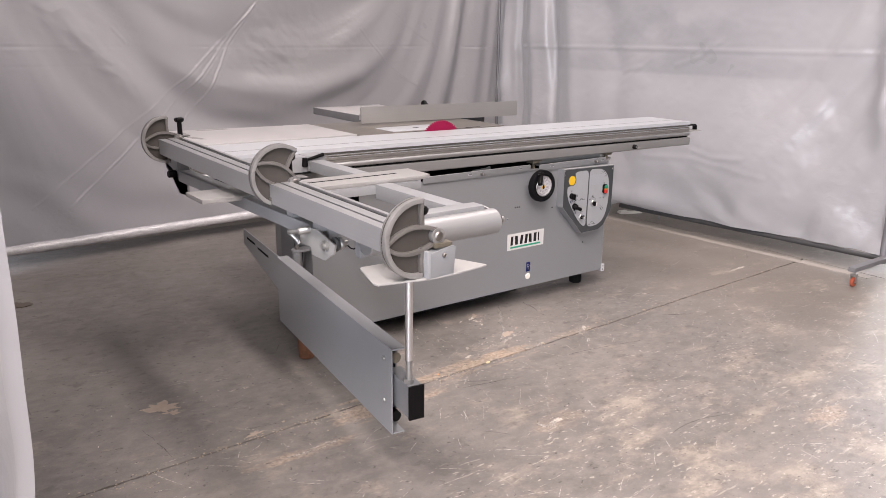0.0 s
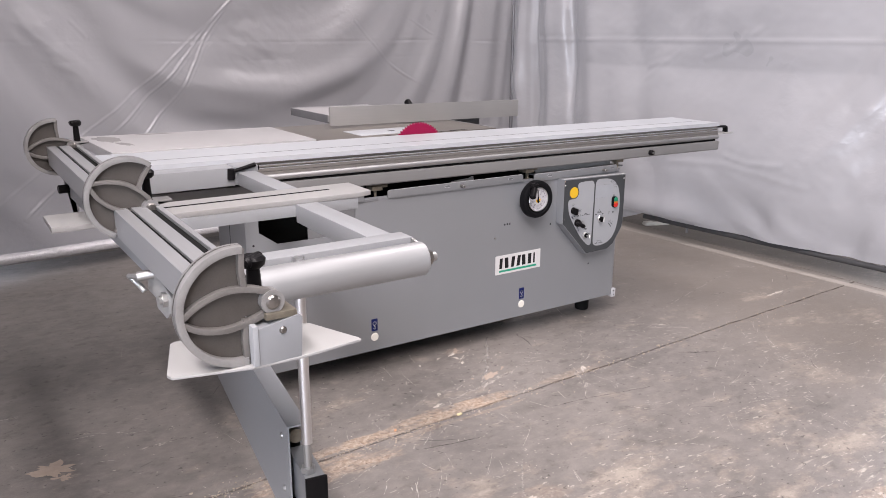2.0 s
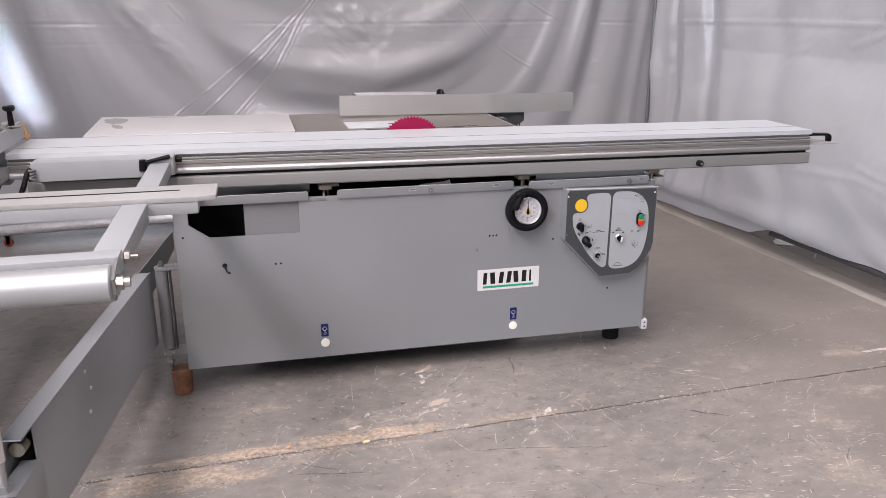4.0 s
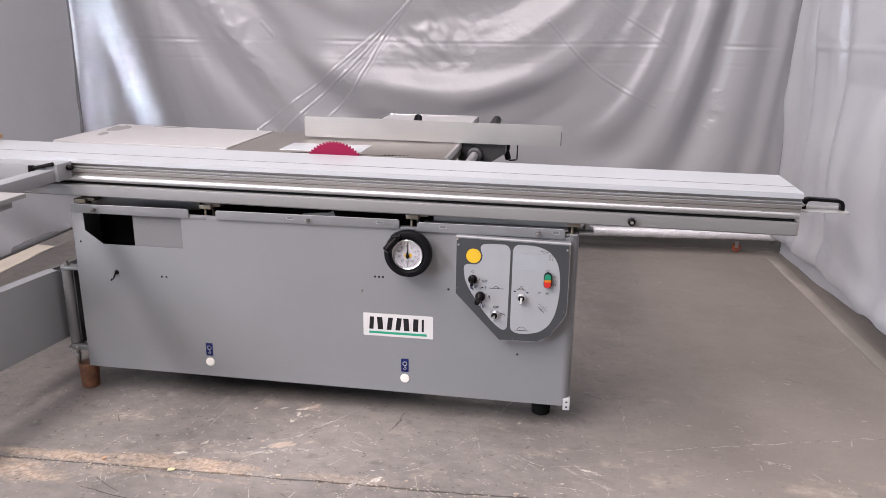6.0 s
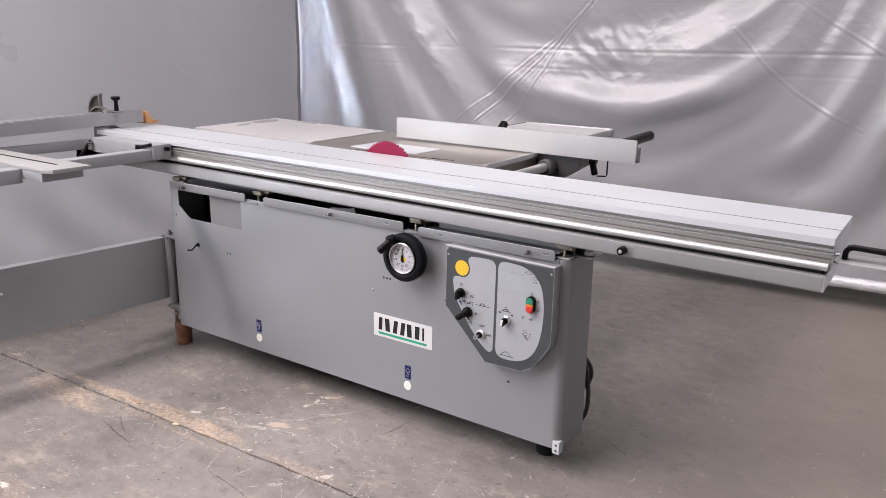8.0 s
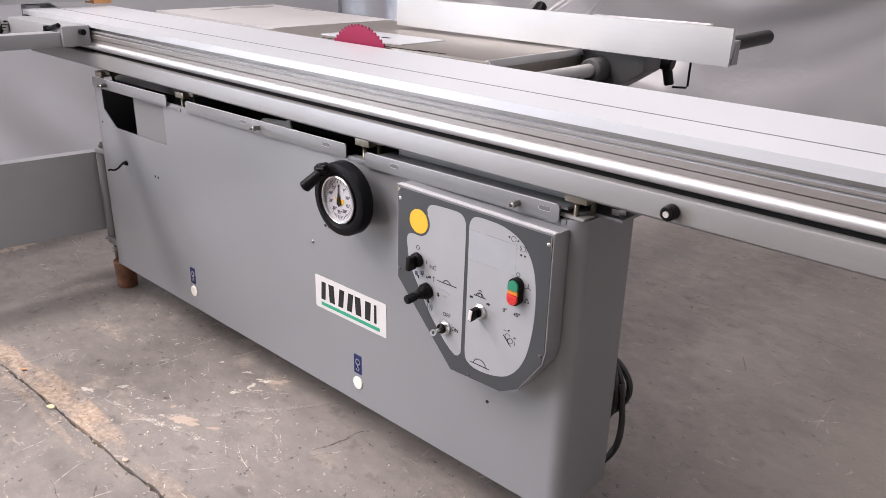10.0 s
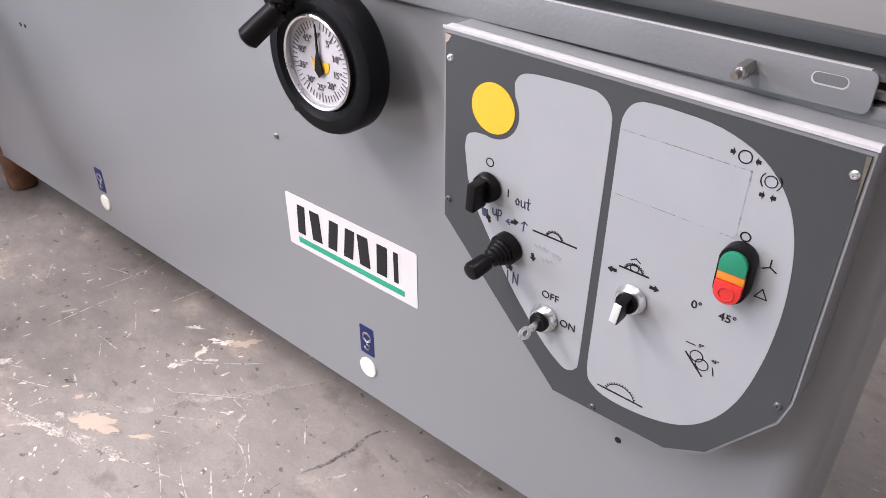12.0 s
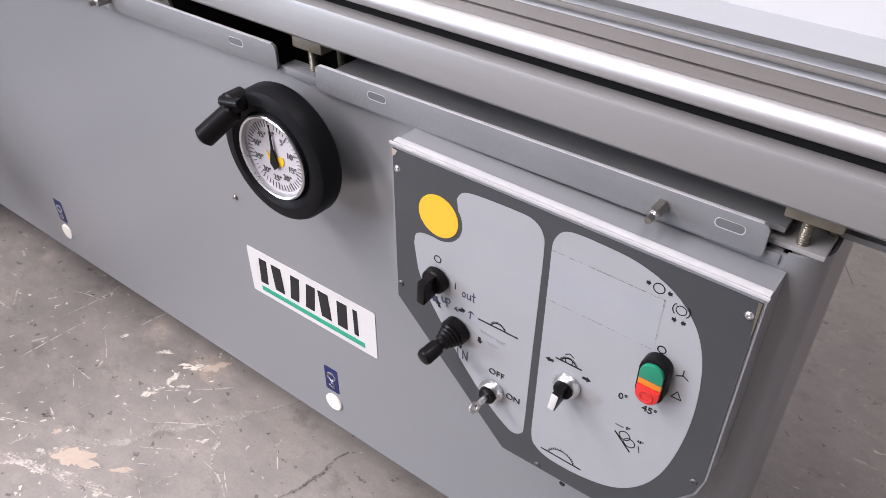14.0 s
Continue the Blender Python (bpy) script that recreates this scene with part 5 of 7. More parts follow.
for k, w in enumerate((0.015, 0.019, 0.017, 0.017, 0.019, 0.018, 0.0075)):
    zb, zt, lean = 0.331, 0.377, (0.003, -0.003, 0.006, 0.006, -0.003, 0.002, 0.0)[k]
    part("badge_block", flat(mesh(), [(bx, zb), (bx + w, zb), (bx + w + lean, zt), (bx + lean, zt)], -0.0014), INK, badge, "dark block")
    bx += 0.0312
part("badge_line", flat(mesh(), [(1.181, 0.315), (1.386, 0.315), (1.386, 0.3235), (1.181, 0.3235)], -0.0014), GREEN_PRINT, badge, "green bar")

# handwheel with a built-in angle dial
WX, WZ = 1.331, 0.629
AXIS = Matrix.Translation((WX, 0, WZ)) @ pose(0, 0, 0, 90, 0, 0)
wheel = part("handwheel", turned(mesh(), [(0.001, 0.030), (0.030, 0.034), (0.033, 0.072), (0.036, 0.0780), (0.0395, 0.0800), (0.0600, 0.0795), (0.0645, 0.0775), (0.0668, 0.0735), (0.0672, 0.0625), (0.0640, 0.0595), (0.0620, 0.0535), (0.0650, 0.0520), (0.060, 0.050), (0.050, 0.048), (0.050, 0.001)], AXIS, 64, False), RUBBER, saw, "black handwheel with a folding grip")
part("dial_face", turned(mesh(), [(0.050, 0.0480), (0.0610, 0.0480), (0.0610, 0.0005)], AXIS, 48, False), DIAL_WHITE, wheel, "white angle dial")
part("dial_bezel", turned(mesh(), [(0.058, 0.0514), (0.0668, 0.0514), (0.0682, 0.0500), (0.0672, 0.0480), (0.0612, 0.0474)], AXIS, 56, False), CHROME, wheel, "thin chromed bezel")
for k in range(50):
    if k in (0,):
        continue
    a = radians(90 - k * 7.2)
    r0 = 0.036 if k % 5 else 0.034
    c, s = math.cos(a), math.sin(a)
    tick = stroke(mesh(), [(WX + r0 * c, WZ + r0 * s), (WX + 0.0430 * c, WZ + 0.0430 * s)], 0.0007 if k % 5 else 0.0011, -0.0617)
    part("dial_tick", tick, DIAL_INK, wheel)
for k, text in enumerate(("0°", "5°", "10°", "15°", "20°", "25°", "30°", "35°", "40°", "45°")):
    a = radians(90 - k * 36)
    lettering(text, 0.0104, WX + 0.0280 * math.cos(a), -0.0618, WZ + 0.0280 * math.sin(a), DIAL_INK, wheel)
mark = prism(mesh(), curve([(WX - 0.013, WZ + 0.004), (WX - 0.010, WZ - 0.006), (WX - 0.003, WZ - 0.014), (WX + 0.007, WZ - 0.011), (WX + 0.013, WZ - 0.007), (WX + 0.014, WZ + 0.002), (WX + 0.004, WZ + 0.001), (WX - 0.006, WZ - 0.001)], 3), "y", -0.0618, -0.0612)
part("dial_mark", mark, YELLOW, wheel, "yellow patch")
ndl = prism(mesh(), [(WX - 0.006, WZ - 0.009), (WX, WZ - 0.016), (WX + 0.007, WZ - 0.010), (WX + 0.0042, WZ + 0.001), (WX + 0.0014, WZ + 0.012), (WX + 0.0004, WZ + 0.041), (WX - 0.0004, WZ + 0.041), (WX - 0.0014, WZ + 0.012), (WX - 0.0042, WZ + 0.001)], "y", -0.0645, -0.0632)
part("dial_needle", ndl, BLACK, wheel, "dark pointer")
grip = rod(mesh(), (1.296, -0.078, 0.684), (1.2665, -0.104, 0.650), 0.0120, 0.0130, 24, 0.003)
part("grip", grip, BLACK, wheel, "black folding grip")
lug = rod(mesh(), (1.293, -0.060, 0.690), (1.293, -0.084, 0.690), 0.013, seg=20, bevel=0.002)
rod(lug, (1.280, -0.080, 0.690), (1.312, -0.080, 0.696), 0.0065, seg=12, bevel=0.001)
part("grip_pivot", lug, BLACK, wheel)
# control panel
PY = -0.045
panel_out = [(1.490, 0.694), (1.862, 0.686), (1.862, 0.462), (1.856, 0.436), (1.806, 0.364), (1.768, 0.343), (1.640, 0.340), (1.489, 0.498)]
panel = part("control_panel", prism(mesh(), panel_out, "y", PY, -0.001, 0.0), GREY_PAINT, saw, "control panel box with dark grey and pale foil")
part("panel_foil", prism(mesh(), [(1.4925, 0.6905), (1.8595, 0.6830), (1.8595, 0.463), (1.8535, 0.437), (1.805, 0.3665), (1.767, 0.3455), (1.641, 0.3425), (1.4915, 0.499)], "y", PY - 0.001, PY + 0.001), DARK_PANEL, panel, "dark grey panel foil")
# the glare on the panel's top is painted as a white edge and band
part("panel_top_edge", prism(mesh(), [(1.489, 0.6945), (1.863, 0.687), (1.863, 0.6895), (1.489, 0.6970)], "y", PY - 0.0016, PY + 0.0004, 0.0), WHITE_EDGE, panel, "bare upper edge with its highlight painted on")
part("panel_top_band", prism(mesh(), [(1.490, 0.6940), (1.862, 0.6862), (1.862, 0.6885), (1.490, 0.6963)], "y", PY + 0.0028, PY + 0.012, 0.0008), WHITE_EDGE, panel, "band behind the upper edge with its white sheen painted in")
yc, zc = 1.549, 0.632
notch = [(yc + 0.0295 * math.cos(radians(a)), zc + 0.0295 * math.sin(radians(a))) for a in range(-105, 41, 10)]
left_field = curve([(1.5170, 0.585), (1.5200, 0.598), (1.530, 0.6030)], 4, False) + notch + curve([(1.5715, 0.662), (1.577, 0.6705), (1.590, 0.6745), (1.62, 0.6757), (1.643, 0.6757), (1.654, 0.6745), (1.6625, 0.6695), (1.6678, 0.661), (1.6695, 0.649), (1.6692, 0.60), (1.6675, 0.48), (1.6665, 0.40), (1.664, 0.386), (1.655, 0.379), (1.643, 0.383), (1.620, 0.402), (1.585, 0.442), (1.555, 0.487), (1.533, 0.523), (1.5215, 0.552)], 4, False)
part("pale_field", flat(mesh(), left_field, PY - 0.00125), PALE_FOIL, panel, "pale grey foil field")
right_field = curve([(1.6773, 0.652), (1.6790, 0.6625), (1.6835, 0.6710), (1.6900, 0.6757), (1.699, 0.6775), (1.72, 0.6775), (1.758, 0.674), (1.792, 0.660), (1.815, 0.636), (1.8275, 0.606), (1.833, 0.570), (1.834, 0.53), (1.830, 0.485), (1.820, 0.440), (1.802, 0.405), (1.776, 0.382), (1.740, 0.371), (1.705, 0.3695), (1.686, 0.376), (1.677, 0.392), (1.6765, 0.45), (1.677, 0.56), (1.6772, 0.62)], 4)
part("pale_field", flat(mesh(), right_field, PY - 0.00125), PALE_FOIL, panel, "pale grey foil field")
F = PY - 0.00155
trace = part("sticker_trace", flat(mesh(), [(1.6785, 0.592), (1.7865, 0.590), (1.7865, 0.648), (1.6785, 0.650)], F + 0.00015), FILM, panel, "faint trace of a removed sticker")
for pts, w in (([(1.6785, 0.650), (1.73, 0.6492), (1.7865, 0.648)], 0.0006), ([(1.6785, 0.592), (1.73, 0.5912), (1.7865, 0.590)], 0.0004), ([(1.7866, 0.6475), (1.7868, 0.625), (1.7862, 0.603)], 0.0013)):
    part("glue_line", stroke(mesh(), pts, w, F), GLUE, trace, "brownish glue left along the edge")
part("yellow_disc", flat(mesh(), disc(yc, zc, 0.0245), F), YELLOW, panel, "yellow disc")
for sx, sz, m in ((1.4975, 0.668, CHROME), (1.4965, 0.519, GUIDE_DARK), (1.688, 0.3485, GUIDE_DARK), (1.8525, 0.667, CHROME), (1.8515, 0.454, GUIDE_DARK)):
    part("screw", dome_screw(mesh(), (sx, PY, sz), (0, -1, 0), 0.0042), m, panel)
part("foil_tear", flat(mesh(), [(1.8560, 0.6825), (1.8593, 0.6825), (1.8590, 0.655), (1.8582, 0.646), (1.8576, 0.660)], F), BRASSY, panel, "torn foil corner over bare metal")
part("foil_tear", flat(mesh(), [(1.4925, 0.6900), (1.4990, 0.6888), (1.4950, 0.6830), (1.4928, 0.6815)], F), RUBBLE_TAN, panel, "chipped foil corner")

# rotary main switch
sw = rod(mesh(), (1.548, PY - 0.001, 0.552), (1.548, PY - 0.012, 0.552), 0.0155, 0.0145, 28, 0.002)
sw = part("rotary_switch", sw, BLACK, panel, "black rotary switch")
kb = mesh()
box(kb, -0.0050, 0.0050, -0.031, -0.010, -0.0165, 0.0125, 0.002, Matrix.Translation((1.548, PY, 0.552)) @ pose(0, 0, 0, 0, 4, 0))
part("switch_handle", kb, BLACK, sw)
# joystick with a bellows
jm = Matrix.Translation((1.575, PY, 0.494)) @ pose(0, 0, 0, 97, 0, -7)
joy = part("joystick", turned(mesh(), [(0, 0.0165), (0.010, 0.0165), (0.011, 0.013), (0.013, 0.0145), (0.015, 0.012), (0.017, 0.013), (0.019, 0.0105), (0.021, 0.0115), (0.023, 0.009), (0.026, 0.0095), (0.028, 0.0065), (0.033, 0.006)], jm, 26), BLACK, panel, "black joystick with a rubber bellows")
part("joystick_knob", turned(mesh(), [(0.032, 0.0075), (0.034, 0.009), (0.052, 0.0095), (0.055, 0.008), (0.056, 0.004)], jm, 24), BLACK, joy)
# key switch
ky = part("key_switch", rod(mesh(), (1.624, PY - 0.001, 0.431), (1.624, PY - 0.011, 0.431), 0.0150, 0.0135, 30, 0.002), CHROME, panel, "key switch with a satin ring and a key in it")
part("lock_barrel", rod(mesh(), (1.624, PY - 0.009, 0.431), (1.624, PY - 0.016, 0.431), 0.0105, 0.010, 26, 0.0012), BLACK, ky)
kk = rod(mesh(), (1.624, PY - 0.015, 0.431), (1.624, PY - 0.026, 0.431), 0.0035, seg=12)
turned(kk, [(-0.001, 0.0035), (-0.001, 0.0070), (0.001, 0.0070), (0.001, 0.0035), (-0.001, 0.0035)], Matrix.Translation((1.6225, PY - 0.034, 0.4295)) @ pose(0, 0, 0, 20, 78, 0), 20, False)
part("key", kk, CHROME, ky, "small steel key")
# selector switch
se = part("selector_switch", rod(mesh(), (1.711, PY - 0.001, 0.496), (1.711, PY - 0.010, 0.496), 0.0150, 0.0135, 30, 0.002), CHROME, panel, "selector switch with a satin ring")
part("selector_barrel", rod(mesh(), (1.711, PY - 0.009, 0.496), (1.711, PY - 0.014, 0.496), 0.0105, 0.010, 26, 0.001), BLACK, se)
sl = mesh()
box(sl, -0.0042, 0.0042, -0.030, -0.012, -0.0125, 0.0110, 0.0015, Matrix.Translation((1.711, PY, 0.496)) @ pose(0, 0, 0, 0, 8, 0))
part("selector_handle", sl, BLACK, se)
part("selector_cap", box(mesh(), -0.0036, 0.0036, -0.0316, -0.0295, -0.0105, 0.0105, 0.0008, Matrix.Translation((1.711, PY, 0.496)) @ pose(0, 0, 0, 0, 8, 0)), WHITE, se)
# double push button
bt = part("push_button", prism(mesh(), rounded(1.7808, 1.8078, 0.5385, 0.5905, 0.0134, 10), "y", PY - 0.014, PY - 0.001, 0.0015), BLACK, panel, "black double push button, green over red")
half = [(1.7943 + 0.0110 * math.cos(radians(a)), 0.5762 + 0.0110 * math.sin(radians(a))) for a in range(0, 181, 12)]
part("green_button", prism(mesh(), half + [(1.7833, 0.5685), (1.8053, 0.5685)], "y", PY - 0.018, PY - 0.013, 0.001), BTN_GREEN, bt)
part("amber_lens", prism(mesh(), [(1.7833, 0.5605), (1.8053, 0.5605), (1.8053, 0.5680), (1.7833, 0.5680)], "y", PY - 0.017, PY - 0.013, 0.0006), BTN_AMBER, bt)
half = [(1.7943 + 0.0110 * math.cos(radians(a)), 0.5520 + 0.0110 * math.sin(radians(a))) for a in range(180, 361, 12)]
rb = part("red_button", prism(mesh(), half + [(1.8053, 0.5600), (1.7833, 0.5600)], "y", PY - 0.019, PY - 0.013, 0.001), BTN_RED, bt)
part("red_ring", turned(mesh(), [(0.0188, 0.0070), (0.0198, 0.0066), (0.0198, 0.0056), (0.0188, 0.0052)], Matrix.Translation((1.7943, PY, 0.5505)) @ pose(0, 0, 0, 90, 0, 0), 26, False), BTN_RED, rb)

# printed signs
def sign(draw, *args):
    bm = mesh()
    draw(bm, *args)
    part("printed_sign", bm, INK, panel)


def pen(draw, *args):
    bm = mesh()
    draw(bm, *args)
    part("marker_stroke", bm, PEN, panel)


sign(stroke, disc(1.548, 0.5775, 0.0042, 18), 0.0011, F, True)
sign(stroke, [(1.571, 0.556), (1.571, 0.549)], 0.0013, F)


def saw_sign(bm, x, z, r, half_len):
    stroke(bm, [(x - half_len, z), (x + half_len, z)], 0.0017, F)
    stroke(bm, [(x + r * math.cos(radians(a)), z - 0.25 * r + r * math.sin(radians(a))) for a in range(20, 161, 10)], 0.0009, F)
    for a in range(15, 166, 10):
        c, s = math.cos(radians(a)), math.sin(radians(a))
        stroke(bm, [(x + (r + 0.0002) * c, z - 0.25 * r + (r + 0.0002) * s), (x + (r + 0.0018) * c, z - 0.25 * r + (r + 0.0018) * s)], 0.0009, F)


sign(saw_sign, 1.626, 0.5235, 0.0085, 0.024)
sign(saw_sign, 1.715, 0.3810, 0.0160, 0.024)
sign(saw_sign, 1.709, 0.5240, 0.0085, 0.014)
sign(stroke, disc(1.709, 0.5275, 0.004, 14), 0.0009, F, True)
sign(stroke, [(1.7045, 0.5345), (1.709, 0.5375), (1.7135, 0.5345)], 0.0010, F)


def arrow(bm, x, z, a, s=0.0042, long=1.0):
    c, n = math.cos(radians(a)), math.sin(radians(a))
    pts = [(1.2 * long, 0), (0.1, 0.85), (0.1, 0.4), (-long, 0.4), (-long, -0.4), (0.1, -0.4), (0.1, -0.85)]
    flat(bm, [(x + s * (p * c - q * n), z + s * (p * n + q * c)) for p, q in pts], F)


sign(arrow, 1.6885, 0.5175, 180)
sign(arrow, 1.7295, 0.5155, 0)
sign(arrow, 1.549, 0.516, 110)
sign(arrow, 1.604, 0.494, -80)
sign(arrow, 1.580, 0.524, 20)
sign(arrow, 1.578, 0.471, -70)
sign(stroke, disc(1.7795, 0.6575, 0.0050, 20), 0.0009, F, True)
sign(arrow, 1.7698, 0.6590, 0, 0.0038, 0.5)
sign(arrow, 1.7895, 0.6565, 180, 0.0038, 0.5)
sign(stroke, disc(1.8015, 0.6445, 0.0046, 20), 0.0007, F, True)
for d in (-1, 1):
    sign(stroke, [(1.8015 + d * 0.0075 * math.cos(radians(k)), 0.6445 + 0.0075 * math.sin(radians(k))) for k in range(-45, 46, 15)], 0.0008, F)
    sign(arrow, 1.8015 + d * 0.0042, 0.6325, 90 + d * 90, 0.0038, 0.5)
sign(stroke, disc(1.7935, 0.5945, 0.0038, 18), 0.0010, F, True)
for a in (90, 210, 330):
    sign(stroke, [(1.8165, 0.5765), (1.8165 + 0.0062 * math.cos(radians(a)), 0.5765 + 0.0062 * math.sin(radians(a)))], 0.0011, F)
sign(stroke, [(1.8110, 0.5470), (1.8205, 0.5470), (1.8158, 0.5555)], 0.0010, F, True)
for cx, cz in ((1.778, 0.4665), (1.784, 0.4600)):
    sign(stroke, disc(cx, cz, 0.0058, 16), 0.0009, F, True)
sign(stroke, [(1.768, 0.4665), (1.786, 0.4480)], 0.0016, F)
sign(stroke, [(1.767, 0.4770), (1.775, 0.4770)], 0.0008, F)
sign(stroke, [(1.7935, 0.4620), (1.7955, 0.4540)], 0.0008, F)
lettering("OFF", 0.0115, 1.6275, F, 0.4575, INK, panel)
lettering("ON", 0.0115, 1.6500, F, 0.4330, INK, panel)
lettering("0°", 0.0110, 1.7685, F, 0.5165, INK, panel)
lettering("45°", 0.0110, 1.7955, F, 0.5160, INK, panel)
lettering("0°", 0.005, 1.780, F, 0.4785, INK, panel)
lettering("45°", 0.005, 1.7945, F, 0.4690, INK, panel)
# handwriting in blue marker: each letter as strokes on a unit grid
LETTERS = {"u": [[(0, 1), (0.05, 0.15), (0.35, 0), (0.6, 0.3), (0.62, 1)], [(0.62, 0.5), (0.70, 0)]], "p": [[(0, 1), (0, -0.7)], [(0, 0.9), (0.45, 1), (0.6, 0.55), (0.35, 0.1), (0, 0.15)]],
           "o": [[(0.3, 1), (0.02, 0.6), (0.15, 0.05), (0.5, 0.1), (0.6, 0.65), (0.3, 1)]], "t": [[(0.3, 1.7), (0.25, 0.1), (0.45, 0)], [(0, 1.05), (0.6, 1.15)]], "I": [[(0.1, 1.5), (0.15, 0)]], "N": [[(0, 0), (0, 1.5), (0.65, 0), (0.7, 1.55)]]}


def handwriting(word, x, z, size, rise=0.0):
    bm = mesh()
    for k, ch in enumerate(word):
        for line in LETTERS[ch]:
            stroke(bm, [(x + size * (p + 0.92 * k), z + size * (q + rise * k)) for p, q in line], 0.0012, F)
    part("handwriting", bm, PEN, panel)


handwriting("up", 1.5535, 0.5225, 0.0072, 0.12)
handwriting("out", 1.5800, 0.5435, 0.0068, -0.05)
handwriting("IN", 1.5745, 0.4530, 0.0085)
pen(stroke, [(1.5735, 0.5245), (1.5705, 0.5215), (1.5745, 0.5188)], 0.0013, F)
pen(stroke, [(1.5705, 0.5215), (1.580, 0.5218)], 0.0013, F)
pen(stroke, [(1.5905, 0.5180), (1.5915, 0.5285), (1.5885, 0.5255)], 0.0012, F)
pen(stroke, [(1.5915, 0.5285), (1.5950, 0.5262)], 0.0012, F)
pen(stroke, [(1.5745, 0.4810), (1.5750, 0.4680), (1.5705, 0.4725)], 0.0013, F)
pen(stroke, [(1.5750, 0.4680), (1.5795, 0.4725)], 0.0013, F)
for i in range(5):
    pen(stroke, [(1.5400 + 0.0017 * i, 0.5255), (1.5420 + 0.0012 * i, 0.5175)], 0.0014, F)
for x, z, w in ((1.613, 0.5075, 0.016), (1.630, 0.5050, 0.010), (1.622, 0.4960, 0.016)):
    pts = [(x - w / 2 + w * k / 6, z + 0.0022 * (-1) ** k) for k in range(7)]
    part("rubbed_writing", stroke(mesh(), pts, 0.0009, F), GHOST, panel, "rubbed-out marker writing")

# swing-arm hinge on the cabinet corner
HX, HY = 0.0265, 0.022
hinge = part("hinge_post", rod(mesh(), (HX, HY, 0.183), (HX, HY, 0.478), 0.021, seg=36, bevel=0.003), GREY_PAINT, saw, "grey hinge tube on the cabinet corner")
for z0, z1 in ((0.478, 0.489), (0.160, 0.183)):
    lug = [(0.085, HY - 0.020), (0.085, HY + 0.026)] + [(HX + 0.0225 * math.cos(radians(a)), HY + 0.0225 * math.sin(radians(a))) for a in range(90, 271, 15)]
    part("hinge_lug", prism(mesh(), lug, "z", z0, z1, 0.0015), GREY_PAINT, hinge)
hb = rod(mesh(), (HX, HY, 0.489), (HX, HY, 0.499), 0.011, seg=6)
rod(hb, (HX, HY, 0.499), (HX, HY, 0.507), 0.006, seg=12)
part("hinge_bolt", hb, DARK_STEEL, hinge)
part("hinge_stud", rod(mesh(), (HX, HY, 0.10), (HX, HY, 0.160), 0.008, seg=14), DARK_STEEL, hinge)
part("hinge_collar", rod(mesh(), (HX, HY, 0.128), (HX, HY, 0.140), 0.014, seg=6), ZINC, hinge)
for sx in (0.012, 0.041):
    part("hinge_screw", hex_bolt(mesh(), (sx, HY - 0.020, 0.172), (0, -1, 0), 0.0048, 0.005), ZINC, hinge)
# plate coloured dark to show the gap's shade
part("hinge_seam", box(mesh(), 0.050, 0.056, HY - 0.006, HY + 0.02, 0.183, 0.478, 0.001), GUIDE_DARK, hinge, "dark plate for the shaded gap beside the hinge tube")

# feet
for fx, fy, m in ((0.0575, 0.032, FOOT_WOOD), (1.79, 0.12, VOID), (0.36, 0.78, VOID), (1.30, 0.78, VOID)):
    bm = rod(mesh(), (fx, fy, 0.0), (fx, fy, 0.098 if fy < 0.5 else 0.062), 0.033, 0.037, 28, 0.003)
    part("foot", bm, m, saw, "round brown-stained wooden foot" if m is FOOT_WOOD else "dark stub foot")

# saw table of ground cast iron, extension leaf and side leaf
table = part("saw_table", box(mesh(), 0.53, 1.400, 0.330, 0.868, 0.838, 0.887, 0.003), IRON, saw, "ground cast iron saw table")
part("table_edge", prism(mesh(), [(1.3965, 0.880), (1.4065, 0.872), (1.4065, 0.878), (1.4005, 0.8885), (1.389, 0.8885)], "y", 0.332, 0.866), RAIL_STEEL, table, "bright machined table edge")
part("insert", box(mesh(), 0.735, 1.06, 0.385, 0.555, 0.884, 0.8895, 0.001), ANODISED, table, "pale aluminium table insert")
kerf = mesh()
box(kerf, 0.80, 1.20, 0.336, 0.342, 0.8862, 0.8878, 0)
for k in range(7):
    box(kerf, 1.16 + 0.014 * k, 1.168 + 0.014 * k, 0.345, 0.353, 0.8862, 0.8879, 0)
part("kerf_slot", kerf, VOID, table, "dark blade slot")
part("insert_hole", prism(mesh(), rounded(0.905, 0.940, 0.455, 0.472, 0.008, 4), "z", 0.8888, 0.8898), VOID, table)
leaf = part("extension_leaf", prism(mesh(), [(-0.240, 0.405), (0.527, 0.372), (0.527, 0.872), (0.10, 0.905), (-0.262, 0.945)], "z", 0.852, 0.890, 0.002), EXT_TOP, saw, "worn pale extension table leaf")
for cx, cy, ra, rb, turn in ((-0.185, 0.80, 0.045, 0.10, 0.1), (-0.150, 0.62, 0.022, 0.06, 0.3), (0.02, 0.882, 0.085, 0.014, -0.08)):
    ring = []
    for k in range(18):
        a = k / 9 * math.pi
        f = rng.uniform(0.75, 1.15)
        px, py = ra * f * math.cos(a), rb * f * math.sin(a)
        ring.append((cx + px * math.cos(turn) - py * math.sin(turn), cy + px * math.sin(turn) + py * math.cos(turn)))
    part("leaf_stain", prism(mesh(), ring, "z", 0.889, 0.8903), STAIN, leaf, "dull grey wear mark")
side = part("side_leaf", box(mesh(), 0.915, 1.378, 0.88, 1.535, 0.872, 0.903, 0.002), EXT_TOP, saw, "pale side extension table")
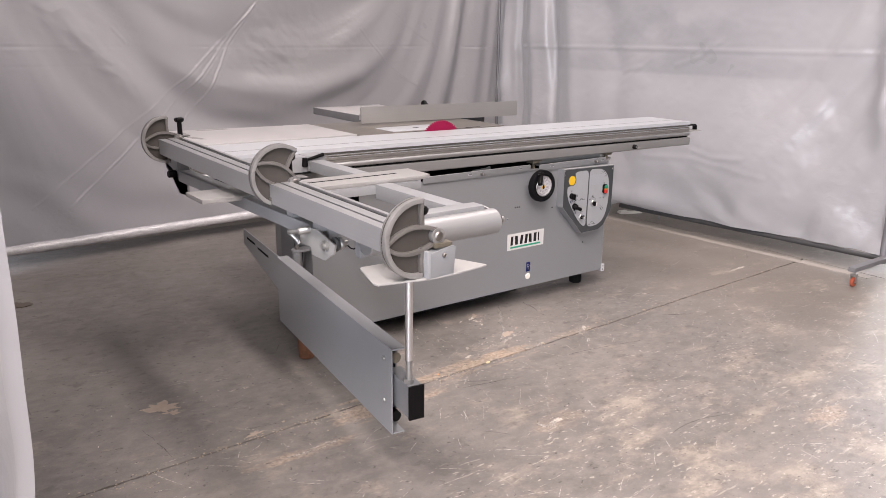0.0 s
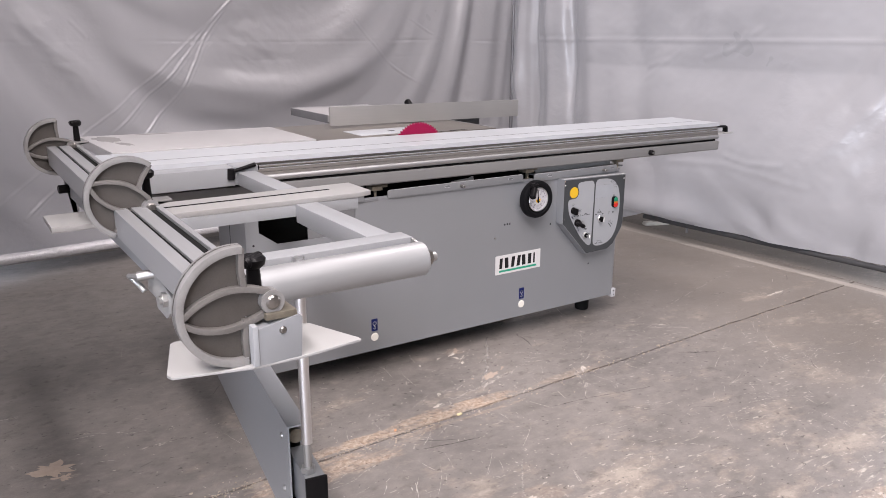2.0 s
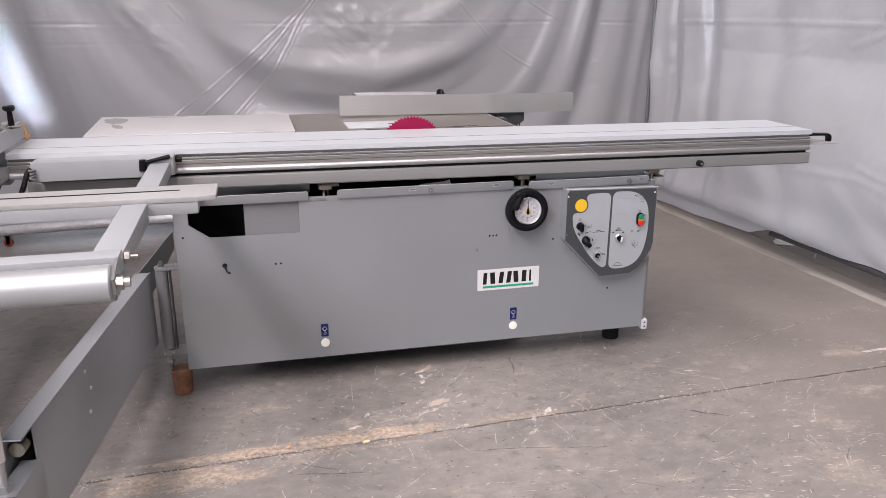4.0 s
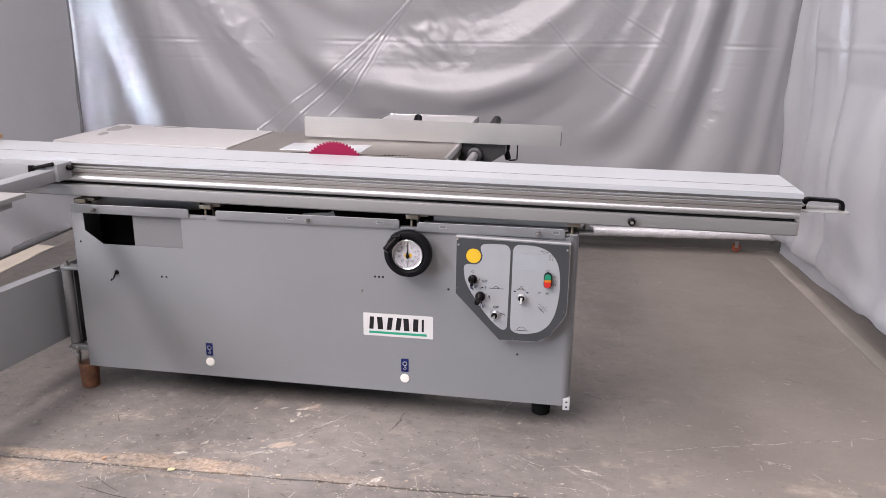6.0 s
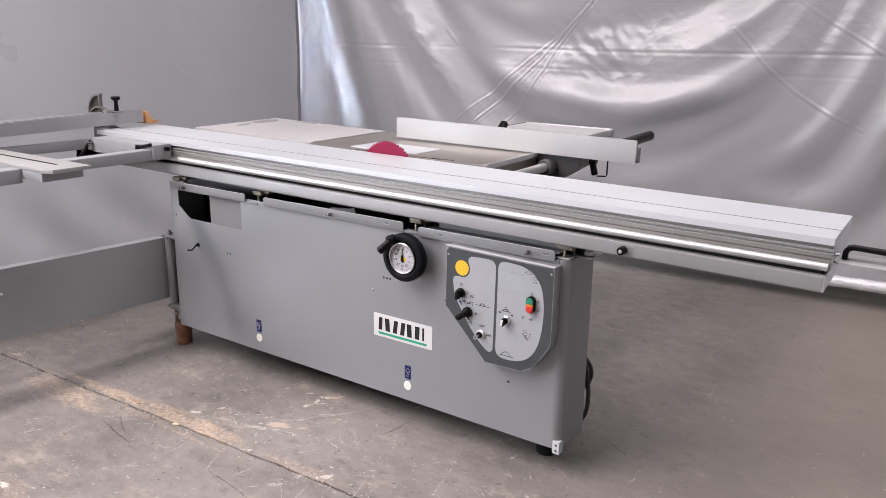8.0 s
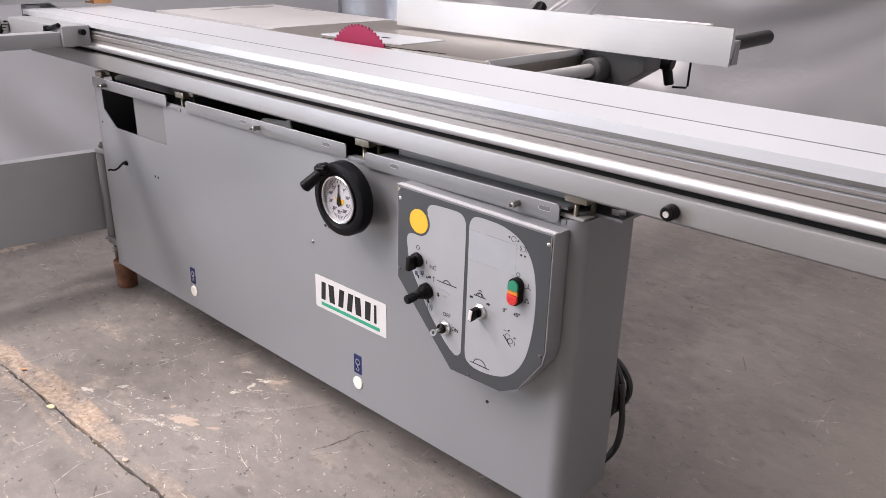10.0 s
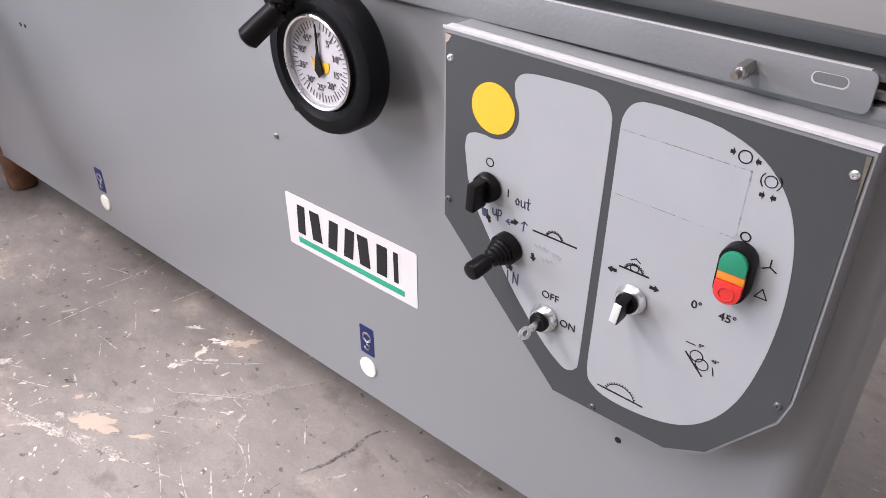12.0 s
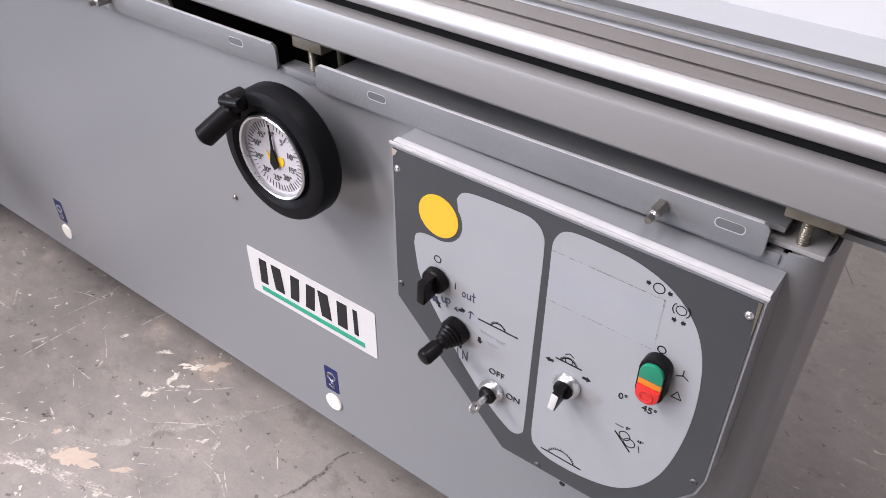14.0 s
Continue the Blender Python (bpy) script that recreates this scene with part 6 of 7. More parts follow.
part("leaf_rim", box(mesh(), 0.912, 1.381, 1.536, 1.545, 0.868, 0.906, 0.001), ALUMINIUM, side)
part("leaf_rim", box(mesh(), 0.903, 0.912, 0.88, 1.545, 0.866, 0.905, 0.001), POST_GREY, side)
part("leaf_bracket", box(mesh(), 1.00, 1.30, 0.86, 1.45, 0.842, 0.871, 0.003), GREY_PAINT, saw)

# blade
R, BZ = 0.130, 0.808
blade = mesh()
pts, n = [], 60
for k in range(n):
    for f, r in ((0.0, R), (0.30, R - 0.0005), (0.42, R - 0.0065), (0.62, R - 0.0065), (0.95, R - 0.0015)):
        a = 2 * math.pi * (k + f) / n
        pts.append((0.975 + r * math.cos(a), BZ + r * math.sin(a)))
prism(blade, pts, "y", 0.3155, 0.3185)
part("blade", blade, BLADE_RED, saw, "red-coated circular saw blade with fine teeth")

# ---- sliding table ----
slide = thing("sliding_table", (1.0, 0.15, 0.752), "long aluminium sliding table with a pull handle", "sliding table")
top = [(0.0, 0.885), (0.103, 0.885), (0.103, 0.877), (0.1075, 0.877), (0.1075, 0.885), (0.308, 0.885), (0.308, 0.866), (0.292, 0.862), (0.292, 0.812), (0.262, 0.806), (0.012, 0.806), (0.012, 0.823), (0.004, 0.825), (0.004, 0.8335), (0.007, 0.8345), (0.004, 0.8355), (0.004, 0.846), (0.013, 0.848), (0.013, 0.851), (0.005, 0.853), (0.005, 0.8555), (0.016, 0.857), (0.016, 0.866), (0.0, 0.868)]
part("carriage", prism(mesh(), top, "x", -0.395, 2.556), ANODISED, slide, "anodised aluminium carriage with grooves")
side_prof = [(0.011, 0.8235), (0.0025, 0.8245), (0.0025, 0.8330), (0.0060, 0.8342), (0.0025, 0.8354), (0.0025, 0.8455), (0.0100, 0.8470), (0.0100, 0.8500), (0.0035, 0.8515), (0.0035, 0.8550), (0.015, 0.8565), (0.015, 0.8665), (0.022, 0.8665), (0.022, 0.8235)]
# dark strip fills the groove and paints its shade
part("groove_shade_strip", box(mesh(), -0.394, 2.555, 0.1033, 0.1072, 0.8768, 0.8853, 0), GUIDE_DARK, slide, "dark strip for the shade of the table top groove")
part("side_channel", prism(mesh(), side_prof, "x", -0.393, 2.5545), DARK_ALU, slide, "grooved side of the carriage with its shade painted in")
part("slide_rod", rod(mesh(), (-0.39, 0.003, 0.8138), (2.550, 0.003, 0.8138), 0.0105, seg=28), RAIL_STEEL, slide, "bright round guide rod")
low = [(-0.014, 0.756), (-0.010, 0.752), (0.20, 0.752), (0.20, 0.7945), (-0.009, 0.7945), (-0.0125, 0.7933), (-0.014, 0.7895)]
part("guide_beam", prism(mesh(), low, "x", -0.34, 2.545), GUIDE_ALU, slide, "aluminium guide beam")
# the gap's shade is a black block filling it
part("gap_shade_block", box(mesh(), -0.34, 2.54, 0.004, 0.19, 0.7946, 0.8062, 0), VOID, slide, "black block for the shaded gap between carriage and beam")
part("end_cap", prism(mesh(), [(-0.012, 0.754), (0.198, 0.754), (0.198, 0.795), (-0.012, 0.795)], "x", 2.545, 2.550), ALUMINIUM, slide)
stop = part("lock_knob", rod(mesh(), (2.047, -0.014, 0.772), (2.047, -0.034, 0.772), 0.0125, 0.0115, 24, 0.002), BLACK, slide, "small black lock knob")
part("knob_core", rod(mesh(), (2.047, -0.033, 0.772), (2.047, -0.0365, 0.772), 0.0050, seg=16), CHROME, stop)
plate = part("handle_plate", prism(mesh(), rounded(2.556, 2.706, 0.02, 0.12, 0.012, 5), "z", 0.822, 0.826, 0.001), LIGHT_PAINT, slide, "pale steel handle plate")
part("end_bolt", hex_bolt(mesh(), (2.556, 0.02, 0.845), (1, 0, 0), 0.006, 0.008), ZINC, slide)
hp = mesh()
outer = [(2.570, 0.826), (2.571, 0.848), (2.578, 0.858), (2.590, 0.862), (2.678, 0.860), (2.690, 0.855), (2.696, 0.845), (2.697, 0.826)]
innr = [(2.686, 0.826), (2.685, 0.842), (2.680, 0.848), (2.672, 0.850), (2.594, 0.852), (2.587, 0.849), (2.583, 0.842), (2.582, 0.826)]
prism(hp, outer + innr, "y", 0.052, 0.078, 0.002)
part("pull_handle", hp, BLACK, plate, "black plastic pull handle")
slide.rotation_euler = (0, radians(0.5), 0)
slide.location.z += 0.003

# ---- crosscut outrigger ----
frame_ob = thing("outrigger_frame", (-0.15, -0.55, 0.80), "grey tubular outrigger frame with a support roller", "outrigger")
part("table_beam", box(mesh(), -0.305, 0.035, -0.085, -0.002, 0.824, 0.884, 0.003), ARM_PAINT, frame_ob)
part("clamp_bracket", box(mesh(), 0.035, 0.115, -0.085, -0.002, 0.826, 0.886, 0.004), ARM_PAINT, frame_ob)
part("short_tube", box(mesh(), 0.043, 0.103, -0.447, -0.085, 0.826, 0.868, 0.003), ARM_PAINT, frame_ob)
cross = part("cross_plate", prism(mesh(), [(-0.562, -0.590), (0.215, -0.600), (0.262, -0.585), (0.262, -0.445), (-0.562, -0.445)], "z", 0.856, 0.870, 0.002), LIGHT_PAINT, frame_ob, "pale grey slotted cross plate")
part("cross_box", box(mesh(), -0.37, 0.215, -0.598, -0.448, 0.824, 0.8555, 0.002), ARM_PAINT, frame_ob)
part("cross_slot", box(mesh(), -0.40, 0.165, -0.518, -0.508, 0.8690, 0.8707, 0), VOID, cross, "long dark slot")
part("long_tube", box(mesh(), 0.028, 0.090, -1.046, -0.598, 0.808, 0.858, 0.003), ARM_PAINT, frame_ob)
part("end_beam", box(mesh(), -0.42, 0.092, -1.10, -1.045, 0.828, 0.870, 0.003), ARM_PAINT, frame_ob)
part("roller", rod(mesh(), (-0.345, -1.150, 0.834), (0.086, -1.150, 0.834), 0.0365, seg=40, bevel=0.003), ROLLER_ALU, frame_ob, "bright support roller")
part("roller_axle", rod(mesh(), (0.086, -1.150, 0.834), (0.118, -1.150, 0.834), 0.010, seg=12), ZINC, frame_ob)
part("axle_nut", rod(mesh(), (0.094, -1.150, 0.834), (0.106, -1.150, 0.834), 0.016, seg=6), DARK_STEEL, frame_ob)
part("roller_bracket", prism(mesh(), [(-1.10, 0.830), (-1.10, 0.868), (-1.13, 0.862), (-1.165, 0.845), (-1.165, 0.815), (-1.13, 0.800), (-1.10, 0.808)], "x", 0.086, 0.092), ZINC, frame_ob)
part("roller_channel", box(mesh(), -0.345, 0.084, -1.125, -1.101, 0.786, 0.826, 0.002), ARM_PAINT, frame_ob)
bbolt = rod(mesh(), (0.090, -1.02, 0.845), (0.118, -1.02, 0.845), 0.007, seg=14)
rod(bbolt, (0.092, -1.02, 0.845), (0.102, -1.02, 0.845), 0.014, seg=6)
part("bolt", bbolt, DARK_STEEL, frame_ob)
lev = rod(mesh(), (0.022, -0.090, 0.846), (0.022, -0.090, 0.882), 0.0125, 0.0105, 18, 0.002)
rod(lev, (0.026, -0.091, 0.872), (0.106, -0.088, 0.889), 0.0055, 0.0072, 14, 0.003)
part("clamp_lever", lev, BLACK, frame_ob, "black clamping lever")
part("clamp_knob", rod(mesh(), (0.115, -0.03, 0.868), (0.136, -0.03, 0.868), 0.009, seg=18, bevel=0.002), BLACK, frame_ob)
lv2 = sweep(mesh(), curve([(-0.302, -0.09, 0.868), (-0.315, -0.10, 0.85), (-0.322, -0.12, 0.82), (-0.330, -0.13, 0.80)], 5, False), 0.008, 10)
part("clamp_lever", lv2, BLACK, frame_ob, "black clamping lever")
coil = mesh()
for i in range(4):
    turned(coil, [(0, 0.010), (0.005, 0.010)], Matrix.Translation((-0.300, -0.095, 0.835 + 0.009 * i)), 16)
part("lever_spring", coil, ZINC, frame_ob)

# ---- crosscut fence ----
TILT = pose(-0.43, -0.65, 0.905, 0.9, 0, 0.35)


def local(bm):
    bmesh.ops.transform(bm, matrix=TILT, verts=bm.verts)
    return bm


fence = thing("crosscut_fence", (-0.43, -0.6, 0.88), "long aluminium crosscut fence with T-slots", "fence")
prof = [(-0.045, 0.0), (0.045, 0.0), (0.045, 0.054), (0.034, 0.054), (0.034, 0.047), (0.016, 0.047), (0.016, 0.054), (-0.012, 0.054), (-0.012, 0.049), (-0.020, 0.049), (-0.020, 0.054), (-0.045, 0.054)]
part("fence_profile", local(prism(mesh(), prof, "y", -0.80, 0.885)), BEAM_ALU, fence, "extruded aluminium profile")
slots = mesh()
box(slots, 0.0165, 0.0335, -0.795, 0.88, 0.0472, 0.0478, 0)
box(slots, -0.0195, -0.0125, -0.795, 0.88, 0.0492, 0.0496, 0)
part("slot_bottom", local(slots), VOID, fence, "dark slot bottoms")
part("end_cap", local(box(mesh(), -0.042, 0.042, -0.806, -0.801, 0.003, 0.051, 0.001)), DARK_PANEL, fence)
lowr = part("lower_rail", prism(mesh(), [(0.0, 0.822), (0.0, 0.860), (-1.06, 0.870), (-1.06, 0.834)], "x", -0.440, -0.392, 0.003), ARM_PAINT, fence, "grey bar under the fence")
part("rail_link", box(mesh(), -0.436, -0.396, -0.93, -0.89, 0.864, 0.912, 0.001), ARM_PAINT, lowr)
part("rail_bracket", prism(mesh(), [(0.165, 0.880), (0.105, 0.915), (0.014, 0.915), (0.008, 0.777), (-0.085, 0.782), (-0.080, 0.822), (0.030, 0.822), (0.105, 0.824)][::-1], "x", -0.437, -0.430), ARM_PAINT, lowr)
part("rail_link", box(mesh(), -0.430, -0.396, 0.010, 0.060, 0.800, 0.912, 0.001), ARM_PAINT, lowr)
hinge_plate = part("hinge_plate", prism(mesh(), [(-1.049, 0.866), (-1.085, 0.870), (-1.153, 0.854), (-1.179, 0.848), (-1.173, 0.825), (-1.123, 0.796), (-1.055, 0.796), (-1.050, 0.815), (-0.985, 0.814), (-0.990, 0.834)], "x", -0.447, -0.441, 0.0008), LIGHT_PAINT, fence, "pale steel hinge plate")
part("plate_tab", box(mesh(), -0.441, -0.405, -1.09, -1.055, 0.862, 0.905, 0.001), ARM_PAINT, hinge_plate)
part("hinge_bolt", rod(mesh(), (-0.462, -1.138, 0.838), (-0.39, -1.138, 0.838), 0.0075, seg=14), ZINC, hinge_plate)
part("hinge_nut", rod(mesh(), (-0.456, -1.138, 0.838), (-0.447, -1.138, 0.838), 0.014, seg=6), ZINC, hinge_plate)
part("hinge_washer", rod(mesh(), (-0.435, -1.150, 0.842), (-0.424, -1.150, 0.842), 0.019, seg=24, bevel=0.003), GUIDE_DARK, hinge_plate)
part("hinge_washer", rod(mesh(), (-0.421, -1.150, 0.842), (-0.410, -1.150, 0.842), 0.017, seg=24, bevel=0.003), ZINC, hinge_plate)
clamp = part("clamp_collar", rod(mesh(), (-0.440, -1.048, 0.862), (-0.474, -1.034, 0.857), 0.0095, seg=16, bevel=0.002), ZINC, fence, "zinc-plated clamp collar")
part("clamp_lever", sweep(mesh(), curve([(-0.468, -1.038, 0.858), (-0.480, -1.006, 0.851), (-0.478, -0.992, 0.846), (-0.466, -1.000, 0.832), (-0.458, -1.010, 0.818)], 5, False), 0.0055, 10), ZINC, clamp, "bent steel lever")
part("wood_tip", prism(mesh(), [(0.250, 0.908), (0.315, 0.908), (0.315, 0.921), (0.285, 0.923), (0.272, 0.940), (0.266, 0.963), (0.250, 0.963)], "x", -0.470, -0.392, 0.001), PINE, fence, "orange pine end block")
dl = rod(mesh(), (-0.437, 0.030, 0.846), (-0.468, 0.026, 0.846), 0.013, seg=16, bevel=0.002)
part("stop_knob", dl, BLACK, fence)


def flip_stop(label, px, py, pz, turn, with_plate, kx=-0.022, ky=0.034):
    t = thing("flip_stop", (px, py, pz - 0.03), label, "flip stop", "flip stops on the crosscut fence")
    m = Matrix.Translation((px, py, pz)) @ pose(0, 0, 0, 0, turn, 0)

    def placed(bm):
        bmesh.ops.transform(bm, matrix=m, verts=bm.verts)
        return bm
    cx, cz, R0 = -0.046, 0.0, 0.085
    arcp = [(cx + R0 * math.cos(radians(a)), cz + R0 * math.sin(radians(a))) for a in range(84, 277, 8)]
    web = arcp + [(-0.036, -0.05), (-0.036, -0.018), (0.0, -0.016), (0.012, -0.010), (0.016, 0.0), (0.012, 0.010), (0.0, 0.016), (-0.036, 0.02), (-0.036, 0.05)]
    part("paddle", placed(prism(mesh(), web, "y", 0.0, 0.004)), CAST_ALU, t, "recessed web of the half-disc, its shade in the brownish colour")

    def band(pts, w, y0, y1):
        nl, nr = [], []
        for i, p in enumerate(pts):
            a, b = Vector(pts[max(i - 1, 0)]), Vector(pts[min(i + 1, len(pts) - 1)])
            d = (b - a).normalized()
            q = Vector((-d.y, d.x)) * w / 2
            nl.append(tuple(Vector(p) + q))
            nr.append(tuple(Vector(p) - q))
        shift = 0.0004 * len([c for c in t.children])
        part("rib", placed(prism(mesh(), nl + nr[::-1], "y", y0 + shift, y1 - shift, 0.0012)), CAST_RIB, t)
    band(curve([(0.0, 0.012), (-0.03, 0.022), (-0.065, 0.024), (-0.100, 0.012), (-0.126, -0.006)], 4, False), 0.0085, -0.011, 0.006)
    band(curve([(0.0, -0.012), (-0.03, -0.024), (-0.065, -0.030), (-0.10, -0.024), (-0.126, -0.008)], 4, False), 0.0085, -0.011, 0.006)
    band([(-0.038, 0.080), (-0.040, 0.05), (-0.037, 0.020)], 0.0085, -0.011, 0.006)
    band([(-0.038, -0.080), (-0.040, -0.05), (-0.037, -0.020)], 0.0085, -0.011, 0.006)
    ring = [(cx + (R0 - 0.0105) * math.cos(radians(a)), cz + (R0 - 0.0105) * math.sin(radians(a))) for a in range(276, 83, -8)]
    part("paddle_rim", placed(prism(mesh(), arcp + ring, "y", -0.012, 0.010, 0.001)), CAST_RIM, t, "lighter rim")
    hub = turned(mesh(), [(-0.012, 0.016), (0.014, 0.017)], Matrix.Translation((0, 0, 0)) @ pose(0, 0, 0, 90, 0, 0), 26)
    part("hub", placed(hub), CAST_RIM, t)
    pin = turned(mesh(), [(0.010, 0.010), (0.0150, 0.0105), (0.018, 0.008), (0.019, 0.004)], pose(0, 0, 0, 90, 0, 0), 20)
    part("pivot_screw", placed(pin), DARK_STEEL, t)
    top_z = 0.960 + 0.0157 * (py + 0.65) - 0.0
    if not with_plate:
        base = prism(mesh(), [(px - 0.040, top_z), (px + 0.050, top_z), (px + 0.050, top_z + 0.005), (px + 0.014, top_z + 0.006), (px + 0.012, pz), (px - 0.012, pz), (px - 0.012, top_z + 0.006), (px - 0.040, top_z + 0.005)], "y", py + 0.010, py + 0.050, 0.001)
        part("clamp_base", base, CAST_RIM, t)
        knob = rod(mesh(), (px + kx, py + ky, top_z + 0.004), (px + kx, py + ky, top_z + 0.056), 0.010, 0.008, 14)
        rod(knob, (px + kx, py + ky, top_z + 0.052), (px + kx, py + ky, top_z + 0.068), 0.017, 0.0185, 18, 0.004)
        rod(knob, (px + kx - 0.014, py + ky - 0.014, top_z + 0.062), (px + kx + 0.014, py + ky + 0.014, top_z + 0.062), 0.008, seg=14, bevel=0.004)
        part("knob", knob, BLACK, t, "black winged clamp knob")
    else:
        blk = prism(mesh(), [(-0.430, 0.856), (-0.362, 0.856), (-0.358, 0.916), (-0.366, 0.920), (-0.430, 0.908)], "y", -1.547, -1.487, 0.001)
        part("bracket_block", blk, GREY_PAINT, t, "grey angle bracket")
        part("bracket_screw", dome_screw(mesh(), (-0.388, -1.547, 0.902), (0, -1, 0), 0.0055), DARK_STEEL, t)
        part("bracket_flange", box(mesh(), -0.432, -0.424, -1.549, -1.486, 0.857, 0.915, 0.001), ARM_PAINT, t)
        bs = box(mesh(), -0.41, -0.365, -1.545, -1.49, 0.918, 0.928, 0.002)
        rod(bs, (-0.39, -1.50, 0.92), (-0.39, -1.50, 0.936), 0.010, seg=16)
        part("spacer", bs, BRASSY, t, "worn brown spacer")
        ear = prism(mesh(), [(-0.500, -1.396), (-0.508, -1.402), (-0.540, -1.510), (-0.536, -1.522), (-0.434, -1.546), (-0.362, -1.548), (-0.262, -1.536), (-0.262, -1.528), (-0.300, -1.432), (-0.43, -1.400)], "z", 0.853, 0.857, 0.0008)
        part("support_plate", ear, LIGHT_PAINT, t, "pale sheet steel support plate")
        knob = rod(mesh(), (-0.400, -1.474, 0.92), (-0.400, -1.474, 0.980), 0.0115, 0.0095, 16)
        rod(knob, (-0.400, -1.474, 0.976), (-0.400, -1.474, 0.994), 0.0175, 0.019, 20, 0.005)
        rod(knob, (-0.416, -1.488, 0.987), (-0.384, -1.460, 0.987), 0.0085, seg=14, bevel=0.004)
        part("knob", knob, BLACK, t, "black winged clamp knob")
    return t


flip_stop("cast aluminium flip stop standing upright over a pale support plate", -0.397, -1.525, 0.942, 0, True)
flip_stop("cast aluminium flip stop tilted back on the fence", -0.404, -0.872, 0.953, 30, False, 0.004, 0.030)
flip_stop("cast aluminium flip stop standing upright at the far fence end", -0.409, 0.068, 0.968, 0, False, 0.020, 0.034)

# ---- swing arm ----
arm = thing("swing_arm", (-0.1, -0.5, 0.2), "grey box-section swing arm with a support rod", "swing arm")
da = Vector((-0.140, -1.075, 0))
ang = math.degrees(math.atan2(-da.x, -da.y))
AM = Matrix.Translation((-0.060, 0.03, 0.0)) @ pose(0, 0, 0, 0, 0, -ang)
LEN = da.length


def arm_local(bm):
    bmesh.ops.transform(bm, matrix=AM, verts=bm.verts)
    return bm


chan = [(0.0, 0.195), (0.042, 0.195), (0.042, 0.199), (0.004, 0.199), (0.004, 0.463), (0.046, 0.463), (0.046, 0.467), (0.0, 0.467)]
part("arm_channel", arm_local(prism(mesh(), chan, "y", -LEN, 0.0)), ARM_PAINT, arm, "grey painted steel channel")
part("arm_web", arm_local(box(mesh(), 0.042, 0.046, -LEN + 0.06, 0.02, 0.195, 0.463, 0)), ARM_PAINT, arm)
for z in (0.43, 0.24):
    part("roller_pad", arm_local(rod(mesh(), (0.024, -LEN + 0.02, z + 0.0), (0.024, -LEN + 0.05, z), 0.017, seg=20)), BRASSY if z > 0.3 else VOID, arm)
tel = part("telescope_box", arm_local(box(mesh(), 0.012, 0.056, -LEN - 0.088, -LEN + 0.055, 0.285, 0.385, 0.003)), GREY_PAINT, arm)
part("box_cap", arm_local(box(mesh(), 0.010, 0.058, -LEN - 0.098, -LEN - 0.089, 0.283, 0.387, 0.002)), BLACK, tel, "black plastic end cap")
for z in (0.435, 0.30):
    part("arm_screw", arm_local(dome_screw(mesh(), (-0.0005, -LEN + 0.05, z - 0.012), (-1, 0, 0), 0.0078)), ZINC, arm)
for y, z in ((-0.690, 0.432), (-0.665, 0.372), (-0.690, 0.315)):
    part("arm_rivet", arm_local(dome_screw(mesh(), (0.046, y, z), (1, 0, 0), 0.006)), CHROME, arm)
part("tapered_plate", arm_local(prism(mesh(), [(0.0, 0.320), (0.40, 0.375), (0.53, 0.395), (0.53, 0.467), (0.0, 0.467)], "x", 0.006, 0.012)), ARM_PAINT, arm, "tapered rear plate of the arm")
for y0, y1, z in ((0.14, 0.30, 0.425), (0.34, 0.47, 0.432)):
    part("plate_slot", arm_local(box(mesh(), 0.0052, 0.0058, y0, y1, z, z + 0.010, 0)), VOID, arm, "narrow dark slot")
rp = part("support_rod", rod(mesh(), (-0.182, -1.110, 0.455), (-0.182, -1.110, 0.868), 0.0115, seg=20), ALUMINIUM, arm, "bright support rod")
part("rod_thread", rod(mesh(), (-0.182, -1.110, 0.385), (-0.182, -1.110, 0.455), 0.0085, seg=16), ZINC, rp)
part("rod_nut", rod(mesh(), (-0.182, -1.110, 0.386), (-0.182, -1.110, 0.398), 0.016, seg=6), ZINC, rp)

# ---- rip fence ----
rip = thing("rip_fence", (1.3, 0.7, 0.89), "aluminium rip fence with a cast guide head", "rip fence")
part("fence_bar", prism(mesh(), [(0.686, 0.893), (0.694, 0.893), (0.694, 0.910), (0.712, 0.910), (0.712, 0.938), (0.700, 0.938), (0.700, 0.970), (0.693, 0.977), (0.686, 0.977)], "x", 0.737, 1.808), FENCE_ALU, rip, "brushed aluminium fence bar")
part("bar_end", prism(mesh(), [(0.696, 0.896), (0.724, 0.896), (0.724, 0.950), (0.714, 0.95), (0.704, 0.936)], "x", 1.795, 1.812), POST_GREY, rip)
hd = mesh()
prism(hd, [(1.39, 0.800), (1.50, 0.795), (1.585, 0.850), (1.585, 0.888), (1.39, 0.888)], "y", 0.715, 0.80, 0.004)
part("guide_head", hd, GUIDE_DARK, rip, "dark cast guide head")
part("guide_sleeve", rod(mesh(), (1.462, 0.66, 0.845), (1.462, 0.83, 0.845), 0.030, seg=28, bevel=0.004), GUIDE_DARK, rip)
part("guide_bar", rod(mesh(), (1.462, 0.340, 0.845), (1.462, 1.32, 0.845), 0.017, seg=24), RAIL_STEEL, rip, "round steel guide bar")
part("bar_sleeve", rod(mesh(), (1.460, 1.30, 0.847), (1.448, 1.87, 0.850), 0.025, seg=24, bevel=0.008), BLACK, rip, "black sleeve on the guide bar end")
part("fence_knob", rod(mesh(), (1.204, 0.775, 0.955), (1.204, 0.800, 0.985), 0.020, 0.016, 22, 0.006), BLACK, rip, "black knob")
part("fence_block", box(mesh(), 1.15, 1.26, 0.712, 0.79, 0.908, 0.955, 0.003), ALUMINIUM, rip)
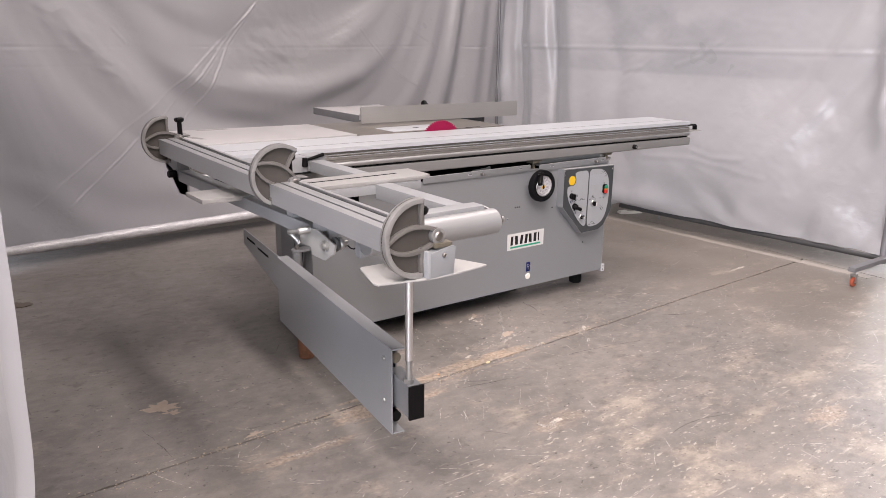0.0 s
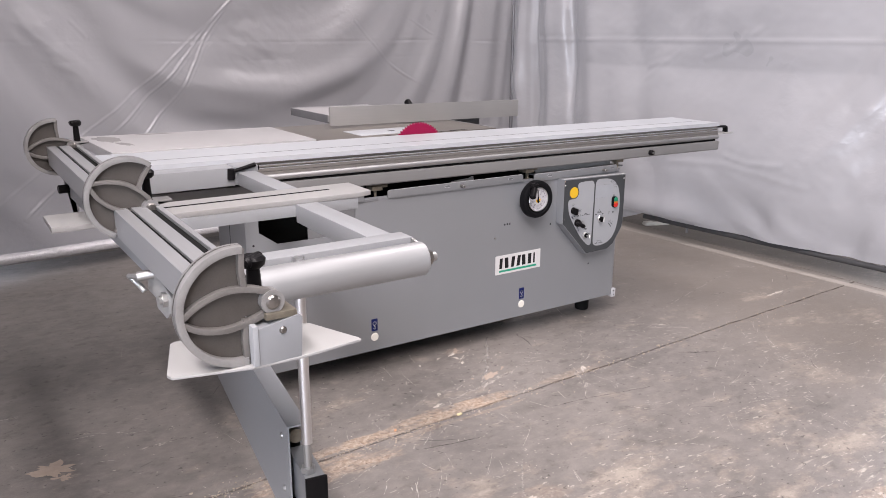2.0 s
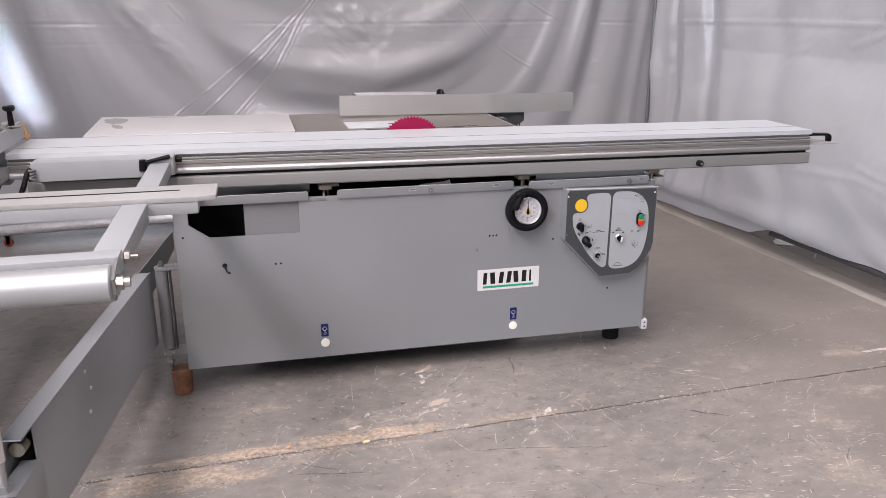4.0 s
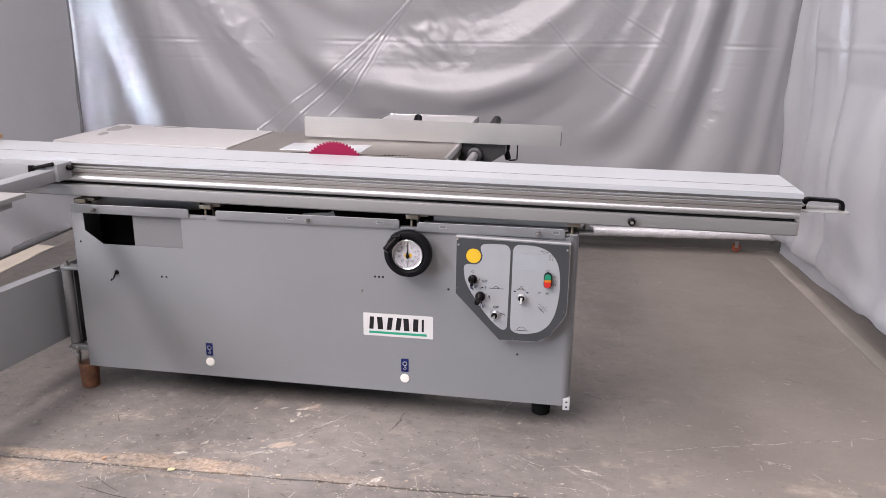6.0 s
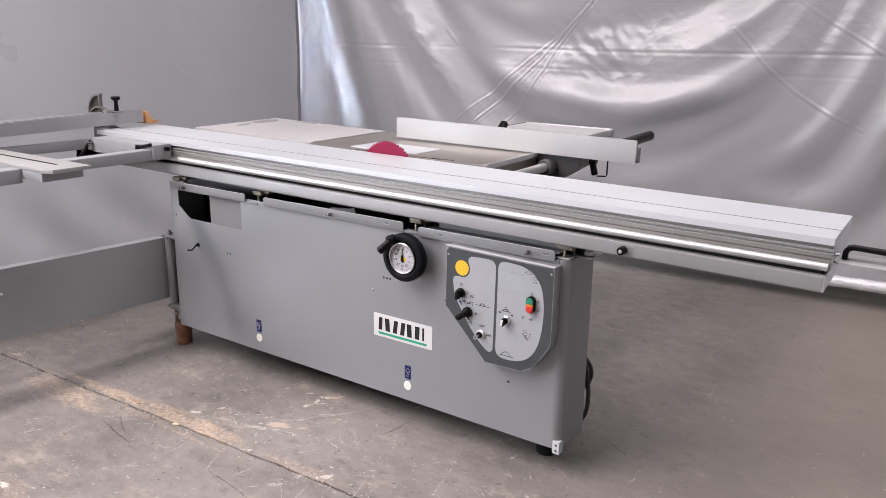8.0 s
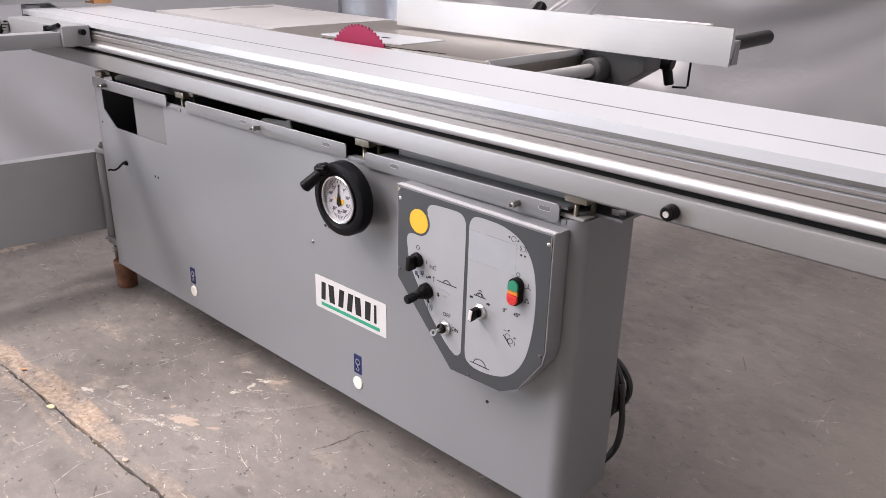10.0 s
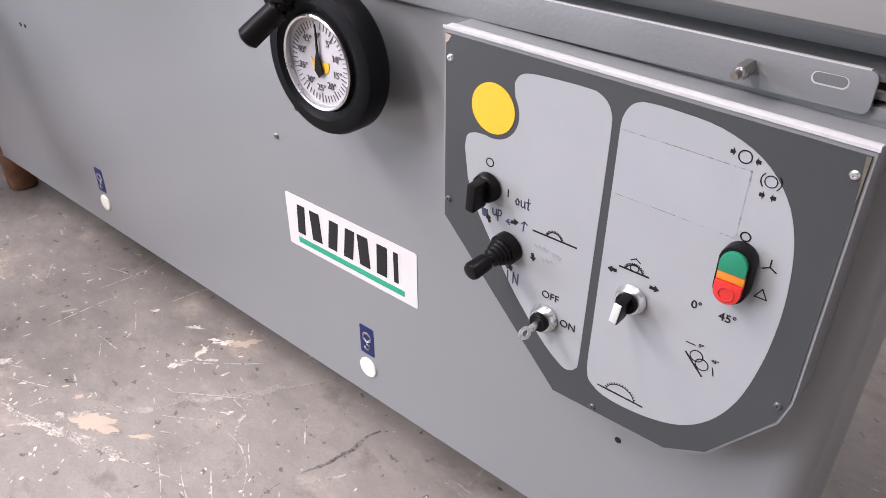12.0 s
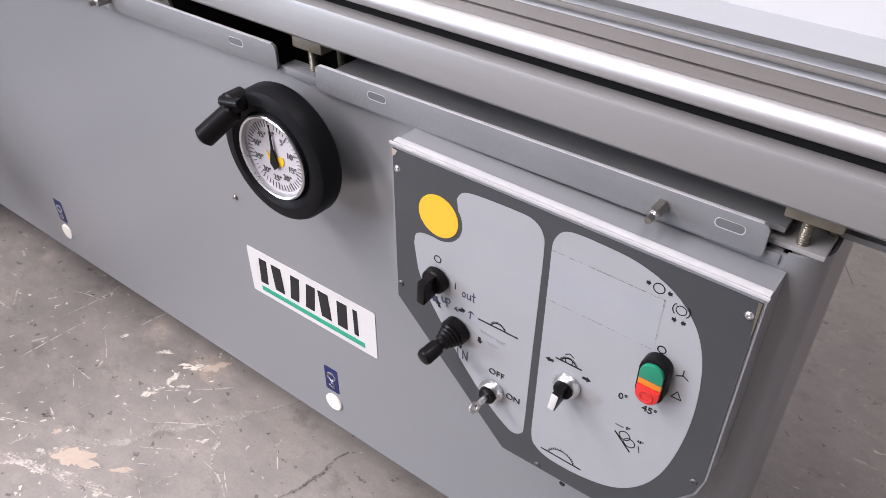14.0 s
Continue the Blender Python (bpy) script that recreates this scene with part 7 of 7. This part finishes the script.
ch = rod(mesh(), (1.545, 0.845, 0.868), (1.595, 0.850, 0.862), 0.022, seg=18, bevel=0.004)
rod(ch, (1.575, 0.85, 0.862), (1.590, 0.852, 0.805), 0.013, seg=12, bevel=0.003)
part("clamp_handle", ch, BLACK, rip, "black clamp handle")
part("wire_loop", sweep(mesh(), [(1.585, 0.865, 0.878), (1.622, 0.885, 0.878), (1.625, 0.887, 0.875), (1.625, 0.887, 0.803), (1.622, 0.885, 0.799), (1.592, 0.866, 0.799)], 0.003, 8), BLACK, rip, "bent black wire loop")
rip.rotation_euler = (0, radians(0.55), 0)

# ---- loose things ----
cab = thing("cable_coil", (1.86, 0.30, 0.2), "coiled dark grey mains cable behind the cabinet", "cable")
for k in range(5):
    pts = []
    for i in range(41):
        a = 2 * math.pi * i / 40
        pts.append((1.772 + (0.048 + 0.005 * k) * math.sin(a), 0.275 + 0.014 * k + 0.01 * math.sin(2 * a + k), 0.215 + (0.110 - 0.008 * k) * math.cos(a)))
    part("cable_loop", sweep(mesh(), pts, 0.0075, 8), CABLE, cab)
part("cable_tail", sweep(mesh(), curve([(1.838, 0.30, 0.24), (1.850, 0.30, 0.15), (1.845, 0.29, 0.08), (1.80, 0.28, 0.014), (1.74, 0.27, 0.009)], 6, False), 0.0075, 8), CABLE, cab)
card = thing("pale_card", (3.43, 1.12, 0.0), "crumpled pale card lying on the floor", "card")
bm = mesh()
prism(bm, [(3.345, 1.135), (3.365, 1.185), (3.460, 1.155), (3.545, 1.105), (3.520, 1.065), (3.420, 1.090)], "z", 0.001, 0.012, 0.002)
prism(bm, [(3.350, 1.130), (3.370, 1.180), (3.430, 1.160), (3.410, 1.100)], "z", 0.012, 0.022, 0.003)
part("card_sheet", bm, CARD, card)


def wood_chip(label, x, y, size, turn, material):
    t = thing("wood_chip", (x, y, 0.0), label, "wood chip", "chips lying by the floor joint")
    c, n = math.cos(turn), math.sin(turn)
    poly = [(x + size * (a * c - b * n), y + size * (a * n + b * c)) for a, b in ((-1.0, -0.45), (0.2, -0.6), (1.0, -0.2), (0.8, 0.45), (-0.3, 0.6), (-0.9, 0.3))]
    part("chip_body", prism(mesh(), poly, "z", 0.0035, 0.0035 + size * 0.28, 0.0004), material, t)


wood_chip("pale yellow wood chip by the floor joint", 0.654, -0.474, 0.012, 0.2, CHIP_PALE)
wood_chip("small orange wood chip by the floor joint", 0.408, -0.449, 0.008, 0.8, CHIP_ORANGE)
